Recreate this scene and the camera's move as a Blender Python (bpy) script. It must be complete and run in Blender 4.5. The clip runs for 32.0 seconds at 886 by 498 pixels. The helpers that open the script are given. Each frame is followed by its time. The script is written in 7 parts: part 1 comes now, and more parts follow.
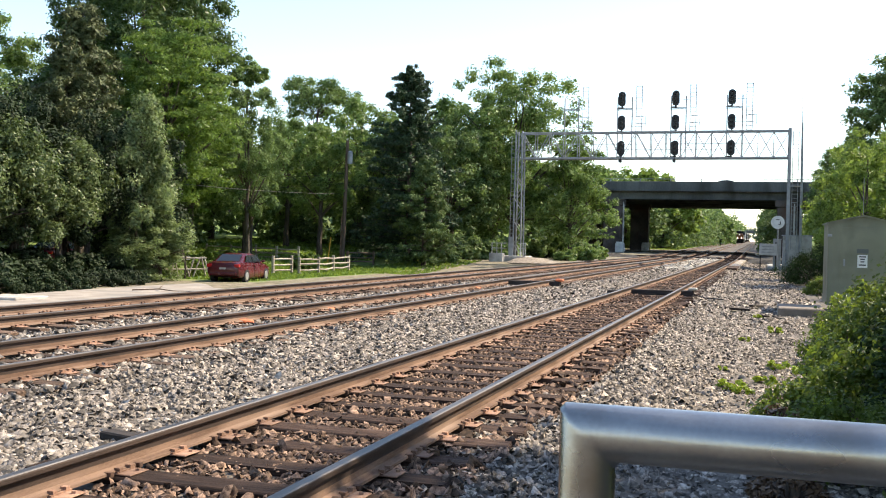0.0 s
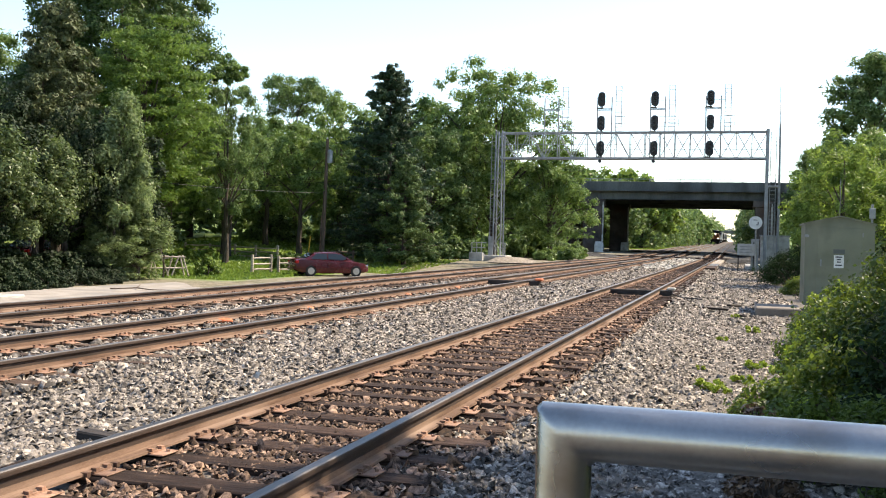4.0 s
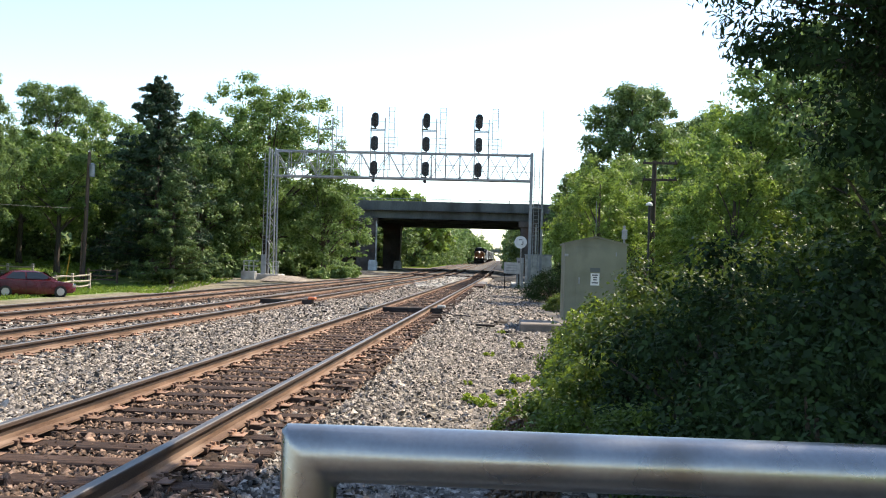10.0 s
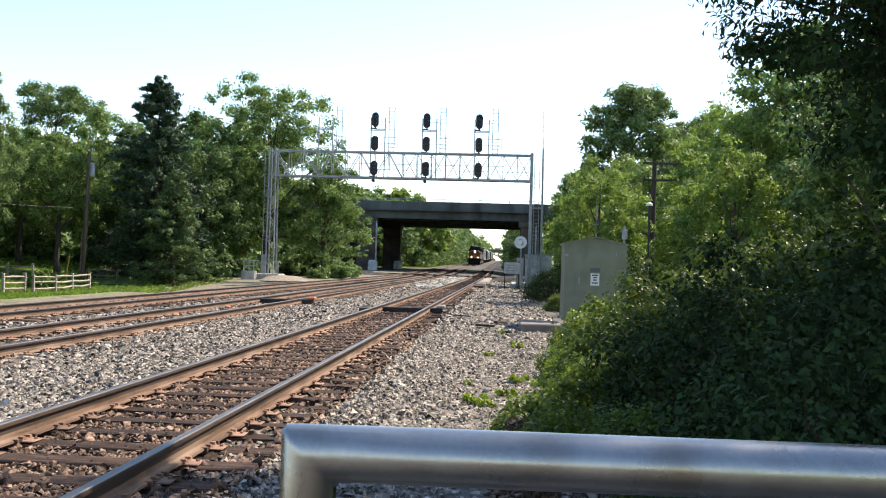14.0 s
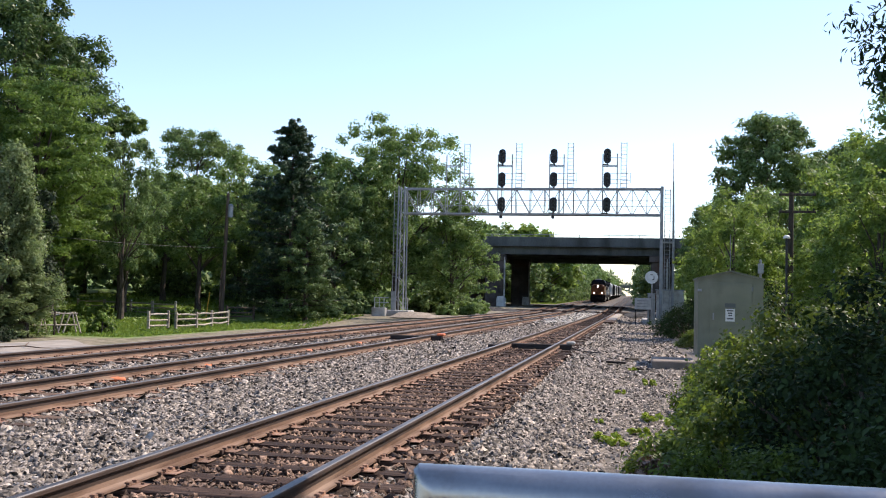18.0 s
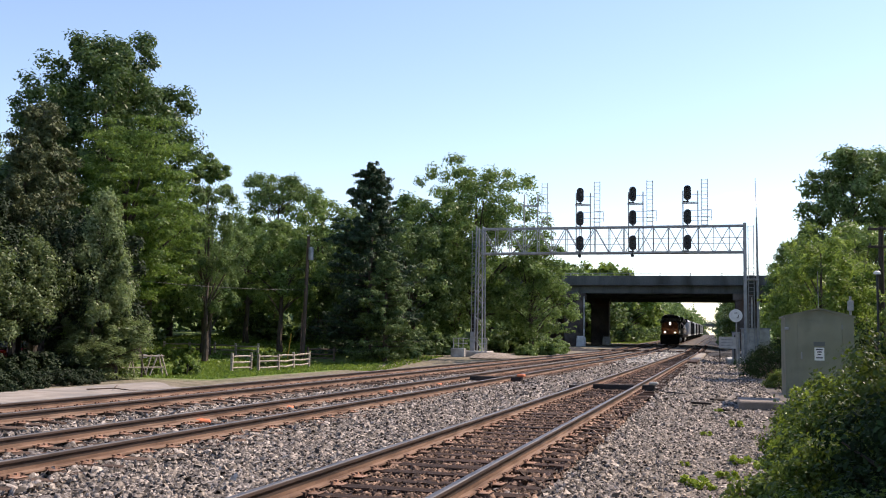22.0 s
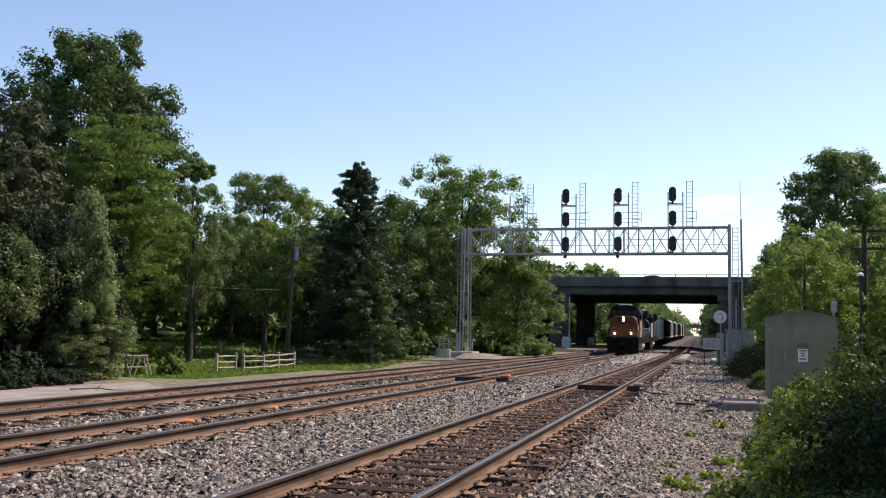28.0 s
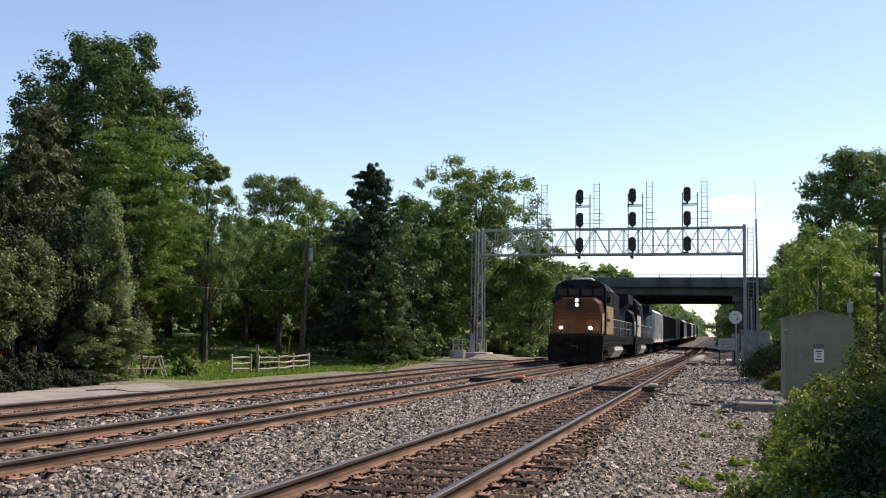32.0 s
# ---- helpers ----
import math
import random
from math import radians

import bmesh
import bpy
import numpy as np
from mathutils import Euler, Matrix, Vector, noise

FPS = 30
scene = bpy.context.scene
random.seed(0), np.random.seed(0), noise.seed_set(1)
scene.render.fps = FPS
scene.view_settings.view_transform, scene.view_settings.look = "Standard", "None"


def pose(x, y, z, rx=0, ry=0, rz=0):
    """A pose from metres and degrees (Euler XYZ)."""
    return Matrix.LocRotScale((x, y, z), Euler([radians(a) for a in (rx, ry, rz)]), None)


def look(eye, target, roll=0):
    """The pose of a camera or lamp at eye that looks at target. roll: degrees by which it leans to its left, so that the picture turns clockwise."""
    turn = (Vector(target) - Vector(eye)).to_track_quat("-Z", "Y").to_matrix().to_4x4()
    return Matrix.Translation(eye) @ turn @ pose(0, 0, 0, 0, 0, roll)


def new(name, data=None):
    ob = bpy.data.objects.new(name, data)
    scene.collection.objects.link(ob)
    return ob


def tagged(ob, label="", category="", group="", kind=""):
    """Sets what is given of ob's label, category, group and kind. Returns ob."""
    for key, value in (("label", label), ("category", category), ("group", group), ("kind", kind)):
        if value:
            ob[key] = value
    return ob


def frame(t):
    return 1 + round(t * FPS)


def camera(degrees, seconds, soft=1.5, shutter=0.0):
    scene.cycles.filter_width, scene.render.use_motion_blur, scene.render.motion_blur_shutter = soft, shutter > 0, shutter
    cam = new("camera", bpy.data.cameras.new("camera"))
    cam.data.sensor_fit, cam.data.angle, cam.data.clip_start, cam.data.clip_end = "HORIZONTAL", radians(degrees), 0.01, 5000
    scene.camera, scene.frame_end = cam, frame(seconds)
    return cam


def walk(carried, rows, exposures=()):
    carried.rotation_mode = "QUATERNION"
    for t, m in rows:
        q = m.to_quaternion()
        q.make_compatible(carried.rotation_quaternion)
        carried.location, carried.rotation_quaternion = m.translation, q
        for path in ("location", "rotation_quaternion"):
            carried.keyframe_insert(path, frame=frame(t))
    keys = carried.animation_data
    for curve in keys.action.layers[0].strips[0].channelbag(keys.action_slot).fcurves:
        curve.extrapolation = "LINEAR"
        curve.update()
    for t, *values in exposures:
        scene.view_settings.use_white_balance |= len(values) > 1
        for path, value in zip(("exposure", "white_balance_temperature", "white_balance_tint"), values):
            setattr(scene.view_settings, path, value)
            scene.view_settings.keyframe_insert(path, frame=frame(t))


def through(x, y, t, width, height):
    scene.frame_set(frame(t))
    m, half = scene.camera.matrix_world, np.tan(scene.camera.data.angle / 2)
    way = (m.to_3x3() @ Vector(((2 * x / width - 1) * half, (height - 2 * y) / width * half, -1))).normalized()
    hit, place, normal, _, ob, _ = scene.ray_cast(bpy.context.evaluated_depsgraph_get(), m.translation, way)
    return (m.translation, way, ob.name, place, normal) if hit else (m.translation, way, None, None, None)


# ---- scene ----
PIVOT_Z, ARM = 1.319, 0.150   # tripod head height over the rail tops, lens ahead of its axis


def aim(yaw, pitch, roll, dx=0.0, dz=0.0):
    """The camera on its tripod head: yaw to the left of the track's line, pitch up, roll."""
    y, p = radians(yaw), radians(pitch)
    ahead = Vector((-math.sin(y) * math.cos(p), math.cos(y) * math.cos(p), math.sin(p)))
    eye = Vector((dx, 0, PIVOT_Z + dz)) + ARM * ahead
    return look(eye, eye + ahead, roll)


cam = camera(47.95, 32.0, soft=1.05)
PAN = """0 17.64 -0.50 1.32
0.5 16.58 -0.51 1.51
1 16.55 -0.50 1.48
1.5 16.55 -0.51 1.49
2 16.54 -0.51 1.49
2.5 16.49 -0.51 1.47
3 16.49 -0.51 1.47
3.5 16.49 -0.51 1.47
5.5 16.45 -0.51 1.48
6 16.44 -0.51 1.46
6.5 16.10 -1.08 1.11
7 13.36 -0.53 2.54
7.5 12.01 -1.24 -0.45
8 8.71 -1.24 1.00
8.5 5.23 -0.47 1.54
9 2.49 0.94 1.51
9.5 3.58 0.89 1.56
10 3.58 0.89 1.55
10.5 3.58 0.89 1.55
11 3.57 0.89 1.55
11.5 3.58 0.89 1.55
12 3.57 0.89 1.55
12.5 3.58 0.89 1.55
13 3.58 0.89 1.52
13.5 3.58 0.89 1.61
15.5 3.58 0.89 1.61
16 3.02 0.85 1.49
16.5 5.42 0.96 1.40
17 8.93 1.08 1.31
17.5 11.25 2.82 1.22
18 10.99 2.78 1.30
18.5 9.22 2.74 1.41
19 11.16 2.76 1.31
19.5 11.15 2.78 1.25
20 11.29 2.79 1.26
20.5 11.86 2.83 1.22
21 12.55 2.89 1.11
21.5 13.66 2.91 0.94
22 15.53 5.01 0.89
22.5 14.72 5.05 1.08
23 15.43 5.06 0.97
23.5 15.00 5.04 1.07
24 14.49 5.04 1.07
24.5 14.22 5.05 1.07
25 15.24 5.04 1.06
25.5 14.59 5.05 1.11
27.5 14.33 5.05 1.05
28 14.71 5.05 1.03
28.5 14.81 5.05 1.06
29 14.76 5.05 1.05
29.5 14.57 5.05 1.07
30 14.48 5.05 1.07
30.5 14.96 5.05 1.05
31 14.62 5.05 1.08
31.5 14.95 5.05 1.01
32 15.51 5.09 0.95"""
PAN = [[float(v) for v in row.split()] for row in PAN.strip().splitlines()]
LIGHT = [(0, 1.12, 7000, 10), (6, 1.14, 7000, 10), (8, 1.22, 6800, 9), (9.5, 1.07, 6700, 9), (15.8, 1.02, 6650, 9), (18.5, 0.66, 6350, 18), (21.7, 0.62, 6550, 20), (22.6, 0.35, 6700, 17), (32, 0.31, 6700, 17)]
# the tripod is tipped and set down again while it turns: sideways and upward shift of the head
SHIFT = {6.5: (0.010, 0.0116), 7: (0.0456, 0.0143), 7.5: (0.039, 0.020), 8: (0.016, 0.010), 8.5: (0.007, 0.005), 16.5: (0.005, 0.001), 17: (0.013, 0.002)}
walk(cam, [(t, aim(yaw, pitch, roll, *SHIFT.get(t, (0.018 if t > 17 else 0.0, 0.0)))) for t, yaw, pitch, roll in PAN], LIGHT)

# ---- light ----
SUN_AZ, SUN_EL = 47.0, 47.0     # degrees to the right of the tracks' line, and up
sun_dir = Vector((math.sin(radians(SUN_AZ)) * math.cos(radians(SUN_EL)), math.cos(radians(SUN_AZ)) * math.cos(radians(SUN_EL)), math.sin(radians(SUN_EL))))
sun = new("sun", bpy.data.lights.new("sun", "SUN"))
sun.data.energy, sun.data.angle, sun.data.color = 4.4, radians(0.53), (1.0, 0.885, 0.72)
sun.matrix_world = look(sun_dir * 50, (0, 0, 0))
world = bpy.data.worlds.new("sky")
scene.world = world
world.use_nodes = True
wn, wl = world.node_tree.nodes, world.node_tree.links
sky = wn.new("ShaderNodeTexSky")
sky.sky_type, sky.sun_disc, sky.sun_elevation, sky.sun_rotation = "NISHITA", False, radians(SUN_EL), radians(SUN_AZ)
sky.air_density, sky.dust_density, sky.ozone_density = 1.0, 0.2, 1.4
wl.new(sky.outputs[0], wn["Background"].inputs[0])
wn["Background"].inputs[1].default_value = 0.15


# ---- mesh kit ----
class Kit:
    """Gathers vertices and faces of one mesh."""
    def __init__(self):
        self.v, self.f, self.m = [], [], []

    def add(self, verts, faces, mat=0):
        n = len(self.v)
        self.v += [tuple(p) for p in verts]
        self.f += [tuple(n + i for i in f) for f in faces]
        self.m += [mat] * len(faces)
        return self

    def box(self, x0, x1, y0, y1, z0, z1, c=0.0, m=None, mat=0):
        """A box with chamfered edges of width c, moved by the matrix m."""
        lo, hi = (x0, y0, z0), (x1, y1, z1)
        c = min(c, 0.45 * min(x1 - x0, y1 - y0, z1 - z0))
        if c <= 0:
            vs = [(x, y, z) for x in (x0, x1) for y in (y0, y1) for z in (z0, z1)]
            fs = [(0, 1, 3, 2), (4, 6, 7, 5), (0, 4, 5, 1), (2, 3, 7, 6), (0, 2, 6, 4), (1, 5, 7, 3)]
        else:
            vs, idx = [], {}
            for s in ((a, b, d) for a in (0, 1) for b in (0, 1) for d in (0, 1)):
                for ax in range(3):
                    p = []
                    for k in range(3):
                        e = hi[k] if s[k] else lo[k]
                        p.append(e if k == ax else e + (-c if s[k] else c))
                    idx[s, ax] = len(vs)
                    vs.append(p)
            fs = []
            for ax in range(3):
                b, d = (ax + 1) % 3, (ax + 2) % 3
                for side in (0, 1):
                    q = []
                    for u, w in ((0, 0), (1, 0), (1, 1), (0, 1)):
                        s = [0, 0, 0]
                        s[ax], s[b], s[d] = side, u, w
                        q.append(idx[tuple(s), ax])
                    fs.append(q if side else q[::-1])
                for u in (0, 1):
                    for w in (0, 1):
                        s0, s1 = [0, 0, 0], [0, 0, 0]
                        s0[b] = s1[b] = u
                        s0[d] = s1[d] = w
                        s0[ax], s1[ax] = 0, 1
                        q = [idx[tuple(s0), b], idx[tuple(s1), b], idx[tuple(s1), d], idx[tuple(s0), d]]
                        fs.append(q if u == w else q[::-1])
            for s in ((a, b, d) for a in (0, 1) for b in (0, 1) for d in (0, 1)):
                q = [idx[s, 0], idx[s, 1], idx[s, 2]]
                fs.append(q if sum(s) % 2 else q[::-1])
        if m is not None:
            vs = [m @ Vector(p) for p in vs]
        return self.add(vs, fs, mat)

    def tube(self, p0, p1, r0, r1=None, n=8, cap=True, mat=0):
        p0, p1 = Vector(p0), Vector(p1)
        r1 = r0 if r1 is None else r1
        d = p1 - p0
        if d.length < 1e-6:
            return self
        q = d.to_track_quat("Z", "Y").to_matrix()
        ring = [q @ Vector((math.cos(a), math.sin(a), 0)) for a in (2 * math.pi * i / n for i in range(n))]
        vs = [p0 + r0 * u for u in ring] + [p1 + r1 * u for u in ring]
        fs = [(i, (i + 1) % n, n + (i + 1) % n, n + i) for i in range(n)]
        if cap:
            fs += [tuple(range(n))[::-1], tuple(range(n, 2 * n))]
        return self.add(vs, fs, mat)

    def pipe(self, pts, radii, n=8, mat=0):
        """A tube along many points, with a radius at each."""
        pts = [Vector(p) for p in pts]
        rings = []
        for i, p in enumerate(pts):
            d = (pts[min(i + 1, len(pts) - 1)] - pts[max(i - 1, 0)]).normalized()
            q = d.to_track_quat("Z", "Y").to_matrix() if abs(d.z) < 0.95 else Matrix.Identity(3)
            rings.append([p + radii[i] * (q @ Vector((math.cos(a), math.sin(a), 0))) for a in (2 * math.pi * k / n for k in range(n))])
        if len(pts) > 1:   # keep the rings from twisting against one another
            for i in range(1, len(rings)):
                best = min(range(n), key=lambda s: sum((rings[i][(k + s) % n] - pts[i] - (rings[i - 1][k] - pts[i - 1])).length_squared for k in range(n)))
                rings[i] = rings[i][best:] + rings[i][:best]
        vs = [v for r in rings for v in r]
        fs = [(i * n + k, i * n + (k + 1) % n, (i + 1) * n + (k + 1) % n, (i + 1) * n + k) for i in range(len(pts) - 1) for k in range(n)]
        fs += [tuple(range(n))[::-1], tuple((len(pts) - 1) * n + k for k in range(n))]
        return self.add(vs, fs, mat)

    def prism(self, outline, y0, y1, m=None, mat=0):
        """An outline in x and z, drawn out along y."""
        n = len(outline)
        vs = [(x, y0, z) for x, z in outline] + [(x, y1, z) for x, z in outline]
        fs = [(i, n + i, n + (i + 1) % n, (i + 1) % n) for i in range(n)] + [tuple(range(n)), tuple(range(n, 2 * n))[::-1]]
        if m is not None:
            vs = [m @ Vector(p) for p in vs]
        return self.add(vs, fs, mat)

    def mesh(self, name, *mats, smooth=False):
        me = bpy.data.meshes.new(name)
        me.from_pydata(self.v, [], self.f)
        for k in mats:
            me.materials.append(k)
        if len(mats) > 1:
            me.polygons.foreach_set("material_index", self.m)
        bm = bmesh.new()
        bm.from_mesh(me)
        bmesh.ops.recalc_face_normals(bm, faces=bm.faces)
        bm.to_mesh(me)
        bm.free()
        if smooth:
            me.polygons.foreach_set("use_smooth", [True] * len(me.polygons))
            me.set_sharp_from_angle(angle=radians(38))
        me.update()
        return me


def part(name, kit, mats, parent=None, label="", at=None, smooth=False):
    """Links a kit (or a ready mesh) as one object, under its thing where one is given."""
    mats = mats if isinstance(mats, (list, tuple)) else [mats]
    me = kit if isinstance(kit, bpy.types.Mesh) else kit.mesh(name, *mats, smooth=smooth)
    ob = new(name, me)
    if parent is not None:
        ob.parent = parent
    if at is not None:
        ob.matrix_basis = at
    if label:
        tagged(ob, label)
    return ob


def thing(name, label, category, group="", kind="", at=None):
    ob = new(name)
    ob.empty_display_size = 0.2
    if at is not None:
        ob.matrix_basis = at
    return tagged(ob, label, category, group, kind)


def raw_mesh(name, verts, faces, mat, smooth=False):
    """A mesh from arrays: faces is an n x 3 or n x 4 array."""
    me = bpy.data.meshes.new(name)
    k = faces.shape[1]
    me.vertices.add(len(verts))
    me.vertices.foreach_set("co", np.ascontiguousarray(verts, dtype=np.float32).ravel())
    me.loops.add(faces.size)
    me.loops.foreach_set("vertex_index", np.ascontiguousarray(faces, dtype=np.int32).ravel())
    me.polygons.add(len(faces))
    me.polygons.foreach_set("loop_start", np.arange(0, faces.size, k, dtype=np.int32))
    if smooth:
        me.polygons.foreach_set("use_smooth", np.ones(len(faces), dtype=bool))
    me.materials.append(mat)
    me.update(calc_edges=True)
    me.validate()
    return me


# ---- materials ----
def surface(name, dark, light, scale=4.0, rough=0.7, metal=0.0, bump=0.2, fine=60.0, stain=None, stain_scale=0.6, island=0.0, each=0.0, spread=0.15, depth=0.01, stretch=None, spec=0.5):
    """A surface whose colour wanders between two tones at two scales, with fine relief; stain: a third tone in large patches;
    island / each: how far loose pieces of the mesh, or objects, differ in tone."""
    k = bpy.data.materials.new(name)
    k.use_nodes = True
    n, l = k.node_tree.nodes, k.node_tree.links
    b = n["Principled BSDF"]
    co = n.new("ShaderNodeTexCoord")
    src = co.outputs["Object"]
    if stretch:
        mp = n.new("ShaderNodeMapping")
        mp.inputs["Scale"].default_value = stretch
        l.new(src, mp.inputs[0])
        src = mp.outputs[0]
    big, small = n.new("ShaderNodeTexNoise"), n.new("ShaderNodeTexNoise")
    for t, s, d in ((big, scale, 4), (small, fine, 3)):
        t.inputs["Scale"].default_value, t.inputs["Detail"].default_value = s, d
        l.new(src, t.inputs["Vector"])
    mix = n.new("ShaderNodeMath")
    mix.operation = "MULTIPLY_ADD"
    l.new(small.outputs[0], mix.inputs[0])
    mix.inputs[1].default_value = 0.45
    l.new(big.outputs[0], mix.inputs[2])
    ramp = n.new("ShaderNodeValToRGB")
    ramp.color_ramp.elements[0].position, ramp.color_ramp.elements[1].position = 0.72 - spread, 0.72 + spread
    ramp.color_ramp.elements[0].color, ramp.color_ramp.elements[1].color = (*dark, 1), (*light, 1)
    l.new(mix.outputs[0], ramp.inputs[0])
    out = ramp.outputs[0]
    if stain:
        t = n.new("ShaderNodeTexNoise")
        t.inputs["Scale"].default_value, t.inputs["Detail"].default_value = stain_scale, 6
        l.new(src, t.inputs["Vector"])
        r = n.new("ShaderNodeValToRGB")
        r.color_ramp.elements[0].position, r.color_ramp.elements[1].position = 0.5, 0.66
        l.new(t.outputs[0], r.inputs[0])
        x = n.new("ShaderNodeMix")
        x.data_type = "RGBA"
        l.new(r.outputs[0], x.inputs[0])
        l.new(out, x.inputs[6])
        x.inputs[7].default_value = (*stain, 1)
        out = x.outputs[2]
    for amount, node, socket in ((island, "ShaderNodeNewGeometry", "Random Per Island"), (each, "ShaderNodeObjectInfo", "Random")):
        if amount:
            g = n.new(node)
            mr = n.new("ShaderNodeMapRange")
            mr.inputs[3].default_value, mr.inputs[4].default_value = 1 - amount, 1 + amount
            l.new(g.outputs[socket], mr.inputs[0])
            hs = n.new("ShaderNodeHueSaturation")
            l.new(mr.outputs[0], hs.inputs["Value"])
            l.new(out, hs.inputs["Color"])
            out = hs.outputs[0]
    l.new(out, b.inputs["Base Color"])
    b.inputs["Roughness"].default_value, b.inputs["Metallic"].default_value = rough, metal
    b.inputs["Specular IOR Level"].default_value = spec
    rr = n.new("ShaderNodeMapRange")
    rr.inputs[3].default_value, rr.inputs[4].default_value = max(0.03, rough - 0.12), min(1, rough + 0.12)
    l.new(big.outputs[0], rr.inputs[0])
    l.new(rr.outputs[0], b.inputs["Roughness"])
    if bump:
        bp = n.new("ShaderNodeBump")
        bp.inputs["Strength"].default_value, bp.inputs["Distance"].default_value = bump, depth
        l.new(mix.outputs[0], bp.inputs["Height"])
        l.new(bp.outputs[0], b.inputs["Normal"])
    return k


def foliage(name, dark, light, through=0.35, warm=(0.10, 0.16, 0.02), gloss=0.45):
    """Leaves: tone by leaf, and light that shines through them."""
    k = bpy.data.materials.new(name)
    k.use_nodes = True
    n, l = k.node_tree.nodes, k.node_tree.links
    b = n["Principled BSDF"]
    g = n.new("ShaderNodeNewGeometry")
    co, t = n.new("ShaderNodeTexCoord"), n.new("ShaderNodeTexNoise")
    t.inputs["Scale"].default_value = 0.7
    l.new(co.outputs["Object"], t.inputs["Vector"])
    a = n.new("ShaderNodeMath")
    a.operation = "MULTIPLY_ADD"
    l.new(g.outputs["Random Per Island"], a.inputs[0])
    a.inputs[1].default_value = 0.55
    l.new(t.outputs[0], a.inputs[2])
    r = n.new("ShaderNodeValToRGB")
    r.color_ramp.elements[0].position, r.color_ramp.elements[1].position = 0.45, 1.05
    r.color_ramp.elements[0].color, r.color_ramp.elements[1].color = (*dark, 1), (*light, 1)
    l.new(a.outputs[0], r.inputs[0])
    l.new(r.outputs[0], b.inputs["Base Color"])
    b.inputs["Roughness"].default_value = gloss
    b.inputs["Specular IOR Level"].default_value = 0.28
    tr = n.new("ShaderNodeBsdfTranslucent")
    x = n.new("ShaderNodeMix")
    x.data_type = "RGBA"
    x.inputs[0].default_value = 0.5
    l.new(r.outputs[0], x.inputs[6])
    x.inputs[7].default_value = (*warm, 1)
    l.new(x.outputs[2], tr.inputs[0])
    ms = n.new("ShaderNodeMixShader")
    ms.inputs[0].default_value = through
    l.new(b.outputs[0], ms.inputs[1])
    l.new(tr.outputs[0], ms.inputs[2])
    l.new(ms.outputs[0], n["Material Output"].inputs[0])
    return k


def plain(name, colour, rough=0.5, metal=0.0, glow=0.0):
    k = bpy.data.materials.new(name)
    k.use_nodes = True
    b = k.node_tree.nodes["Principled BSDF"]
    b.inputs["Base Color"].default_value, b.inputs["Roughness"].default_value, b.inputs["Metallic"].default_value = (*colour, 1), rough, metal
    if glow:
        b.inputs["Emission Color"].default_value, b.inputs["Emission Strength"].default_value = (*colour, 1), glow
    return k


M_STONE = surface("ballast stone", (0.042, 0.035, 0.030), (0.36, 0.312, 0.268), scale=14, fine=120, rough=0.85, island=0.78, bump=0.25)
M_STONE_RUST = surface("rust-dusted ballast stone", (0.038, 0.023, 0.017), (0.27, 0.182, 0.134), scale=26, fine=120, rough=0.9, island=0.8, bump=0.25, spec=0.2)
M_TIE = surface("creosoted tie wood", (0.020, 0.012, 0.009), (0.075, 0.045, 0.033), scale=3, fine=30, rough=0.9, each=0.35, bump=0.6, stretch=(1, 14, 14), stain=(0.10, 0.066, 0.05), stain_scale=1.5, spec=0.2)
M_RUST = surface("rusty rail steel", (0.115, 0.068, 0.046), (0.25, 0.162, 0.115), scale=2, fine=50, rough=0.85, bump=0.25, stretch=(6, 0.6, 6), stain=(0.29, 0.205, 0.155), stain_scale=0.8, spec=0.25)
M_PLATE = surface("rusted plate steel", (0.15, 0.078, 0.050), (0.34, 0.205, 0.14), scale=5, fine=70, rough=0.85, each=0.35, bump=0.3)
M_RAILTOP = surface("wheel-polished rail head", (0.10, 0.088, 0.080), (0.18, 0.168, 0.160), scale=3, fine=90, rough=0.5, metal=0.8, bump=0.05, stretch=(8, 0.3, 8))
M_GALV = surface("galvanised pipe", (0.27, 0.265, 0.26), (0.385, 0.38, 0.375), scale=9, fine=160, rough=0.30, metal=0.92, bump=0.03, spread=0.3, stain=(0.24, 0.215, 0.19), stain_scale=7)
M_STEEL = surface("galvanised gantry steel", (0.22, 0.225, 0.23), (0.34, 0.345, 0.35), scale=2, fine=30, rough=0.55, metal=0.25, bump=0.05)
M_BLACK = surface("black signal paint", (0.012, 0.012, 0.014), (0.03, 0.03, 0.033), scale=6, rough=0.6, bump=0.05)
M_CONC = surface("weathered concrete", (0.33, 0.31, 0.28), (0.52, 0.50, 0.46), scale=2, fine=50, rough=0.9, bump=0.25, stain=(0.27, 0.25, 0.22), stain_scale=0.9)
M_DECK = surface("dark painted bridge girder", (0.075, 0.080, 0.078), (0.125, 0.132, 0.126), scale=0.5, fine=8, rough=0.85, bump=0.1, stain=(0.042, 0.039, 0.035), stain_scale=0.3, stretch=(1, 1, 0.3), spec=0.3)
M_COLLAR = surface("pale painted concrete", (0.58, 0.57, 0.54), (0.76, 0.75, 0.72), scale=1.5, fine=30, rough=0.85, bump=0.2, stain=(0.40, 0.36, 0.31), stain_scale=0.8)
# base tone darkened for the shade under the deck; the stain is rust
M_PIER = surface("stained pier concrete darkened as in shade", (0.045, 0.038, 0.034), (0.12, 0.10, 0.09), scale=0.6, fine=9, rough=0.9, bump=0.2, stain=(0.09, 0.052, 0.036), stain_scale=0.4, spec=0.2)
M_ASPHALT = surface("pale worn pavement", (0.26, 0.225, 0.19), (0.38, 0.335, 0.29), scale=1.2, fine=70, rough=0.95, bump=0.2, stain=(0.24, 0.22, 0.2), stain_scale=0.5)
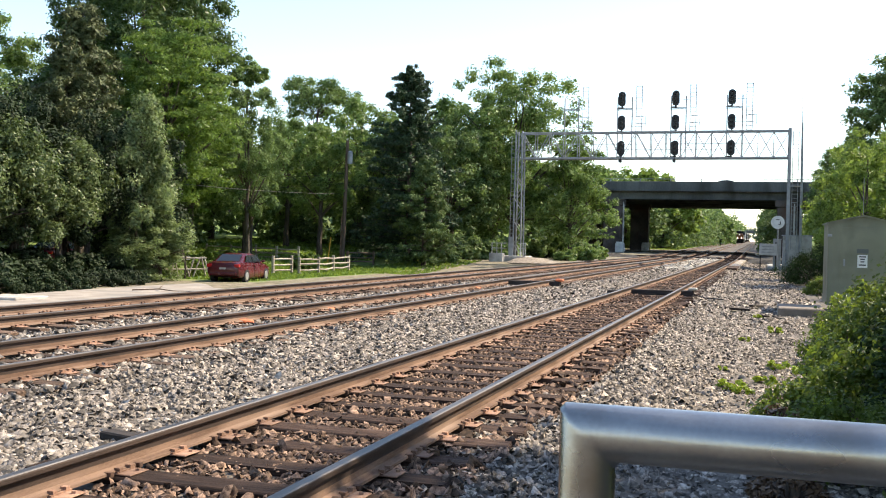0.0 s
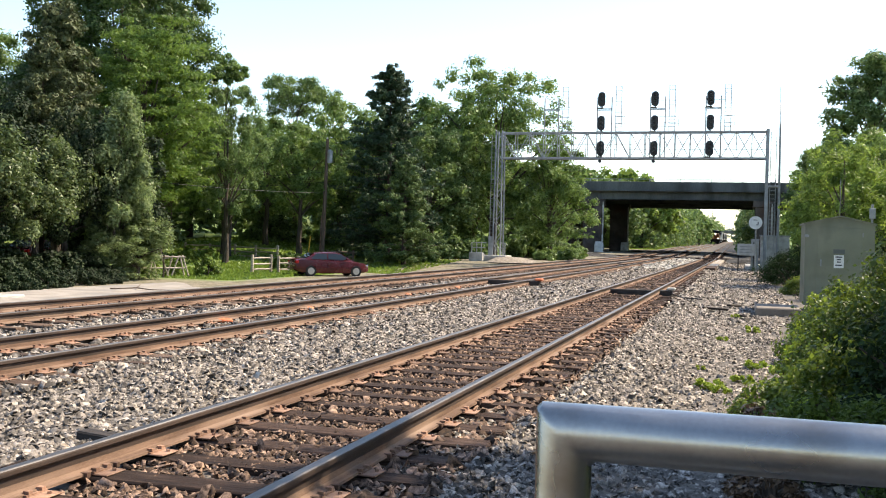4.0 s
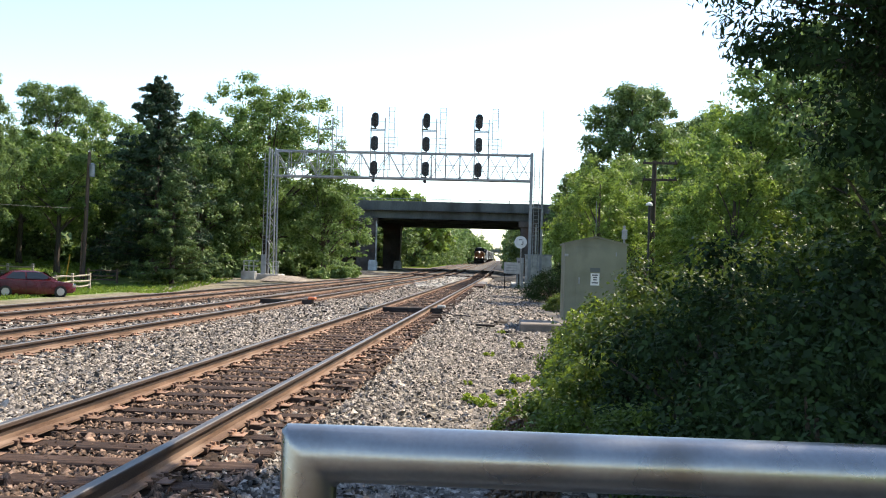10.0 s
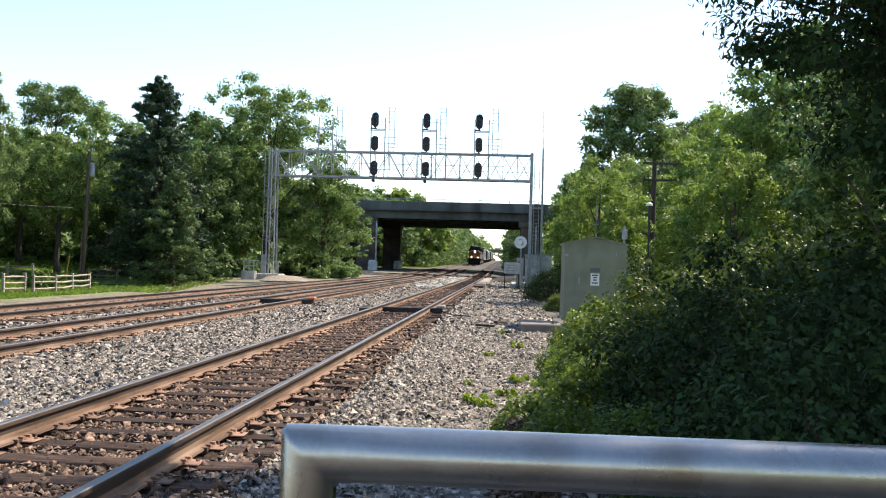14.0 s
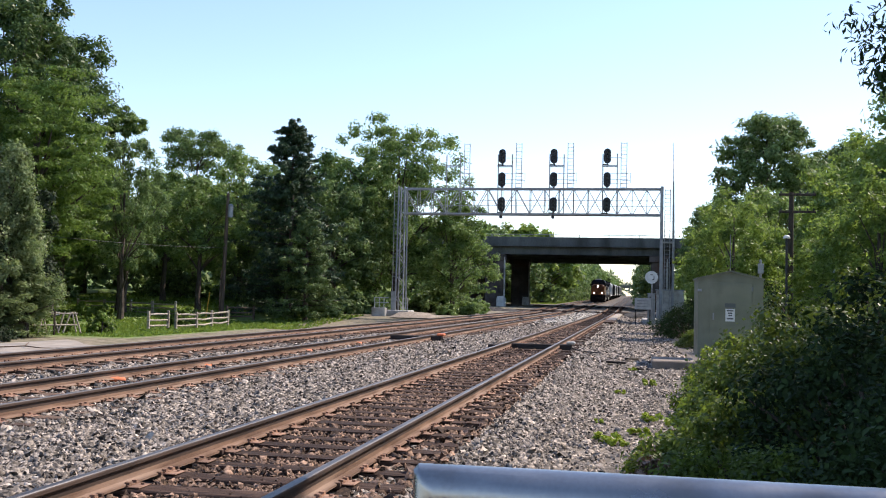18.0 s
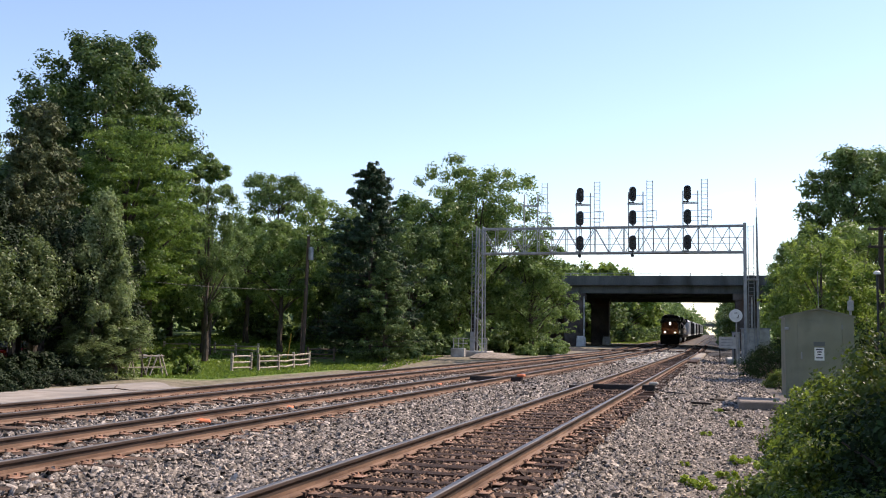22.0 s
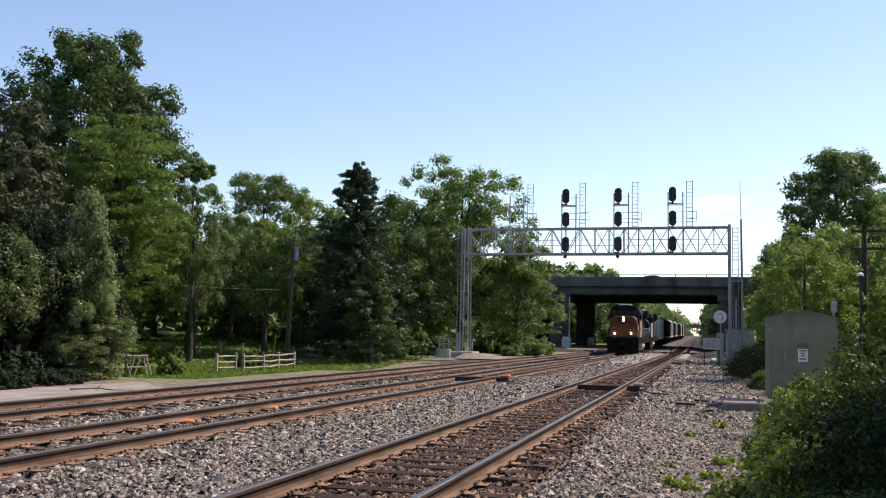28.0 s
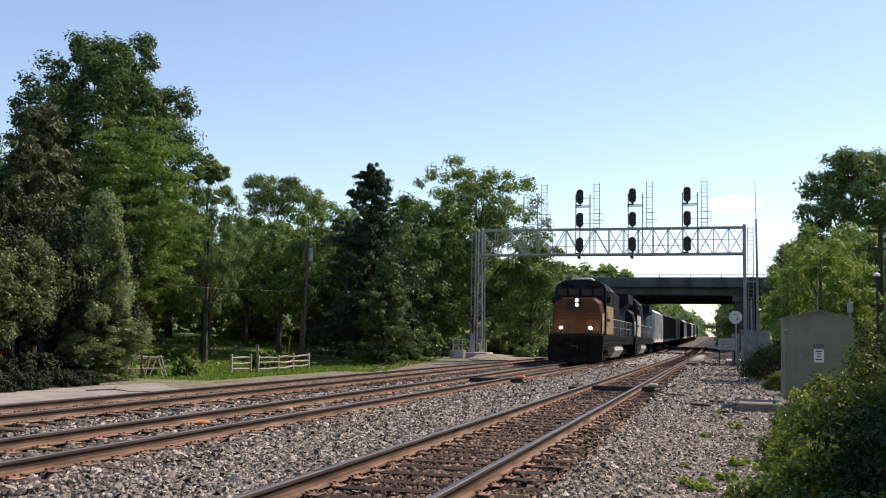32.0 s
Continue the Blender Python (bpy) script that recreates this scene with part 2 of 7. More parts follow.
M_BARK = surface("bark", (0.035, 0.026, 0.020), (0.11, 0.085, 0.065), scale=5, fine=25, rough=0.95, bump=0.8, stretch=(3, 3, 0.5), depth=0.03)
M_WOOD = surface("weathered fence wood", (0.22, 0.18, 0.14), (0.46, 0.40, 0.33), scale=3, fine=40, rough=0.9, bump=0.5, each=0.2, stretch=(1.2, 1.2, 6))
M_POLE = surface("utility pole wood", (0.065, 0.042, 0.030), (0.16, 0.11, 0.08), scale=4, fine=35, rough=0.9, bump=0.5, stretch=(6, 6, 0.4))
M_DARKPOLE = surface("old dark pole wood", (0.030, 0.022, 0.017), (0.085, 0.062, 0.048), scale=4, fine=35, rough=0.9, bump=0.5, stretch=(6, 6, 0.4))
M_CAB = surface("grey-green cabinet paint", (0.175, 0.178, 0.128), (0.22, 0.222, 0.16), scale=1.5, fine=45, rough=0.55, bump=0.06, stain=(0.15, 0.152, 0.105), stain_scale=1.1)
M_LEAF = foliage("broad leaves", (0.046, 0.088, 0.024), (0.252, 0.367, 0.110), through=0.48, warm=(0.16, 0.23, 0.04))
M_LEAF_B = foliage("bright leaves", (0.044, 0.085, 0.018), (0.264, 0.380, 0.093), through=0.56, warm=(0.26, 0.35, 0.05))
# near-black tone carries the shade of the thicket and the trees over it
M_LEAF_D = foliage("leaves darkened as in shade", (0.008, 0.020, 0.006), (0.028, 0.058, 0.014), through=0.15, warm=(0.05, 0.085, 0.012), gloss=0.85)
M_LEAF_G = foliage("feathery green leaves", (0.033, 0.071, 0.015), (0.185, 0.286, 0.069), through=0.52, warm=(0.20, 0.30, 0.04))
M_LEAF_V = foliage("vine leaves", (0.045, 0.075, 0.022), (0.33, 0.40, 0.19), through=0.52, gloss=0.38, warm=(0.20, 0.29, 0.08))
M_LEAF_T = foliage("dark crown leaves", (0.030, 0.064, 0.020), (0.105, 0.165, 0.052), through=0.36, warm=(0.10, 0.16, 0.03))
M_LEAF_C = foliage("hanging creeper leaves", (0.022, 0.044, 0.013), (0.19, 0.24, 0.10), through=0.36, gloss=0.42)
# near-black tone carries the deep shade under and between the vines
M_LEAF_HOLLOW = foliage("ivy leaves darkened for the hollow's shade", (0.007, 0.014, 0.005), (0.030, 0.052, 0.017), through=0.12, warm=(0.03, 0.05, 0.010), gloss=0.7)
# half-dark copy of the thicket's leaves, with part of the shade painted in
M_LEAF_K = foliage("thicket leaves darkened as in half shade", (0.014, 0.034, 0.008), (0.080, 0.128, 0.026), through=0.38, warm=(0.16, 0.21, 0.025))
M_NEEDLE_L = foliage("light pine needles", (0.045, 0.085, 0.028), (0.16, 0.23, 0.082), through=0.3, warm=(0.10, 0.15, 0.03), gloss=0.6)
M_NEEDLE = foliage("pine needles", (0.020, 0.044, 0.024), (0.066, 0.112, 0.056), through=0.2, warm=(0.03, 0.06, 0.02), gloss=0.6)
M_WEED = foliage("yellow-green weed leaves", (0.16, 0.24, 0.02), (0.42, 0.50, 0.06), warm=(0.4, 0.5, 0.04))
M_GRASS = foliage("grass blades", (0.095, 0.16, 0.028), (0.21, 0.30, 0.06), through=0.45, warm=(0.22, 0.31, 0.04))
# brighter copy of the thicket's leaves, toned for its sunlit edge
M_LEAF_N = foliage("thicket leaves", (0.020, 0.046, 0.010), (0.125, 0.185, 0.036), through=0.46, warm=(0.23, 0.30, 0.03))
M_CEDAR = foliage("cedar sprays", (0.042, 0.060, 0.024), (0.14, 0.16, 0.066), through=0.2, warm=(0.05, 0.06, 0.02), gloss=0.6)
M_LEAF_W = foliage("wood-edge leaves", (0.038, 0.071, 0.026), (0.222, 0.324, 0.113), through=0.42, warm=(0.14, 0.20, 0.035), gloss=0.55)
# leaf tone paled and greyed to stand for the haze of distance
M_HAZE = foliage("far leaves paled as by haze", (0.10, 0.14, 0.11), (0.20, 0.25, 0.19), through=0.2, warm=(0.16, 0.2, 0.12), gloss=0.8)


# ---- ground and tracks ----
TRACKS = (-3.115, -7.84, -11.80)      # the tracks' middle lines
TIE_STEP = 0.61
GROUND = -0.24


def rise(y):
    """The line climbs gently beyond the level crossing."""
    return 0.0 if y < 100 else 0.0095 * (y - 110) if y > 120 else 0.0095 * (y - 100) ** 2 / 40


def ground_z(x, y):
    """The ballast bed, its shoulders and the land beside it."""
    z = GROUND + rise(min(y, 720))
    if x > -1.7:
        z -= min(0.22, 0.16 * (x + 1.7))
    if x < -13.9:
        low = 1.0 - min(1.0, max(0.0, (y - 66) / 16))
        z -= min(0.76, 0.36 * (-13.9 - x)) * low
    if x < -29:
        z += 0.035 * min(30, -29 - x)
        z += 0.02 * min(40, max(0, y - 58)) * min(1, (-29 - x) / 5)
    if x > 6:
        z += 0.05 * min(20, x - 6)
    if abs(x + 8) > 16 and y > 120:
        z += min(3.0, 0.12 * (abs(x + 8) - 16))
    return z + (0.03 * noise.noise((x * 0.7, y * 0.7, 3)) if abs(x) < 60 else 0)


def land_material():
    """Ballast where the bed lies, earth and grass beside it, with ragged edges between."""
    k = surface("land", (0.045, 0.037, 0.031), (0.175, 0.148, 0.122), scale=6, fine=28, rough=0.95, bump=0.9, depth=0.03, spread=0.2)
    n, l = k.node_tree.nodes, k.node_tree.links
    b = n["Principled BSDF"]
    gravel = b.inputs["Base Color"].links[0].from_socket
    co = n.new("ShaderNodeTexCoord")
    sep, rag = n.new("ShaderNodeSeparateXYZ"), n.new("ShaderNodeTexNoise")
    l.new(co.outputs["Object"], sep.inputs[0])
    l.new(co.outputs["Object"], rag.inputs["Vector"])
    rag.inputs["Scale"].default_value, rag.inputs["Detail"].default_value = 0.9, 6
    soil, turf = n.new("ShaderNodeValToRGB"), n.new("ShaderNodeTexNoise")
    turf.inputs["Scale"].default_value, turf.inputs["Detail"].default_value = 2.5, 8
    l.new(co.outputs["Object"], turf.inputs["Vector"])
    l.new(turf.outputs[0], soil.inputs[0])
    soil.color_ramp.elements[0].position, soil.color_ramp.elements[1].position = 0.35, 0.65
    soil.color_ramp.elements[0].color, soil.color_ramp.elements[1].color = (0.075, 0.125, 0.024, 1), (0.18, 0.245, 0.055, 1)

    def beyond(edge, sign):
        a = n.new("ShaderNodeMath")
        a.operation = "MULTIPLY_ADD"
        l.new(rag.outputs[0], a.inputs[0])
        a.inputs[1].default_value = 2.4
        l.new(sep.outputs[0], a.inputs[2])
        r = n.new("ShaderNodeMapRange")
        r.inputs[1].default_value, r.inputs[2].default_value = (edge + 1.2 - 0.4 * sign, edge + 1.2 + 0.4 * sign)
        l.new(a.outputs[0], r.inputs[0])
        return r.outputs[0]
    verge = n.new("ShaderNodeValToRGB")
    l.new(turf.outputs[0], verge.inputs[0])
    verge.color_ramp.elements[0].position, verge.color_ramp.elements[1].position = 0.36, 0.64
    verge.color_ramp.elements[0].color, verge.color_ramp.elements[1].color = (0.105, 0.098, 0.048, 1), (0.27, 0.225, 0.165, 1)
    out = gravel
    for edge, sign, soil in ((-14.6, -1, verge), (-24.2, -1, soil), (3.2, 1, soil)):
        x = n.new("ShaderNodeMix")
        x.data_type = "RGBA"
        amount = beyond(edge, sign)
        if edge == -24.2:      # bare earth beside the lane, grass only from the yard on
            yard, both = n.new("ShaderNodeMapRange"), n.new("ShaderNodeMath")
            yard.inputs[1].default_value, yard.inputs[2].default_value = 43.0, 45.5
            l.new(sep.outputs[1], yard.inputs[0])
            both.operation = "MULTIPLY"
            l.new(amount, both.inputs[0])
            l.new(yard.outputs[0], both.inputs[1])
            amount = both.outputs[0]
        l.new(amount, x.inputs[0])
        l.new(out, x.inputs[6])
        l.new(soil.outputs[0], x.inputs[7])
        out = x.outputs[2]
    l.new(out, b.inputs["Base Color"])
    return k


M_LAND = land_material()
xs = sorted(set([-900, -500, -300, -180, -120, -80, -60, -50] + [round(-42 + 0.8 * i, 2) for i in range(70)] + [14, 16, 20, 26, 34, 50, 80, 120, 200, 400, 900]))
ys = [-60, -20, -8, -4] + [round(-2 + 1.2 * i, 2) for i in range(60)] + [72, 76, 80, 86, 92, 100, 110, 120, 130, 145, 165, 190, 220, 260, 320, 400, 550, 800, 1300, 2500]
gv = np.array([(x, y, ground_z(x, y)) for y in ys for x in xs])
nx = len(xs)
gf = np.array([(j * nx + i, j * nx + i + 1, (j + 1) * nx + i + 1, (j + 1) * nx + i) for j in range(len(ys) - 1) for i in range(nx - 1)])
ground = new("ground", raw_mesh("ground", gv, gf, M_LAND, smooth=True))
tagged(ground, "grey ballast bed with grass and earth beside it", "ground", kind="structure")

# rail: head, web and foot, 0.18 m high
HALF = [(0.0, 0.0), (0.026, 0.0), (0.034, -0.006), (0.036, -0.014), (0.035, -0.036), (0.011, -0.046), (0.0085, -0.10), (0.012, -0.138), (0.070, -0.152), (0.072, -0.168)]
RAIL_OUT = [(x, z) for x, z in HALF[1:]] + [(-x, z) for x, z in HALF[:0:-1]]


def rail_mesh(y0, y1):
    k = Kit()
    n = len(RAIL_OUT)
    steps = [y0, 60, 100, 105, 110, 115, 120, 150, 200, 300, 450, 650, y1]
    vs = [(x, y, z + rise(y)) for y in steps for x, z in RAIL_OUT]
    fs, ms = [], []
    for j in range(12):
        for i in range(n):
            a, b = i, (i + 1) % n
            fs.append((j * n + a, j * n + b, (j + 1) * n + b, (j + 1) * n + a))
            (xa, za), (xb, zb) = RAIL_OUT[a], RAIL_OUT[b]
            # slot 2, head side and upper web, holds the head's shadow as colour
            ms.append(1 if za > -0.007 and zb > -0.007 else 2 if min(za, zb) > -0.105 else 0)
    fs += [tuple(range(n))[::-1], tuple(12 * n + i for i in range(n))]
    k.v, k.f, k.m = vs, fs, ms + [0, 0]
    return k.mesh("rail", M_RUST, M_RAILTOP, M_RAIL_DARK)


# dark tone painted in for the shadow under the rail's head
M_RAIL_DARK = surface("dark brown rail side, head's shade painted in", (0.028, 0.018, 0.014), (0.075, 0.048, 0.036), scale=2, fine=50, rough=0.7, bump=0.2, stretch=(6, 0.6, 6))
RAIL_MESH = rail_mesh(-25, 900)


def tie_mesh(seed, wood):
    rnd = random.Random(seed)
    k = Kit().box(-1.3, 1.3, -0.115, 0.115, -0.36, -0.176, c=0.015)
    k.v = [(x + rnd.uniform(-0.012, 0.012), y + rnd.uniform(-0.01, 0.01), z + (rnd.uniform(-0.012, 0.004) if z > -0.25 else 0)) for x, y, z in k.v]
    return k.mesh("tie", wood)


def plate_mesh():
    """Tie plate with its raised shoulders and four spikes."""
    k = Kit().box(-0.19, 0.19, -0.098, 0.098, -0.176, -0.166, c=0.004)
    for s in (-1, 1):
        k.box(s * 0.083 - 0.01, s * 0.083 + 0.01, -0.09, 0.09, -0.168, -0.156)
        for y in (-0.055, 0.055):
            k.box(s * 0.074 - 0.02, s * 0.074 + 0.02, y - 0.017, y + 0.017, -0.166, -0.137)
        k.tube((s * 0.15, 0.03 * s, -0.17), (s * 0.15, 0.03 * s, -0.150), 0.014, n=4, cap=True)
    return k.mesh("tie_plate", M_PLATE)


def anchor_mesh():
    """Spring clip on the rail's foot beside a tie."""
    return Kit().box(-0.095, -0.045, -0.017, 0.017, -0.178, -0.146).box(0.045, 0.095, -0.017, 0.017, -0.178, -0.146).box(-0.09, 0.09, -0.012, 0.012, -0.187, -0.170).mesh("rail_anchor", M_RUST_D)


M_RUST_D = surface("dark rusted iron", (0.045, 0.024, 0.016), (0.13, 0.07, 0.045), scale=8, fine=60, rough=0.9, bump=0.3, each=0.3)
M_TIE_DUST = surface("rust-dusted tie wood", (0.050, 0.031, 0.022), (0.155, 0.102, 0.074), scale=3, fine=30, rough=0.9, each=0.4, bump=0.6, stretch=(1, 14, 14), stain=(0.19, 0.135, 0.10), stain_scale=1.5, spec=0.2)
TIES = [tie_mesh(s, M_TIE) for s in range(5)]
DUSTY_TIES = [tie_mesh(s + 5, M_TIE_DUST) for s in range(5)]
PLATE, ANCHOR = plate_mesh(), anchor_mesh()


def far_ties(name, label, y0, y1, track):
    """Ties and plates far along a track, as one mesh."""
    rnd = random.Random(7)
    a, b = Kit(), Kit()
    y = y0
    while y < y1:
        d = rnd.uniform(-0.03, 0.03)
        a.box(-1.3 + d, 1.3 + d, y - 0.115, y + 0.115, rise(y) - 0.3, rise(y) - 0.178)
        for g in (-0.755, 0.755):
            b.box(g - 0.19, g + 0.19, y - 0.098, y + 0.098, rise(y) - 0.178, rise(y) - 0.163)
        y += TIE_STEP
    tagged(part("far_ties", a, M_TIE, track), label, kind="stuff")
    tagged(part("far_tie_plates", b, M_PLATE, track), kind="stuff")


def build_track(x, near, far, label):
    t = thing("railway_track", label, "railway track", "parallel main tracks", "structure", pose(x, 0, 0))
    for g in (-0.755, 0.755):
        part("rail", RAIL_MESH, M_RUST, t, "rusty steel rail with a polished head", pose(g, 0, 0))
    rnd = random.Random(int(-x * 100))
    for i in range(near[1]):
        y = near[0] + i * TIE_STEP
        part("tie", (TIES if x > -5 else DUSTY_TIES)[rnd.randrange(5)], M_TIE, t, "", pose(rnd.uniform(-0.05, 0.05), y, rnd.uniform(-0.012, 0.004), 0, 0, rnd.uniform(-1.2, 1.2)))
        for g in (-0.755, 0.755):
            part("tie_plate", PLATE, M_PLATE, t, "", pose(g, y, 0, 0, 0, rnd.uniform(-1.5, 1.5)))
            if i < 71 and i % 2 == 0:
                for d in (-0.15, 0.15):
                    part("rail_anchor", ANCHOR, M_RUST_D, t, "", pose(g, y + d, 0))
    far_ties("far_ties", "dark ties further along the track", near[0] + near[1] * TIE_STEP, far, t)
    return t


build_track(TRACKS[0], (0.59 - 16 * TIE_STEP, 126), 170, "single main track on dark timber ties in ballast, rust-stained")
build_track(TRACKS[1], (4.7 - 15 * TIE_STEP, 115), 170, "main track with rust-orange fittings, rails worn bright")
build_track(TRACKS[2], (8.0 - 18 * TIE_STEP, 108), 170, "rusty main track beside the paved lane")


# ---- loose ballast ----
CHIP = np.array([(1, 0.8, -0.6), (-1, 0.8, -0.6), (-1, -0.8, -0.6), (1, -0.8, -0.6), (0.5, 0.1, 0.6), (-0.5, -0.1, 0.6)], float)
CHIP_F = np.array([(0, 1, 5), (0, 5, 4), (1, 2, 5), (2, 3, 4), (2, 4, 5), (3, 0, 4)])


def turns(rng, n, tip=0.62):
    """Turning matrices: any way round, tipped a little."""
    a, e, w = rng.uniform(0, 2 * np.pi, n), rng.normal(0, tip, n), rng.uniform(0, 2 * np.pi, n)
    c, s, o = np.cos(a), np.sin(a), np.zeros(n)
    spin = np.stack([c, -s, o, s, c, o, o, o, o + 1], -1).reshape(n, 3, 3)
    x, y, ce, se = np.cos(w), np.sin(w), np.cos(e), np.sin(e)
    lean = np.stack([ce + x * x * (1 - ce), x * y * (1 - ce), y * se, x * y * (1 - ce), ce + y * y * (1 - ce), -x * se, -y * se, x * se, ce], -1).reshape(n, 3, 3)
    return lean @ spin


def stones(name, label, x0, x1, y0, y1, count, seed, mat, size=0.030, top=None, lift=0.0, fade=1.0, ties=None):
    """Crushed stone strewn over a strip; denser towards its near end; few of them on the ties."""
    rng = np.random.default_rng(seed)
    u = rng.random(count) ** fade
    p = np.stack([rng.uniform(x0, x1, count), y0 + (y1 - y0) * u, np.zeros(count)], 1)
    keep = np.ones(count, bool)
    if ties is not None:
        off = np.abs((p[:, 1] - ties + TIE_STEP / 2) % TIE_STEP - TIE_STEP / 2)
        keep &= (off > 0.125) | (rng.random(count) < 0.30)
    p = p[keep]
    n = len(p)
    z = np.array([ground_z(x, y) for x, y, _ in p]) if top is None else np.full(n, top)
    s = size * rng.lognormal(0, 0.28, n)
    p[:, 2] = z + s * rng.uniform(0.0, 0.7, n) + lift
    shape = (CHIP[None] + rng.uniform(-0.42, 0.42, (n, 6, 3))) * np.stack([rng.uniform(0.8, 1.45, n), rng.uniform(0.65, 1.15, n), rng.uniform(0.45, 1.05, n)], -1)[:, None] * s[:, None, None]
    v = np.einsum("nij,nkj->nki", turns(rng, n), shape) + p[:, None]
    f = (CHIP_F[None] + 6 * np.arange(n)[:, None, None]).reshape(-1, 3)
    ob = new(name, raw_mesh(name, v.reshape(-1, 3), f, mat))
    return tagged(ob, label, "ballast", kind="stuff")


stones("ballast", "loose pale crushed stone between the tracks", -7.0, -3.96, 2.5, 26, 46000, 1, M_STONE, 0.0215, fade=1.4)
stones("ballast", "loose pale crushed stone beside the near track", -2.28, 0.9, 2.2, 26, 42000, 2, M_STONE, 0.0195, fade=1.4)
stones("ballast", "brown dusted stone between the near rails", -3.78, -2.45, 1.8, 26, 17000, 3, M_STONE_RUST, 0.020, top=-0.207, fade=1.2, ties=0.59)
stones("ballast", "rust-dusted stone at the near track's tie ends", -2.28, -1.75, 1.8, 26, 2600, 9, M_STONE_RUST, 0.030, top=-0.215, fade=1.2, ties=0.59)
stones("ballast", "crushed stone between the second track's rails", -8.5, -7.15, 8, 36, 8500, 4, M_STONE, 0.030, top=-0.215, fade=1.2, ties=4.7)
stones("ballast", "crushed stone round the second track's tie ends", -7.02, -6.42, 6, 40, 7000, 13, M_STONE, 0.026, top=-0.200, fade=1.2, ties=4.7)
stones("ballast", "crushed stone between the far tracks", -11.0, -8.66, 9, 40, 10000, 5, M_STONE, 0.031, fade=1.2)
stones("ballast", "crushed stone further along between the tracks", -7.0, -3.96, 24, 60, 10000, 6, M_STONE, 0.034, fade=1.1)
stones("ballast", "crushed stone further along beside the near track", -2.25, 1.6, 24, 60, 10000, 7, M_STONE, 0.034, fade=1.1)
stones("ballast", "dusted stone further along between the near rails", -3.78, -2.45, 26, 60, 2500, 10, M_STONE_RUST, 0.034, top=-0.215, ties=0.59)
stones("ballast", "stone along the far track", -14.3, -12.6, 14, 45, 2500, 8, M_STONE, 0.036)
stones("ballast", "crushed stone by the crossing between the tracks", -7.0, -3.96, 60, 108, 3500, 11, M_STONE, 0.055)
stones("ballast", "crushed stone by the crossing beside the near track", -2.25, 2.6, 60, 108, 5000, 12, M_STONE, 0.055)


# ---- railing at the camera ----
def railing():
    t = thing("pipe_railing", "galvanised steel pipe guard rail with a mitred corner", "railing")
    r, cx, cy, top = 0.034, -0.236, 1.33, 1.127
    z = top - r
    n = 32
    ring = [2 * math.pi * i / n for i in range(n)]
    vs, rows = [], [(0.0, -0.4), (0.0, None), (2.4, None)]
    for a in ring:
        vs.append((cx + r * math.cos(a), cy + r * math.sin(a), -0.4))
    for off in (0.004, -0.004):      # the mitre's two slightly rounded edges
        for a in ring:
            x = cx + r * math.cos(a) * 0.985
            vs.append((x if off > 0 else x + 0.006, cy + r * math.sin(a), z - r * math.cos(a) * 0.985 - (0.006 if off > 0 else 0)))
    for x in (cx + 0.12, cx + 2.4):
        for a in ring:
            vs.append((x, cy + r * math.sin(a), z - r * math.cos(a)))
    k = Kit().add(vs, [(j * n + i, j * n + (i + 1) % n, (j + 1) * n + (i + 1) % n, (j + 1) * n + i) for j in range(4) for i in range(n)])
    part("corner_pipe", k, M_GALV, t, smooth=True)
    part("end_post", Kit().tube((cx + 2.4, cy, -0.45), (cx + 2.4, cy, z), r, n=20), M_GALV, t, smooth=True)
    part("mid_pipe", Kit().tube((cx, cy, 0.55), (cx + 2.4, cy, 0.55), r, n=20), M_GALV, t, smooth=True)


railing()


# ---- signal gantry ----
def beam(k, a, b, w=0.06, mat=0):
    """A square bar from a to b."""
    a, b = Vector(a), Vector(b)
    q = (b - a).to_track_quat("Z", "Y").to_matrix().to_4x4()
    q.translation = a
    return k.box(-w / 2, w / 2, -w / 2, w / 2, 0, (b - a).length, c=w * 0.12, m=q, mat=mat)


def ladder(name, x, y, z0, z1, parent, w=0.42, step=0.32, turn=0.0):
    t = part(name, Kit().tube((-w / 2, 0, z0), (-w / 2, 0, z1), 0.028, n=6).tube((w / 2, 0, z0), (w / 2, 0, z1), 0.028, n=6), M_STEEL, parent, at=pose(x, y, 0, 0, 0, turn))
    z = z0 + 0.15
    while z < z1:
        part("rung", Kit().tube((-w / 2, 0, z), (w / 2, 0, z), 0.016, n=5), M_STEEL, t)
        z += step
    return t


GY, GZ0, GZ1, GXL, GXR = 82.0, 8.30, 10.42, -19.25, 1.97


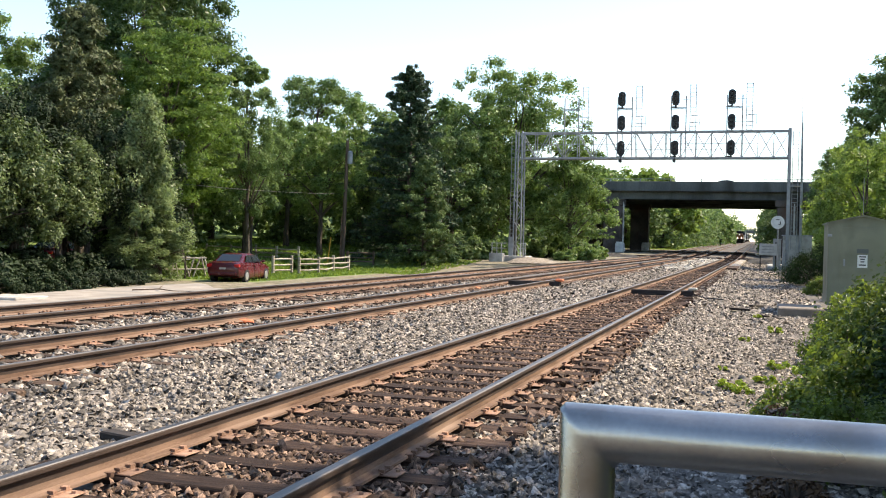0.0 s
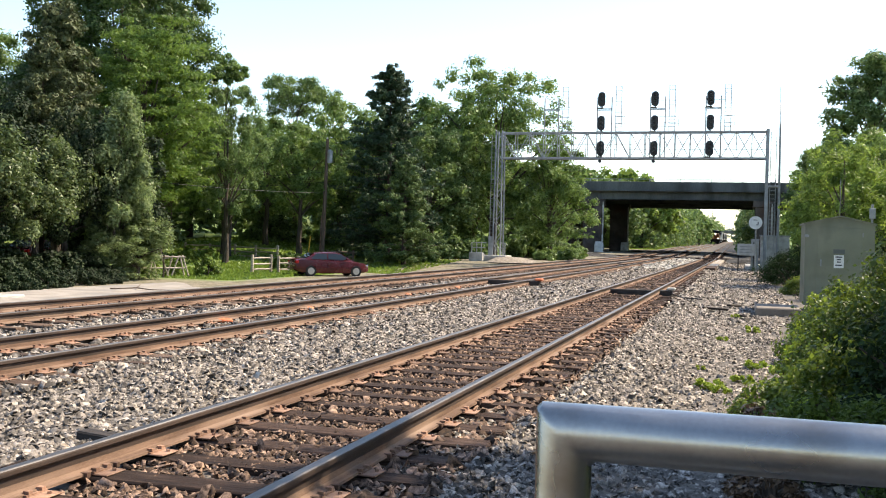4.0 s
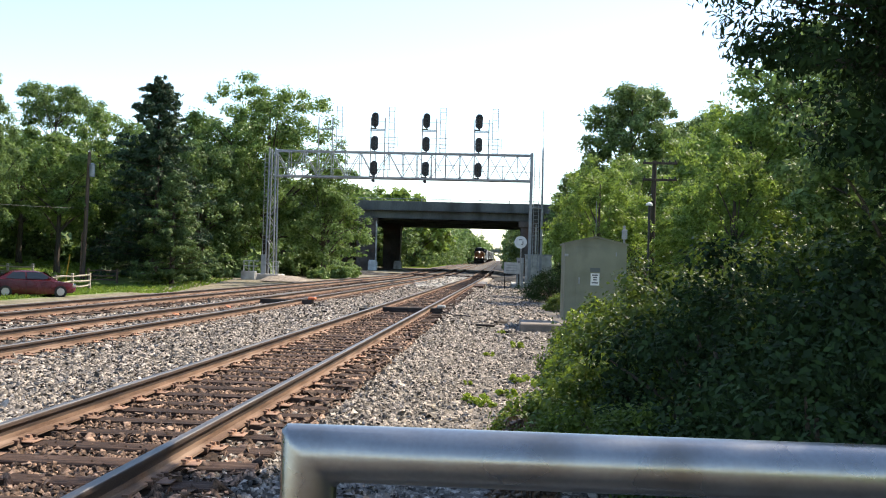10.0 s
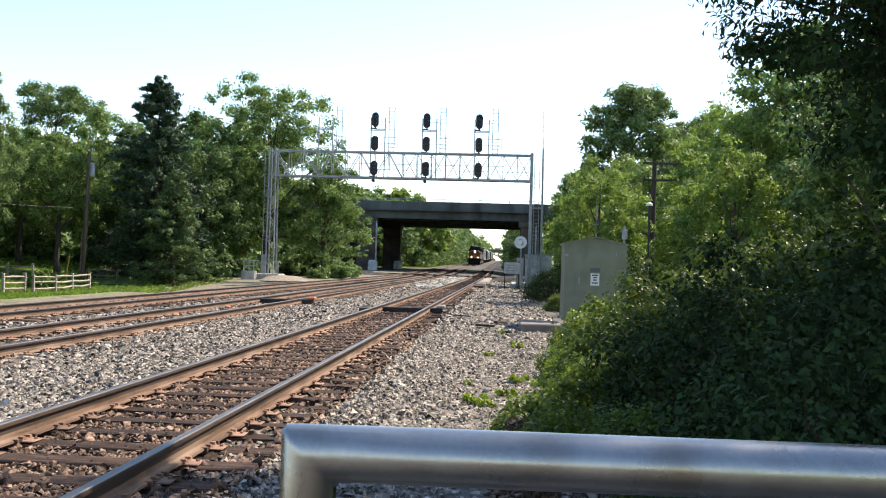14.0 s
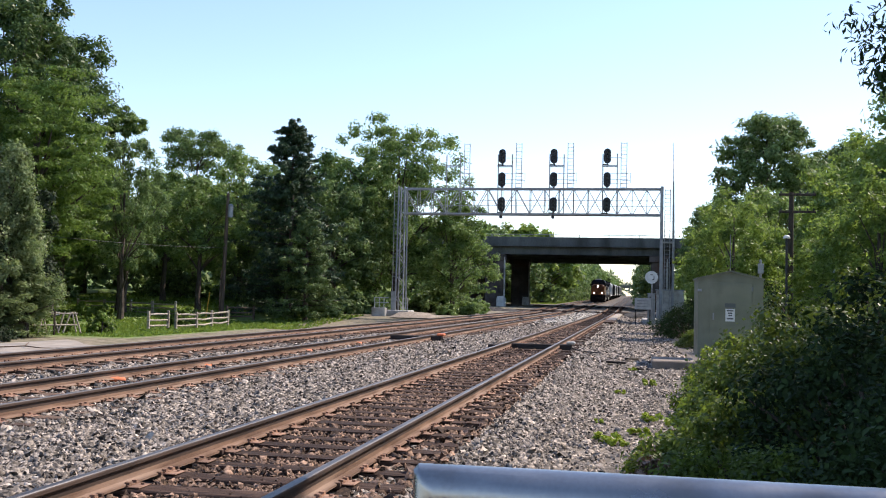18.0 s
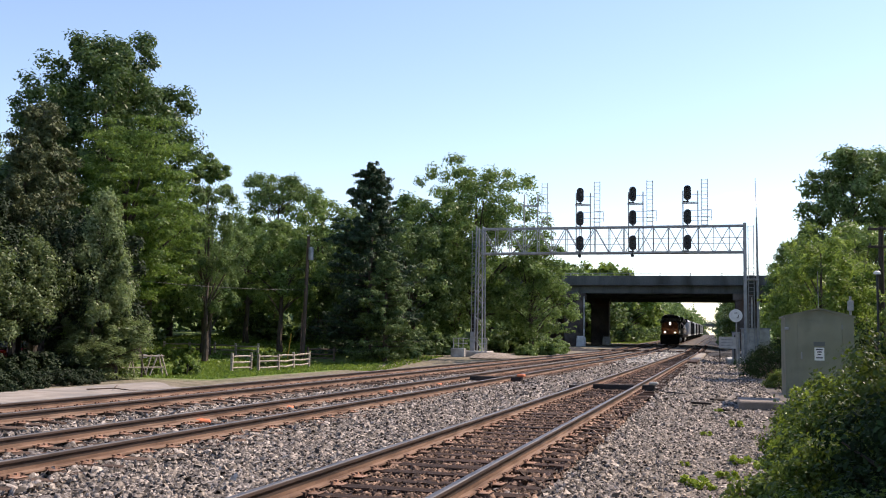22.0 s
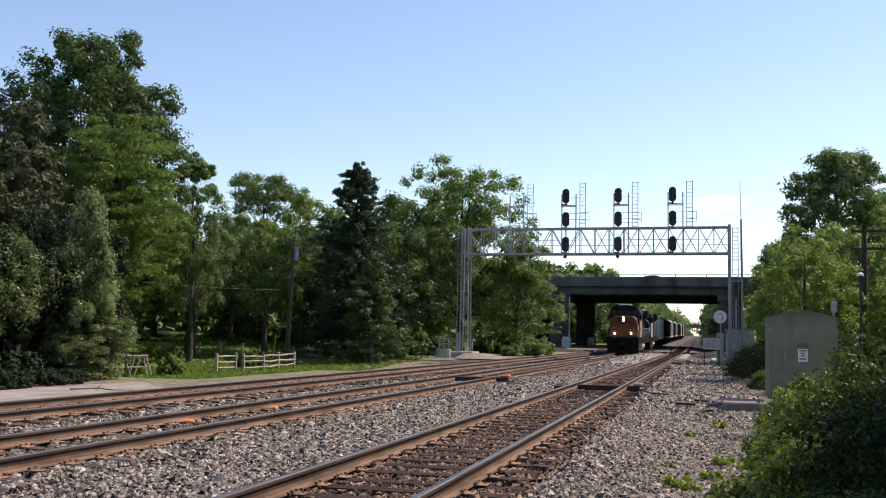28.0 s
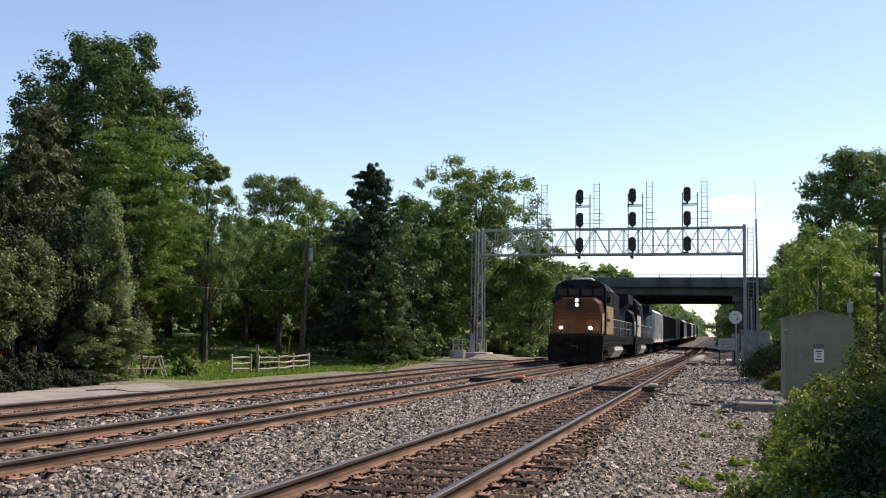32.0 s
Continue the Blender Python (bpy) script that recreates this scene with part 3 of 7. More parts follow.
def gantry():
    t = thing("signal_gantry", "grey galvanised steel lattice gantry spanning the tracks on two posts", "signal gantry")
    for y in (GY - 0.45, GY + 0.45):
        for z in (GZ0, GZ1):
            part("chord", beam(Kit(), (GXL, y, z), (GXR, y, z), 0.12), M_STEEL, t)
    n = 18
    dx = (GXR - GXL) / n
    for y in (GY - 0.45, GY + 0.45):
        for i in range(n + 1):
            x = GXL + i * dx
            part("upright", beam(Kit(), (x, y, GZ0), (x, y, GZ1), 0.06), M_STEEL, t)
            if i < n:
                a, b = (GZ0, GZ1) if (i + (y > GY and i > 8)) % 2 else (GZ1, GZ0)
                part("diagonal", beam(Kit(), (x, y, a), (x + dx, y, b), 0.06), M_STEEL, t)
    for z in (GZ0, GZ1):
        for i in range(n + 1):
            x = GXL + i * dx
            part("cross_tie", beam(Kit(), (x, GY - 0.45, z), (x, GY + 0.45, z), 0.05), M_STEEL, t)
    for z in (GZ0 + 0.75, GZ0 + 1.2):
        part("handrail", Kit().tube((GXL, GY + 0.1, z), (GXR, GY + 0.1, z), 0.024, n=6), M_STEEL, t)
    part("walkway", Kit().box(GXL, GXR, GY - 0.2, GY + 0.4, GZ0 + 0.09, GZ0 + 0.13), M_STEEL, t)
    # lattice post at the far side, tapered to the top
    for sx, sy in ((-1, -1), (1, -1), (-1, 1), (1, 1)):
        part("post_leg", beam(Kit(), (-19.45 + sx * 0.34, GY + sy * 0.5, -0.1), (-19.45 + sx * 0.26, GY + sy * 0.45, GZ1 + 0.2), 0.11), M_STEEL, t)
    z, i = 0.2, 0
    while z < GZ1 - 0.4:
        for sy in (-1, 1):
            a, b = (-0.32, 0.31) if i % 2 else (0.32, -0.31)
            part("lattice_bar", beam(Kit(), (-19.45 + a, GY + sy * 0.5, z), (-19.45 + b, GY + sy * 0.5, z + 0.95), 0.055), M_STEEL, t)
        z, i = z + 0.95, i + 1
    part("post_skirt", Kit().box(-20.14, -19.75, GY - 0.6, GY - 0.54, -0.1, 1.75, c=0.01), M_STEEL, t)
    ladder("post_ladder", -19.95, GY - 0.3, 0.6, GZ1 - 0.2, t, 0.32)
    # near post: a pair of legs with a caged ladder
    for sy in (-1, 1):
        part("post_leg", beam(Kit(), (1.97, GY + sy * 0.42, -0.3), (1.97, GY + sy * 0.42, GZ1 + 0.2), 0.24), M_STEEL, t)
    z = 0.4
    while z < GZ1 - 0.8:
        part("lattice_bar", beam(Kit(), (1.97, GY - 0.42, z), (1.97, GY + 0.42, z + 0.9), 0.07), M_STEEL, t)
        z += 0.9
    ladder("post_ladder", 2.42, GY - 0.2, 1.2, GZ1, t, 0.42)
    for z in (6.2, 7.0, 7.8):
        part("ladder_hoop", Kit().pipe([(2.42 + 0.36 * math.cos(a), GY - 0.25 - 0.45 * abs(math.sin(a)), z) for a in [math.pi * i / 8 for i in range(9)]], [0.016] * 9, n=5), M_STEEL, t)
    part("landing", Kit().box(2.1, 2.95, GY - 0.5, GY + 0.5, 6.1, 6.16), M_STEEL, t)
    base = thing("gantry_footing", "pale concrete footing of the gantry with a small steel railing", "footing")
    part("slab", Kit().box(-21.2, -18.5, GY - 1.2, GY + 1.2, -0.6, 0.16, c=0.05), M_CONC, base)
    rail_paint = surface("pale galvanised railing", (0.34, 0.34, 0.33), (0.48, 0.48, 0.46), scale=6, rough=0.6, bump=0.05)
    for x in (-21.42, -21.0, -20.6, -19.0, -18.58):
        part("rail_post", Kit().tube((x, GY - 1.1, 0.1), (x, GY - 1.1, 1.22), 0.038, n=6), rail_paint, base)
    for x0, x1, z in ((-21.42, -20.2, 0.78), (-21.42, -20.2, 1.2), (-19.2, -18.58, 0.78), (-19.2, -18.58, 1.2)):
        part("guard_bar", Kit().tube((x0, GY - 1.1, z), (x1, GY - 1.1, z), 0.034, n=6), rail_paint, base)
    tagged(part("battery_box", Kit().box(-21.45, -20.3, GY - 1.9, GY - 1.2, -0.4, 0.37, c=0.03), M_CONC), "pale concrete box beside the gantry's footing", "equipment box")


gantry()


def signal_mast(x, heads, label, lamp=True):
    """A frame of two posts over the walkway with a landing, a ladder and signal heads."""
    t = thing("signal_mast", label, "railway signal", "signals on the gantry", at=pose(x, GY - 0.55, 0))
    for dx in (-0.36, 0.80):
        part("mast_post", beam(Kit(), (dx, 0.3, GZ0 if heads else GZ1), (dx, 0.3, 13.3), 0.085), M_STEEL, t)
    for z in (12.35, 12.25):
        part("cross_bar", beam(Kit(), (-0.45, 0.3, z), (0.85, 0.3, z), 0.07), M_STEEL, t)
    for z in (10.9, 11.2, 11.7, 13.0):
        part("rail_bar", Kit().tube((0.0, 0.45, z), (1.7 if z < 12 else 1.1, 0.45, z), 0.018, n=5), M_STEEL, t)
    ladder("mast_ladder", 1.32, 0.55, GZ1, 14.25, t, 0.46, 0.3)
    part("landing_rail", Kit().tube((1.2, 0.5, 11.15), (1.85, 0.5, 11.15), 0.02, n=5).tube((1.2, 0.5, 11.75), (1.85, 0.5, 11.75), 0.02, n=5).tube((1.85, 0.5, 10.9), (1.85, 0.5, 11.75), 0.02, n=5), M_STEEL, t)
    if heads:
        for z in (13.08, 11.15, 9.10):
            signal_head(t, z)
    if heads and lamp:
        part("lower_lamp", Kit().tube((-0.02, -0.3, 8.05), (-0.02, 0.05, 8.05), 0.13, n=12).tube((-0.02, 0, 8.05), (-0.02, 0.1, 8.5), 0.03, n=6), M_BLACK, t)


def signal_head(t, z):
    """Oval target with three hooded lenses, one above the other."""
    k = Kit()
    ring = [(0.29 * math.cos(a), (0.32 if math.sin(a) > 0 else -0.32) + 0.29 * math.sin(a)) for a in [2 * math.pi * (i + 0.5) / 24 for i in range(24)]]
    k.prism(ring, -0.01, 0.02)
    h = part("signal_head", k, M_BLACK, t, "black oval signal target with three hooded lenses", pose(0, 0, z))
    part("case", Kit().box(-0.16, 0.16, 0.02, 0.30, -0.5, 0.5, c=0.04), M_BLACK, h)
    part("bracket", Kit().tube((0, 0.2, -0.75), (0, 0.2, -0.4), 0.06, n=8).box(-0.4, 0.1, 0.24, 0.3, -0.7, -0.62), M_BLACK, h)
    for dz in (0.32, 0.0, -0.32):
        hood = Kit()
        vs, fs = [], []
        for j, (y, r) in enumerate(((-0.26, 0.125), (-0.01, 0.125), (-0.01, 0.11), (-0.26, 0.11))):
            for i in range(11):
                a = math.radians(-30 + 24 * i)
                vs.append((r * math.cos(a), y, dz + r * math.sin(a)))
        for j in range(4):
            for i in range(10):
                fs.append((j * 11 + i, j * 11 + i + 1, ((j + 1) % 4) * 11 + i + 1, ((j + 1) % 4) * 11 + i))
        hood.add(vs, fs)
        part("hood", hood, M_BLACK, h)
        part("lens", Kit().tube((0, -0.02, dz), (0, -0.05, dz), 0.10, 0.06, n=12), M_LENS, h)


M_LENS = plain("dark signal glass", (0.03, 0.02, 0.02), 0.12)
signal_mast(-15.33, False, "empty grey steel signal frame and ladder on the gantry")
for sx in (-10.97, -6.71, -2.40):
    signal_mast(sx, True, "three black oval signal heads on a grey steel frame with ladder", sx < -5)

# ---- road bridge ----
BY0, BY1 = 150.0, 188.0


def bridge():
    t = thing("road_bridge", "dark steel-girder road bridge with concrete piers over the tracks", "bridge")
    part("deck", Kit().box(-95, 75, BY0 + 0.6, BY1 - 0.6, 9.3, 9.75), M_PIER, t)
    for y in (BY0, BY1 - 0.35):
        part("parapet", Kit().box(-95, 75, y, y + 0.35, 9.45, 10.75, c=0.04), M_DECK, t, "grey parapet wall")
        part("parapet_ledge", Kit().box(-95, 75, y - 0.14, y + 0.4, 9.30, 9.45, c=0.03), M_DECK, t)
    for i in range(8):
        y = BY0 + 0.9 + i * (BY1 - BY0 - 2.0) / 7
        k = Kit().box(-95, 75, y - 0.02, y + 0.02, 8.2, 9.3).box(-95, 75, y - 0.22, y + 0.22, 8.15, 8.22)
        part("girder", k, M_DECK, t, "dark painted steel girder")
    for i in range(44):
        part("stiffener", Kit().box(-60 + 2.2 * i, -59.95 + 2.2 * i, BY0 + 0.70, BY0 + 0.88, 8.22, 9.3), M_DECK, t)
    for y in (BY0 + 0.15, BY1 - 0.15):
        part("top_rail", Kit().tube((-95, y, 11.12), (75, y, 11.12), 0.045, n=6), M_STEEL, t)
        for i in range(32):
            part("rail_post", Kit().box(-70 + 4.4 * i - 0.06, -70 + 4.4 * i + 0.06, y - 0.04, y + 0.04, 10.75, 11.12), M_STEEL, t)
    for x0, x1, y in ((-22.6, -19.75, 151.2), (-20.9, -17.95, 170.0), (-22.6, -19.9, 186.0), (2.2, 4.4, 151.2), (2.7, 5.4, 170.0), (3.2, 6.4, 186.0)):
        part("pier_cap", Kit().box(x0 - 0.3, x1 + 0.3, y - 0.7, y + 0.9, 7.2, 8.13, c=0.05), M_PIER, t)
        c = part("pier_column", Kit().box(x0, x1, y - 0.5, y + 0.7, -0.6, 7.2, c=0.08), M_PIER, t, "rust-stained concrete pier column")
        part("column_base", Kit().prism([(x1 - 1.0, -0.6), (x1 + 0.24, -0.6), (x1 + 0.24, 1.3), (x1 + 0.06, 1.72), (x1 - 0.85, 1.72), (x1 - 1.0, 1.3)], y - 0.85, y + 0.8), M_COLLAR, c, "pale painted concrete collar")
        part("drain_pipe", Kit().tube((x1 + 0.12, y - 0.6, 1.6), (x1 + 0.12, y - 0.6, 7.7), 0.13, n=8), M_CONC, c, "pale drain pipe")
    # left abutment drawn out to fill the dark shade behind the piers
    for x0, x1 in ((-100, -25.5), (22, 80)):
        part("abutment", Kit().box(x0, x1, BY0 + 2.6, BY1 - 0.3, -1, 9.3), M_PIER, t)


bridge()


# ---- equipment cabinet ----
def cabinet():
    y = 30.0
    t = thing("signal_cabinet", "grey-green sheet-metal equipment hut with a shallow gable roof", "equipment hut", at=pose(1.78, y, 0))
    w, d, e, r = 1.80, 2.1, 2.06, 2.24
    part("body", Kit().prism([(0, -0.25), (w, -0.25), (w, e), (w / 2, r), (0, e)], 0, d), M_CAB, t)
    part("roof", Kit().prism([(-0.05, e - 0.035), (-0.05, e + 0.01), (w / 2, r + 0.05), (w + 0.05, e + 0.01), (w + 0.05, e - 0.035), (w / 2, r + 0.01)], -0.06, d + 0.06), M_CAB, t, "overhanging sheet roof")
    door = part("door", Kit().box(0.32, w - 0.3, -0.022, -0.002, -0.1, e - 0.12, c=0.006), M_CAB, t)
    part("handle", Kit().box(0.40, 0.44, -0.07, -0.02, 0.85, 1.05, c=0.01), M_STEEL, door)
    for z in (0.2, 0.95, 1.7):
        part("hinge", Kit().tube((w - 0.3, -0.03, z), (w - 0.3, -0.03, z + 0.12), 0.018, n=6), M_STEEL, door)
    part("corner_trim", Kit().box(-0.012, 0.03, -0.012, 0.03, -0.25, e - 0.04), M_CAB, t)
    part("corner_trim", Kit().box(w - 0.03, w + 0.012, -0.012, 0.03, -0.25, e - 0.04), M_CAB, t)
    sign = part("notice", Kit().box(0.76, 1.02, -0.03, -0.026, 0.82, 1.18), plain("white notice", (0.75, 0.75, 0.74), 0.5), t, "white notice with dark print")
    ink = plain("notice print", (0.06, 0.06, 0.07), 0.6)
    for z, a, b in ((1.11, 0.80, 0.98), (1.04, 0.83, 0.95), (0.97, 0.84, 0.94), (0.88, 0.80, 0.98)):
        part("print_bar", Kit().box(a, b, -0.034, -0.031, z, z + 0.035), ink, sign)
    part("name_plate", Kit().box(0.74, 1.04, -0.03, -0.026, 1.22, 1.34), plain("dark plate", (0.10, 0.11, 0.11), 0.5), t, "dark name plate")
    part("beacon", Kit().box(-0.03, 0.09, -0.08, -0.02, 1.66, 1.74, c=0.015), M_STEEL, t)
    pole = thing("antenna", "thin whip antenna behind the hut", "antenna", at=pose(2.9, 32.6, 0))
    part("whip", Kit().tube((0, 0, -0.3), (0, 0, 1.9), 0.02, n=6).tube((0, 0, 1.9), (0, 0, 3.5), 0.009, n=5), M_STEEL, pole)
    lamp = thing("lamp_post", "slim dark post with a white domed cap among the trees", "lamp post", at=pose(5.07, 36, 0))
    part("post", Kit().tube((0, 0, -0.5), (0, 0, 3.62), 0.04, n=8), M_BLACK, lamp)
    part("cap", Kit().tube((0, 0, 3.62), (0, 0, 3.69), 0.12, 0.11, n=16).tube((0, 0, 3.69), (0, 0, 3.74), 0.11, 0.04, n=16), plain("white cap enamel", (0.7, 0.7, 0.68), 0.4), lamp, "white domed cap")
    meter = thing("meter_post", "grey steel post with a small box beside the hut", "post", at=pose(3.86, 33, 0))
    part("post", Kit().tube((0, 0, -0.5), (0, 0, 2.75), 0.035, n=8), M_STEEL, meter)
    part("box", Kit().box(-0.09, 0.09, -0.09, -0.035, 2.3, 2.62, c=0.015), M_STEEL, meter)
    slab = Kit().box(0.45, 1.6, 27.6, 29.6, -0.52, -0.24, c=0.03)
    tagged(part("concrete_step", slab, surface("dusty tan concrete", (0.17, 0.135, 0.105), (0.27, 0.22, 0.18), scale=2.5, fine=60, rough=0.95, bump=0.3)), "low concrete step beside the equipment hut", "concrete slab")


cabinet()


# ---- trees and bushes ----
def leaf_cloud(rng, centres, radii, per, size, flat=0.75, droop=0.0, long=1.6, blades=1):
    """Leaves round clump centres: pointed blades of 1 triangle, or folded ones of 2."""
    n = len(centres) * per
    c, r = np.repeat(centres, per, 0), np.repeat(radii, per)
    d = rng.normal(size=(n, 3))
    d /= np.linalg.norm(d, axis=1)[:, None] + 1e-9
    rad = rng.random(n) ** 0.5 * rng.uniform(0.75, 1.05, n)      # most leaves lie in the clump's outer shell
    p = c + d * (rad * r)[:, None] * np.array([1, 1, flat])
    out = d * 0.85 + rng.normal(size=(n, 3)) * 0.42 + np.array([0, 0, 0.45])
    out /= np.linalg.norm(out, axis=1)[:, None] + 1e-9
    t = rng.normal(size=(n, 3)) + np.array([0, 0, -droop])
    t -= out * (t * out).sum(1)[:, None]
    t /= np.linalg.norm(t, axis=1)[:, None] + 1e-9
    b = np.cross(out, t)
    s = size * rng.lognormal(0, 0.22, n)[:, None]
    w = s / long
    if blades == 1:
        v = np.stack([p - t * s * 0.45 + b * w * 0.6, p + t * s * 0.62, p - t * s * 0.45 - b * w * 0.6], 1).reshape(-1, 3)
        return v, np.arange(3 * n).reshape(-1, 3)
    v = np.stack([p - t * s * 0.5, p + b * w * 0.5 + out * s * 0.10, p + t * s * 0.5, p - b * w * 0.5 + out * s * 0.10], 1).reshape(-1, 3)
    i = 4 * np.arange(n)[:, None]
    f = np.concatenate([i + [0, 1, 2], i + [0, 2, 3]], 1).reshape(-1, 3)
    return v, f


def broad_tree(seed, height, radius, base, clumps, per, size, leaf, lean=0.0, trunk=0.25, full=2.3, clump_size=(0.10, 0.19), flat=0.75, droop=0.0, inner=0.30, long=1.6, lumpy=1.0):
    """Trunk and limbs with a crown of leaf clumps over a lumpy rounded form. Returns trunk and crown meshes."""
    rng = np.random.default_rng(seed)
    mid, half = (height + base) / 2, (height - base) / 2
    cs = []
    while len(cs) < clumps:
        d = rng.normal(size=3)
        d /= np.linalg.norm(d)
        e = (np.hypot(d[0], d[1]) ** full + abs(d[2]) ** full) ** (-1 / full)
        lump = 0.84 + 0.16 * lumpy * noise.noise((d[0] * 1.6 + seed, d[1] * 1.6, d[2] * 1.6)) + 0.16 * lumpy * noise.noise((d[0] * 3.7, d[1] * 3.7 + seed, d[2] * 3.7))
        p = d * e * min(1.0, lump) * rng.random() ** inner * np.array([radius, radius, half]) + np.array([0, 0, mid])
        wide = 1.12 - 0.20 * d[2]
        cs.append(p * [wide, wide, 1])
    cs = np.array(cs)
    cs[:, 0] += lean * (cs[:, 2] - base).clip(0)
    rr = radius * rng.uniform(*clump_size, clumps)
    v, f = leaf_cloud(rng, cs, rr, per, size, flat=flat, droop=droop, long=long)
    if base < 0.5:
        v[:, 2] = np.maximum(v[:, 2], -0.25)
    crown = raw_mesh("crown", v, f, leaf)
    k = Kit()
    pts, rad = [], []
    for i in range(8):
        z = -0.4 + (height * 0.8 + 0.4) * i / 7
        pts.append((lean * max(0, z - base) + 0.18 * noise.noise((seed, z * 0.4, 0)), 0.18 * noise.noise((seed, z * 0.4, 9)), z))
        rad.append(trunk * (1.25 if i == 0 else 1.0) * (1 - 0.85 * i / 7))
    k.pipe(pts, rad, n=8)
    for j in rng.choice(clumps, min(22, clumps), replace=False):
        e = Vector(cs[j])
        z0 = base * 0.7 + (e.z - base * 0.7) * rng.uniform(0.3, 0.7)
        i = min(6, max(0, int((z0 + 0.4) / (height * 0.8 + 0.4) * 7)))
        s = Vector(pts[i]).lerp(Vector(pts[i + 1]), 0.5)
        m = s.lerp(e, 0.5) + Vector((0, 0, 0.06 * (e - s).length))
        r0 = max(0.02, rad[i] * 0.45)
        k.pipe([s, m, e], [r0, r0 * 0.6, r0 * 0.2], n=5)
    return k.mesh("trunk", M_BARK, smooth=True), crown


def pine_tree(seed, height, radius, base, size, per, leaf, taper=0.78):
    """Whorls of drooping boughs set with needle sprays; a ragged cone."""
    rng = np.random.default_rng(seed)
    k = Kit().pipe([(0, 0, -0.4), (0.05, 0, height * 0.5), (0, 0.03, height * 0.98)], [0.24, 0.15, 0.02], n=8)
    cs, rr = [], []
    z = base
    while z < height - 0.3:
        u = (z - base) / (height - base)
        reach = radius * (1 - u) ** taper * (0.8 + 0.4 * rng.random()) + 0.25
        for _ in range(int(5 + 3 * (1 - u))):
            a, q = rng.uniform(0, 2 * np.pi), reach * rng.uniform(0.55, 1.2)
            dx, dy = np.cos(a), np.sin(a)
            tip = np.array([dx * q, dy * q, z + 0.02 * q + rng.uniform(-0.25, 0.7)])
            k.pipe([(0, 0, z), (dx * q * 0.5, dy * q * 0.5, z + 0.02 * q), tuple(tip)], [0.04, 0.028, 0.008], n=4)
            for s in np.arange(0.3, 1.05, 0.16):
                cs.append(np.array([dx * q * s, dy * q * s, z + (tip[2] - z) * s * s]) + rng.normal(size=3) * 0.08)
                rr.append(0.26 + 0.20 * q / radius * s)
        z += 0.26 + 0.20 * (1 - u)
    cs, rr = np.array(cs), np.array(rr)
    v, f = leaf_cloud(rng, cs, rr, per, size, flat=0.6, droop=0.6, long=3.4)
    return k.mesh("trunk", M_BARK), raw_mesh("crown", v, f, leaf)


def plant(name, label, category, meshes, at, group=""):
    t = thing(name, label, category, group, at=at)
    part("trunk", meshes[0], M_BARK, t)
    part("crown", meshes[1], M_LEAF, t)
    return t


def sized(x, y, s=1.0, turn=0.0, dz=0.0, sz=None):
    m = pose(x, y, ground_z(x, y) + dz, 0, 0, turn)
    return m @ Matrix.Diagonal((s, s, s if sz is None else sz, 1))


def bush_mesh(seed, rx, ry, h, clumps, per, size, leaf, stems=8, low=0.05, blades=1):
    """A spreading shrub: stems and leaf clumps over an uneven dome."""
    rng = np.random.default_rng(seed)
    cs = []
    while len(cs) < clumps:
        d = rng.normal(size=3)
        d /= np.linalg.norm(d)
        d[2] = abs(d[2])
        w = 0.82 + 0.28 * noise.noise((d[0] * 2.2 + seed, d[1] * 2.2, d[2] * 2.2))
        p = d * w * rng.uniform(0.55, 1.0) ** 0.5 * np.array([rx, ry, h])
        if p[2] > low * h:
            cs.append(p)
    cs = np.array(cs)
    rr = min(rx, ry, h) * rng.uniform(0.14, 0.30, clumps)
    v, f = leaf_cloud(rng, cs, rr, per, size, flat=0.8, blades=blades)
    k = Kit()
    for j in rng.choice(clumps, min(stems, clumps), replace=False):
        e = Vector(cs[j])
        k.pipe([(e.x * 0.15, e.y * 0.15, -0.3), (e.x * 0.5, e.y * 0.5, e.z * 0.6), tuple(e)], [0.04, 0.028, 0.008], n=5)
    return k.mesh("branch", M_BARK), raw_mesh("leaves", v, f, leaf)


def shrub(name, label, meshes, at, group="", category="bush"):
    t = thing(name, label, category, group, at=at)
    tagged(part("branch", meshes[0], M_BARK, t), kind="stuff")
    part("leaves", meshes[1], M_LEAF, t)
    return t


# trees behind the lane
TALL = broad_tree(11, 22.3, 6.3, 4.0, 520, 190, 0.21, M_LEAF_T, trunk=0.5, full=2.9, clump_size=(0.10, 0.19), inner=0.22)
BRIGHT = broad_tree(12, 16.6, 4.9, 3.0, 330, 210, 0.17, M_LEAF_G, trunk=0.4, clump_size=(0.12, 0.26), flat=0.32, long=2.4)
MID_A = broad_tree(13, 13.5, 4.8, 0.6, 190, 105, 0.22, M_LEAF, trunk=0.3, clump_size=(0.12, 0.23))
MID_B = broad_tree(14, 13.0, 5.0, 0.3, 190, 105, 0.22, M_LEAF_W, trunk=0.3, clump_size=(0.12, 0.23))
MID_H = broad_tree(27, 13.6, 4.6, 3.4, 180, 110, 0.22, M_LEAF, trunk=0.3, clump_size=(0.12, 0.23))
SOFT = broad_tree(20, 13.5, 3.3, 2.4, 130, 190, 0.20, M_LEAF_W, trunk=0.22, flat=1.2, droop=1.4, long=3.4)
SMALL = broad_tree(15, 16.4, 1.75, 11.6, 44, 170, 0.19, M_LEAF, trunk=0.2, clump_size=(0.18, 0.32))
UMBRELLA = broad_tree(19, 18.2, 4.9, 13.4, 95, 150, 0.20, M_LEAF_W, trunk=0.32, clump_size=(0.13, 0.22), inner=0.35, lumpy=1.5)
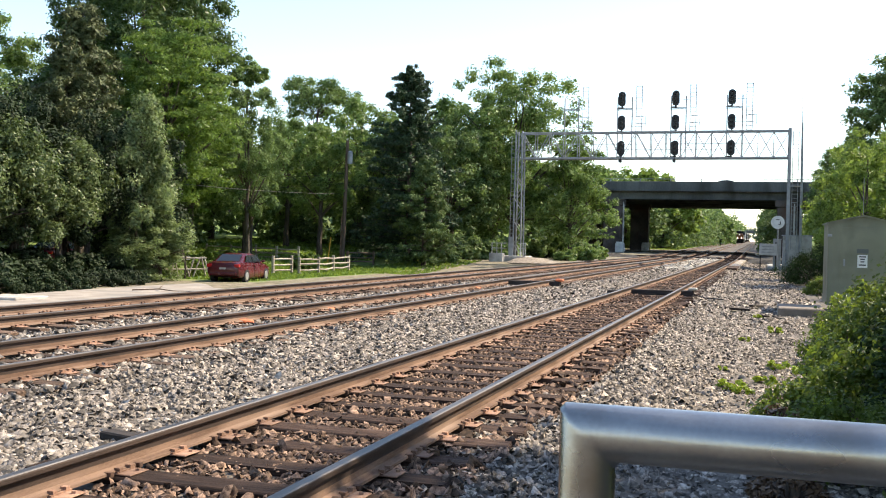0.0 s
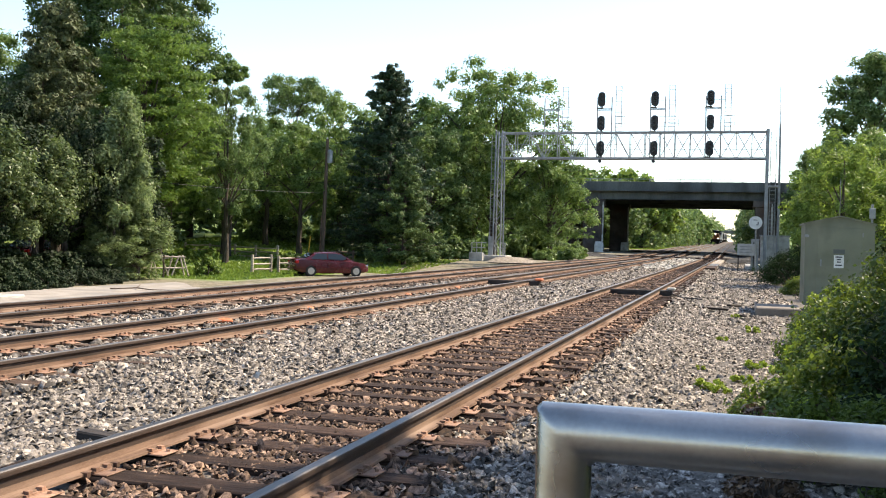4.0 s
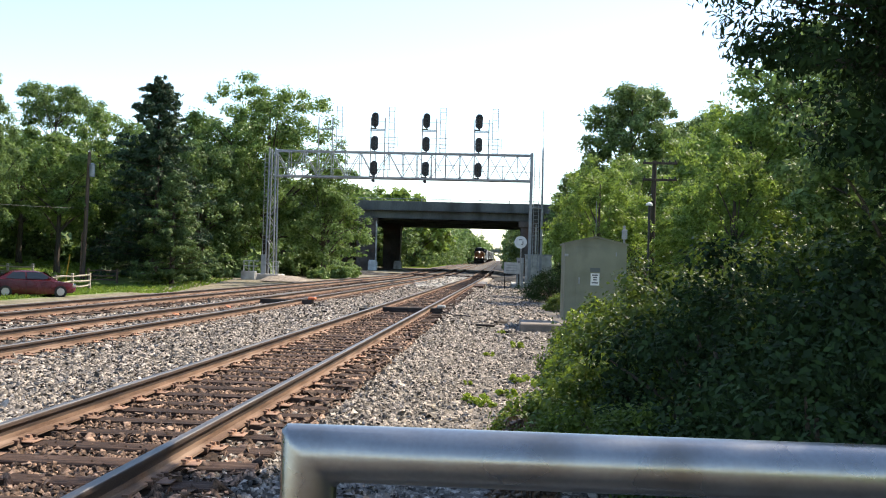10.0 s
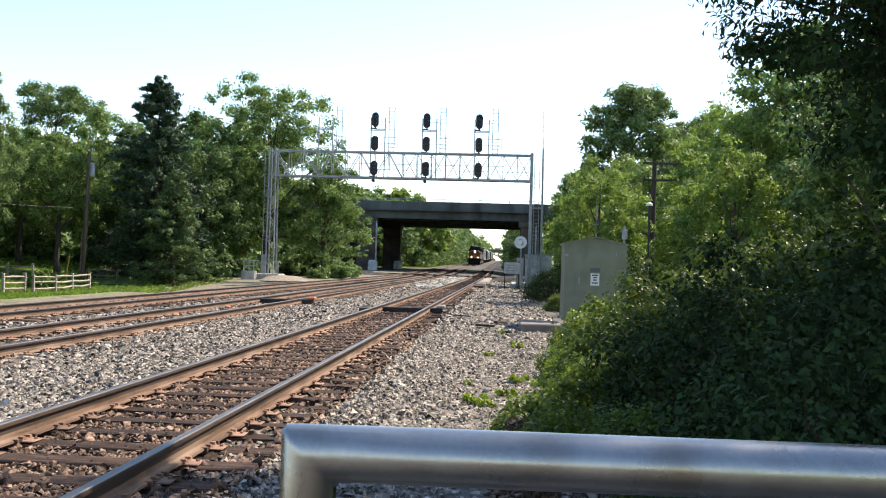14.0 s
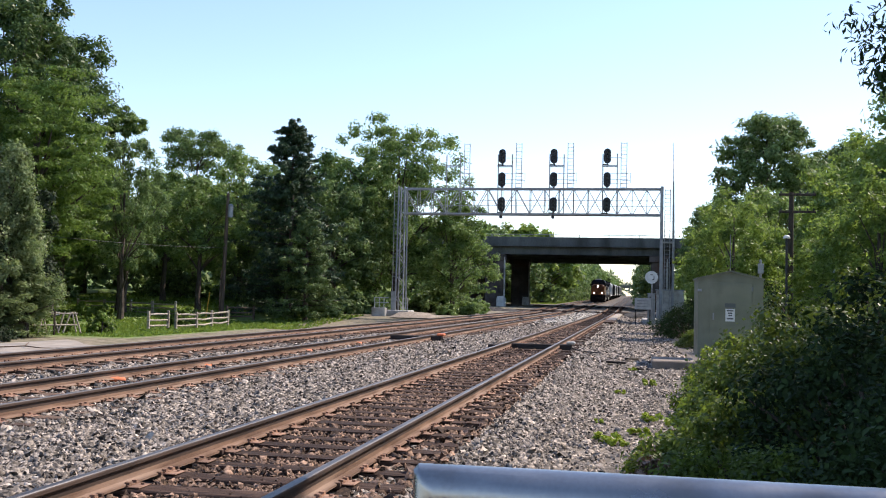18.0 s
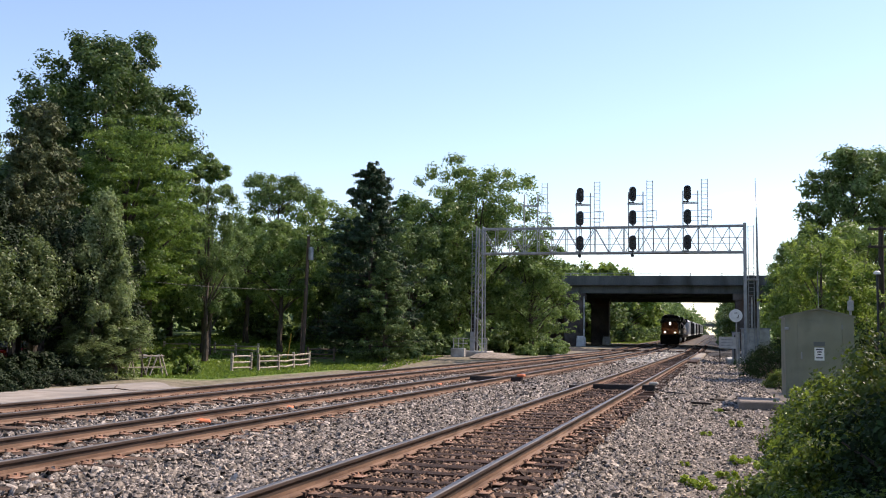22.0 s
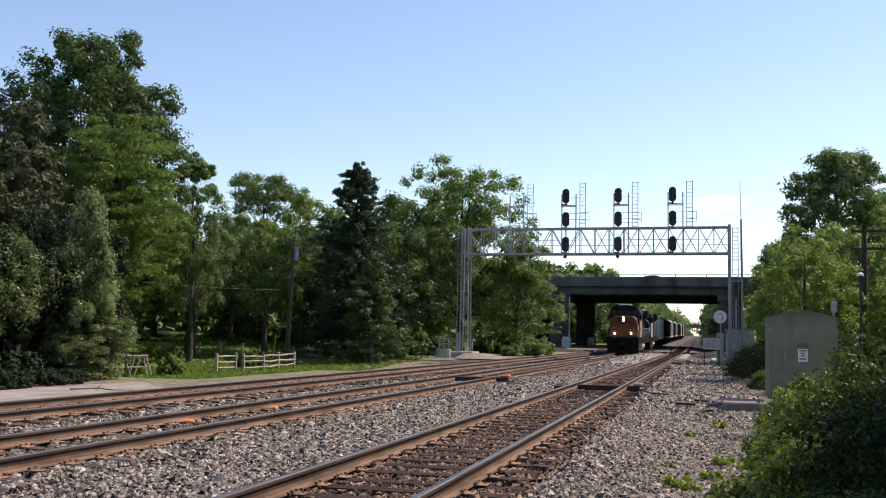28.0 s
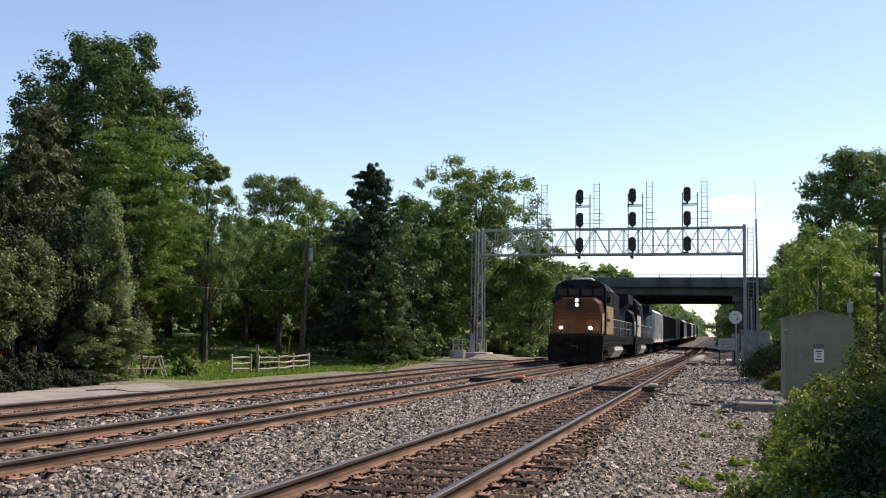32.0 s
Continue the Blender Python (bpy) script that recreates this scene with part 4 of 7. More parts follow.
LOOSE = broad_tree(16, 18.4, 7.0, 0.8, 330, 170, 0.20, M_LEAF, trunk=0.4, clump_size=(0.09, 0.18), lumpy=1.4)
ROUND = broad_tree(24, 18.2, 4.4, 4.0, 250, 170, 0.21, M_LEAF_W, trunk=0.35, clump_size=(0.13, 0.24), inner=0.24)
EDGE = broad_tree(22, 11.0, 3.9, 0.3, 210, 130, 0.16, M_LEAF_B, trunk=0.25, clump_size=(0.12, 0.23))
FAR_A = broad_tree(17, 12, 5.0, 0.3, 80, 95, 0.46, M_LEAF, trunk=0.3, clump_size=(0.15, 0.27))
FAR_B = broad_tree(18, 11, 5.2, 0.2, 80, 95, 0.46, M_LEAF_B, trunk=0.3, clump_size=(0.15, 0.27))
PINE = pine_tree(21, 15.2, 4.1, 0.5, 0.30, 34, M_NEEDLE, 0.55)
PINE_L = pine_tree(25, 9.6, 3.6, 0.4, 0.28, 34, M_NEEDLE_L)
CEDAR = pine_tree(23, 11.5, 3.0, 3.0, 0.20, 46, M_CEDAR)

plant("tree", "very tall leafy broadleaf tree towering over the lane", "tree", TALL, sized(-41.4, 60, 1.05, 20))
plant("tree", "very tall leafy broadleaf tree towering over the lane", "tree", LOOSE, sized(-52.5, 58, 0.95, 150))
plant("tree", "bright green feathery broadleaf tree behind the vines", "tree", BRIGHT, sized(-35.6, 54, 1.0, 80))
plant("tree", "bright green feathery broadleaf tree behind the vines", "tree", BRIGHT, sized(-38.4, 60.5, 0.8, 200))
plant("tree", "slender tree with a small round crown", "tree", SMALL, sized(-38.7, 70, 0.97))
plant("tree", "thin open-crowned tree with bare limbs against the sky", "tree", UMBRELLA, sized(-46.6, 100, 0.98, 60))
plant("pine_tree", "dark green pine tree with drooping boughs by the far track", "tree", PINE, sized(-27.2, 76, 1.03))
plant("pine_tree", "lighter green pine with low spreading boughs by the far track", "tree", PINE_L, sized(-24.7, 72.8, 0.86, 70))
plant("tree", "soft grey-green drooping tree behind the fence", "tree", SOFT, sized(-34.6, 63.0, 1.0, 0))
plant("tree", "soft grey-green drooping tree behind the fence", "tree", SOFT, sized(-37.3, 68.5, 0.84, 120))
plant("cedar_tree", "dark brownish-green cedar at the end of the lane", "tree", CEDAR, sized(-32.6, 41.0))
plant("cedar_tree", "dark brownish-green cedar at the end of the lane", "tree", CEDAR, sized(-35.5, 46.0, 1.25, 90))
plant("tree", "loose-crowned broadleaf tree behind the gantry", "tree", LOOSE, sized(-22.8, 94, 1.10, 30))
plant("tree", "bright leafy tree leaning over the far track by the gantry", "tree", MID_A, sized(-17.2, 93.5, 0.84, 0))
for i, (x, y, s, ms) in enumerate(((-34, 74, 0.84, MID_H), (-40, 80, 0.9, MID_H), (-35.5, 86, 1.10, MID_A), (-31, 84, 0.90, MID_B), (-44, 88, 0.90, MID_A), (-38.4, 96, 1.0, MID_B), (-31, 96, 1.12, MID_A), (-27, 86, 1.0, MID_B),
                                   (-50, 84, 1.0, MID_B), (-46, 74, 0.95, MID_H), (-52, 66, 1.1, MID_B), (-44, 66, 0.84, MID_H), (-54, 48, 1.2, MID_A), (-46, 47, 1.1, MID_B), (-40, 52, 0.85, MID_B), (-27, 102, 1.1, MID_B), (-38, 108, 0.92, MID_A), (-28.5, 92, 1.22, MID_A), (-33, 100, 1.12, MID_B))):
    plant("tree", "green broadleaf tree in the wood behind the field", "tree", ms, sized(x, y, s, 47 * i), "wood behind the field")
# trees on the camera's side of the line
plant("tree", "tall dark round-crowned tree beyond the thicket", "tree", ROUND, sized(11.0, 90, 1.08, 200))
plant("tree", "tall dark round-crowned tree beyond the thicket", "tree", ROUND, sized(18.2, 96, 0.95, 80))
for i, (x, y, s, ms) in enumerate(((13.4, 60, 1.15, EDGE), (9.6, 132, 0.84, ROUND), (14.5, 140, 1.1, MID_A), (4.6, 50, 0.68, EDGE), (8.7, 47, 0.52, EDGE), (5.6, 60, 0.76, EDGE), (10.5, 44, 0.85, EDGE), (14, 45, 1.0, MID_A), (18, 62, 1.1, MID_A), (8.5, 38, 0.62, EDGE), (13, 34, 0.8, MID_B),
                                   (18, 42, 1.0, MID_B), (9, 74, 0.8, MID_A), (17, 78, 1.1, MID_B), (8.4, 104, 0.72, MID_A), (11, 112, 0.8, MID_B), (3.6, 197, 0.70, MID_B), (4.6, 208, 0.85, MID_B))):
    plant("tree", "broadleaf tree in the sunlit thicket beside the tracks", "tree", ms, sized(x, y, s, 61 * i + 20), "thicket beside the tracks")
for i in range(6):
    plant("tree", "tree along the line beyond the bridge", "tree", (FAR_A, FAR_B)[i % 2], sized(-25 - 2 * (i % 3), 196 + 34 * i, 0.8 + 0.08 * (i % 4), 70 * i), "trees beyond the bridge")
    plant("tree", "tree along the line beyond the bridge", "tree", (FAR_B, FAR_A)[i % 2], sized(12 + 2 * (i % 3), 200 + 40 * i, 0.85 + 0.1 * (i % 4), 50 * i), "trees beyond the bridge")
for i, (x, y, s) in enumerate(((-34, 122, 1.0), (-30, 132, 0.8), (-44, 118, 1.1), (-42, 140, 0.95), (-52, 104, 1.25), (-62, 90, 1.3), (-60, 74, 1.4), (14, 124, 0.9), (22, 108, 1.1), (18, 138, 0.8), (-62, 56, 1.5), (-60, 40, 1.5), (-56, 26, 1.5), (-44, 30, 1.1), (-48, 14, 1.4), (26, 60, 1.2), (25, 44, 1.2), (20, 26, 1.0),
                               (-34, 205, 1.3), (-19.5, 212, 1.5), (-30.5, 208, 1.62), (-25.5, 214, 1.62), (-12, 330, 0.9), (-44, 200, 1.3), (-62, 205, 1.3), (30, 205, 1.1))):
    plant("tree", "tree at the edge of the wood", "tree", (FAR_A, FAR_B)[i % 2], sized(x, y, s, 33 * i), "trees at the wood's edge")

# creeper-covered trees beside the lane
VINE = broad_tree(31, 9.4, 1.7, -0.3, 115, 310, 0.12, M_LEAF_V, trunk=0.3, full=3.2, lumpy=2.8, clump_size=(0.15, 0.42), flat=1.35, droop=1.2)
CURTAIN = broad_tree(33, 6.9, 2.3, 2.0, 105, 300, 0.12, M_LEAF_C, trunk=0.22, full=2.6, lumpy=2.9, clump_size=(0.13, 0.36), flat=1.1, droop=0.9)
# darkened copies of the vine trees, standing for the shaded gaps
CURTAIN_D = broad_tree(34, 8.6, 2.8, 1.8, 160, 230, 0.14, M_LEAF_HOLLOW, trunk=0.25, full=2.6, lumpy=2.2, clump_size=(0.13, 0.27), flat=1.1, droop=0.6)
VINE_D = broad_tree(32, 9.0, 3.0, -0.3, 150, 190, 0.17, M_LEAF_HOLLOW, trunk=0.3, full=3.0, lumpy=1.8, clump_size=(0.12, 0.24), flat=1.2, droop=1.0)
for x, y, s, turn, sz in ((-28.9, 41.9, 1.0, 0, 1.0), (-29.3, 43.2, 0.8, 140, 1.02), (-28.5, 42.8, 0.95, 200, 0.42), (-28.7, 41.0, 0.8, 80, 0.36)):
    plant("vine_grown_tree", "old tree smothered in grey-green hanging vines", "tree", VINE, sized(x, y, s, turn, sz=s * sz), "vine-grown trees")
for x, y, s, turn, sz in ((-30.6, 38.2, 1.0, 140, 1.0), (-30.4, 35.6, 0.95, 250, 0.92), (-29.8, 33.0, 1.0, 60, 1.0), (-29.4, 29.6, 1.0, 10, 1.0)):
    plant("vine_hung_tree", "leaning tree with a curtain of hanging vines over a dark hollow", "tree", CURTAIN, sized(x, y, s, turn, sz=s * sz), "vine-grown trees")
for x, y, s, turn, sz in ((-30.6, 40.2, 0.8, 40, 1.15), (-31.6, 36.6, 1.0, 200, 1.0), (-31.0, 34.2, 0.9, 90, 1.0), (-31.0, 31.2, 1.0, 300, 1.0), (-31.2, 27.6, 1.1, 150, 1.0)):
    plant("vine_hung_tree", "ivy-hung tree beside the lane, leaves darkened for shaded gaps", "tree", CURTAIN_D, sized(x, y, s, turn, sz=s * sz), "vine-grown trees")
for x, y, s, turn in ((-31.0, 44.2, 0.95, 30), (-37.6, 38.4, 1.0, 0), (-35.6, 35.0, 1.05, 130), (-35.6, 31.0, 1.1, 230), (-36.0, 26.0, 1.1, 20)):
    plant("creeper_grown_tree", "creeper-grown tree beside the lane, leaves darkened for the hollow's shade", "tree", VINE_D, sized(x, y, s, turn), "vine-grown trees")

# undergrowth
LOW_A = bush_mesh(44, 1.8, 2.2, 1.6, 70, 100, 0.20, M_LEAF, 10)
LOW_D = bush_mesh(45, 2.2, 2.4, 2.2, 70, 100, 0.24, M_LEAF_W, 10)
for i, (x, y, s, ms) in enumerate(((-24.5, 77.5, 0.7, LOW_D), (-30.5, 79, 0.8, LOW_D), (-22.6, 85, 0.9, LOW_D), (-24.6, 84, 1.1, LOW_D), (-16.4, 87.5, 0.7, LOW_A), (-15.2, 92, 0.7, LOW_A), (-17.6, 97, 0.9, LOW_A), (-16.5, 104, 0.8, LOW_A), (-36, 87, 1.2, LOW_D), (-42, 86, 1.3, LOW_D), (-33.0, 85, 1.2, LOW_D),
                                  (-49, 76, 1.3, LOW_D), (-28.5, 82, 1.3, LOW_D), (-20, 99, 1.3, LOW_D), (-21, 108, 1.3, LOW_D), (-19, 116, 1.2, LOW_A), (-20.5, 128, 0.9, LOW_A), (-25.5, 141, 0.7, LOW_D), (-24, 196, 1.4, LOW_A), (-22.5, 206, 1.3, LOW_A), (-22, 222, 1.4, LOW_A), (7.2, 120, 1.2, LOW_D), (8, 134, 1.2, LOW_D), (6.5, 96, 1.0, LOW_A), (2.2, 193, 1.2, LOW_D), (1.8, 203, 1.2, LOW_D), (-22.6, 133, 0.7, LOW_A))):
    shrub("bush", "green undergrowth at the foot of the trees", ms, sized(x, y, s, 51 * i), "undergrowth by the line")

# low darkened bushes added to fill the shaded hollow and hide the trunks
IVY = bush_mesh(48, 1.6, 2.4, 1.15, 80, 130, 0.11, M_LEAF_HOLLOW, 10)
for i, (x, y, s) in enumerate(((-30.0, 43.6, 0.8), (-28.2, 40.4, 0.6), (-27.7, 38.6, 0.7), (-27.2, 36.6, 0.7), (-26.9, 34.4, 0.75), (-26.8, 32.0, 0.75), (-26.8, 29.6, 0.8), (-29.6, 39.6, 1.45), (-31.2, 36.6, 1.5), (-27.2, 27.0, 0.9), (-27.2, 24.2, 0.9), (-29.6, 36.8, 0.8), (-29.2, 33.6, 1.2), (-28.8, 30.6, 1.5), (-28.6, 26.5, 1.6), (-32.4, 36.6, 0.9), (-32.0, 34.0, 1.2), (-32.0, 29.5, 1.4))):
    shrub("ivy_bank", "added ivy and brambles, darkened to fill the shaded hollow under the vines", IVY, sized(x, y, s, 51 * i), "ivy under the vines")

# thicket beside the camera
# leaf tones stand for shade inside the thicket and sun along its edge
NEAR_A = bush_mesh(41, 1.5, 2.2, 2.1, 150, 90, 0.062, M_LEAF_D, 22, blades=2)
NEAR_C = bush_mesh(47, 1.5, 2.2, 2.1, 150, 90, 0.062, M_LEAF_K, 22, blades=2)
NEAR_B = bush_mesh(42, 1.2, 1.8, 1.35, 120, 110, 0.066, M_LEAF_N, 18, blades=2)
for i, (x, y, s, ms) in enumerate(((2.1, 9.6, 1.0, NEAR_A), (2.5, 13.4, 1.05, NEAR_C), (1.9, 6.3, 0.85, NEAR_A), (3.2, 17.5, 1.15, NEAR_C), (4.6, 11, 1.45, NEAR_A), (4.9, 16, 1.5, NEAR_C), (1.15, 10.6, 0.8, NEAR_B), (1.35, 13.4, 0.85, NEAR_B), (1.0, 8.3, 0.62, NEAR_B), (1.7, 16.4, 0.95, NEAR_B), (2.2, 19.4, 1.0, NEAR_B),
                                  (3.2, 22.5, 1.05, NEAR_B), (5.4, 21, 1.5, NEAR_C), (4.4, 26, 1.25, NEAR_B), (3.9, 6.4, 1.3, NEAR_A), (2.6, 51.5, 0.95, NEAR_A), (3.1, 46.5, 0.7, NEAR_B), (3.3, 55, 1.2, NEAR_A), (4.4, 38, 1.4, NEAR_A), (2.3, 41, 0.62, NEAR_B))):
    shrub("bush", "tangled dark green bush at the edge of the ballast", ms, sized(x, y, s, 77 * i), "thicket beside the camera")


# taller trees, some out of view, added to shade the thicket
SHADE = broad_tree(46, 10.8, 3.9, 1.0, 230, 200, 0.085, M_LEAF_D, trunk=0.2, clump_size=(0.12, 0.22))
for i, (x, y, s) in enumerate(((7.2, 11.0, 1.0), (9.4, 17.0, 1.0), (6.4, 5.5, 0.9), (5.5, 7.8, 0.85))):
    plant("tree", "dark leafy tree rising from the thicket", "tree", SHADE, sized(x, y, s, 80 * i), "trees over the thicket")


# crowns above the view, added to throw shade on the ballast
SHADE_HIGH = broad_tree(49, 11.6, 2.7, 6.4, 120, 170, 0.085, M_LEAF_D, trunk=0.16, clump_size=(0.13, 0.26))
plant("tree", "added slender tree with a high crown shading the ballast", "tree", SHADE_HIGH, sized(5.7, 11.8, 1.0, 30), "trees over the thicket")
plant("tree", "added slender tree with a high crown shading the ballast", "tree", SHADE_HIGH, sized(7.9, 13.9, 1.05, 130), "trees over the thicket")


def overhang(seed):
    """A dark tree whose long drooping leaf sprays hang out over the thicket."""
    rng = np.random.default_rng(seed)
    k = Kit().pipe([(0, 0, -0.3), (0.1, 0.1, 2.4), (-0.2, 0, 5.0), (-0.5, 0.1, 8.4)], [0.16, 0.13, 0.09, 0.03], n=8)
    cs, rr = [], []
    for i in range(115):
        a, z = math.radians(rng.uniform(165, 455)), rng.uniform(3.0, 8.2)
        q = rng.uniform(1.8, 3.5) * (1 - 0.03 * z) * (1 - 0.11 * max(0.0, z - 3.8)) * (1 - 0.4 * max(0.0, 3.9 - z))
        q = min(q, (2.35 - 0.35 * max(0.0, z - 3.9)) / max(0.3, -np.cos(a)))
        tip = np.array([q * np.cos(a) - 0.2, q * np.sin(a), z + rng.uniform(-0.5, 0.3)])
        z0 = z * 0.8
        k.pipe([(-0.1, 0.05, z0), (tip[0] * 0.5, tip[1] * 0.5, (z0 + tip[2]) / 2 - 0.09), (tip[0] * 0.95, tip[1] * 0.95, tip[2] - 0.33)], [0.035, 0.022, 0.006], n=4)
        for s in np.linspace(0.3, 1.05, 10):
            cs.append(np.array([tip[0] * s, tip[1] * s, z * 0.8 + (tip[2] - z * 0.8) * s - 0.35 * s * s]) + rng.normal(size=3) * 0.13)
            rr.append(0.27)
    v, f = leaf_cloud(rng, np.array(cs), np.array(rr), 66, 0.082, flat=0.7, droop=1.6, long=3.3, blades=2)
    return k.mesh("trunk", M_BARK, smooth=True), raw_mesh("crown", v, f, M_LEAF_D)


OVER = overhang(43)
plant("tree", "dark overhanging tree close beside the camera", "tree", OVER, sized(4.35, 9.6, 1.0, 10))


# woods that close the view
def woodland(label, line, height, depth, count, size, seed, mat):
    """A far wood along a line: one ragged mass of leaf clumps down to the ground."""
    rng = np.random.default_rng(seed)
    line = np.array(line, float)
    seg = rng.integers(len(line) - 1, size=count)
    u = rng.random(count)[:, None]
    p = line[seg] * (1 - u) + line[seg + 1] * u + rng.normal(0, depth, (count, 2))
    tops = np.array([height * (0.78 + 0.32 * noise.noise((x * 0.09, y * 0.09, seed)) + 0.12 * noise.noise((x * 0.3, y * 0.3, seed))) for x, y in p])
    z = np.array([ground_z(x, y) for x, y in p]) + tops * rng.random(count) ** 0.75
    v, f = leaf_cloud(rng, np.column_stack([p, z]), np.full(count, size * 1.9), 14, size)
    tagged(new("woodland", raw_mesh("woodland", v, f, mat)), label, "wood", kind="stuff")


woodland("dense green wood behind the field", [(-72, 0), (-68, 50), (-62, 95), (-52, 125), (-42, 148)], 13, 2.5, 1500, 0.75, 3, M_LEAF_W)
woodland("dense green wood behind the yard", [(-56, 40), (-52, 62), (-50, 80), (-44, 104), (-30, 118), (-24, 142)], 8, 2.0, 1500, 0.5, 8, M_LEAF_W)
woodland("hazy green wood along the line beyond the bridge", [(-21, 196), (-15.0, 270), (-13.0, 400), (-12.0, 620)], 13.0, 1.8, 2600, 0.6, 4, M_LEAF_W)
woodland("hazy green wood along the line beyond the bridge", [(3.2, 196), (2.2, 300), (1.8, 420), (2.0, 620)], 11.5, 1.2, 2000, 0.6, 5, M_LEAF_T)
woodland("dense wood behind the thicket", [(24, -5), (26, 40), (24, 90), (22, 145)], 12, 2.5, 1100, 0.7, 6, M_LEAF_W)
woodland("far wood beyond the bridge", [(-120, 215), (-60, 230), (-30, 240)], 17, 4, 700, 1.0, 7, M_LEAF)
woodland("distant hazy wood at the end of the straight", [(-160, 640), (-60, 690), (-12, 705), (60, 700), (160, 640)], 11, 4, 900, 1.3, 9, M_HAZE)


# ---- train ----
M_NAVY = surface("dark blue locomotive paint", (0.007, 0.008, 0.014), (0.016, 0.018, 0.030), scale=1.2, fine=20, rough=0.6, bump=0.03, spec=0.12)
# yellow paint toned far down so its colour carries the nose's shade
M_YELLOW_SHADE = surface("dusty yellow locomotive paint darkened as in shade", (0.068, 0.022, 0.005), (0.105, 0.036, 0.008), scale=0.9, fine=20, rough=0.5, bump=0.03, stain=(0.034, 0.015, 0.008), stain_scale=1.0, spec=0.2)
M_PALE = surface("sun-bleached grey side paint", (0.40, 0.39, 0.37), (0.55, 0.54, 0.51), scale=1.0, fine=20, rough=0.5, bump=0.03)
M_UNDER = surface("grimy black running gear", (0.006, 0.0055, 0.005), (0.022, 0.019, 0.016), scale=2, fine=25, rough=0.85, bump=0.2, spec=0.08)
M_GLASS = surface("dark cab glass", (0.008, 0.009, 0.011), (0.012, 0.013, 0.016), rough=0.25, bump=0, spec=0.15)
# the same yellow toned up to carry sunlight on the sides
M_YELLOW_SUN = surface("yellow side paint lightened as in sun", (0.30, 0.20, 0.09), (0.42, 0.30, 0.15), scale=1.0, fine=20, rough=0.5, bump=0.03, stain=(0.30, 0.24, 0.17), stain_scale=1.2)
M_BEAM = plain("lit headlamp", (1.0, 0.93, 0.78), 0.3, glow=30)
M_WHITE = surface("white hopper side", (0.55, 0.55, 0.54), (0.72, 0.72, 0.70), scale=0.8, fine=15, rough=0.6, bump=0.05, stain=(0.38, 0.35, 0.31), stain_scale=0.7)
M_COAL = surface("black hopper side", (0.010, 0.010, 0.012), (0.028, 0.027, 0.027), scale=0.8, fine=15, rough=0.75, bump=0.05, spec=0.2)


def bogie(t, y, axles, gauge=0.755):
    b = part("bogie", Kit().box(-1.15, -0.95, y - 1.9, y + 1.9, 0.35, 0.75, c=0.04).box(0.95, 1.15, y - 1.9, y + 1.9, 0.35, 0.75, c=0.04).box(-0.95, 0.95, y - 0.3, y + 0.3, 0.4, 0.8), M_UNDER, t)
    for i in range(axles):
        ya = y + (i - (axles - 1) / 2) * (3.4 / (axles - 1))
        for s in (-1, 1):
            part("wheel", Kit().tube((s * (gauge - 0.06), ya, 0.51), (s * (gauge + 0.07), ya, 0.51), 0.50, n=24).tube((s * (gauge - 0.09), ya, 0.51), (s * (gauge - 0.06), ya, 0.51), 0.53, n=24), M_UNDER, b)
            part("axle_box", Kit().box(s * 1.05 - 0.16, s * 1.05 + 0.16, ya - 0.18, ya + 0.18, 0.38, 0.72, c=0.04), M_UNDER, b)


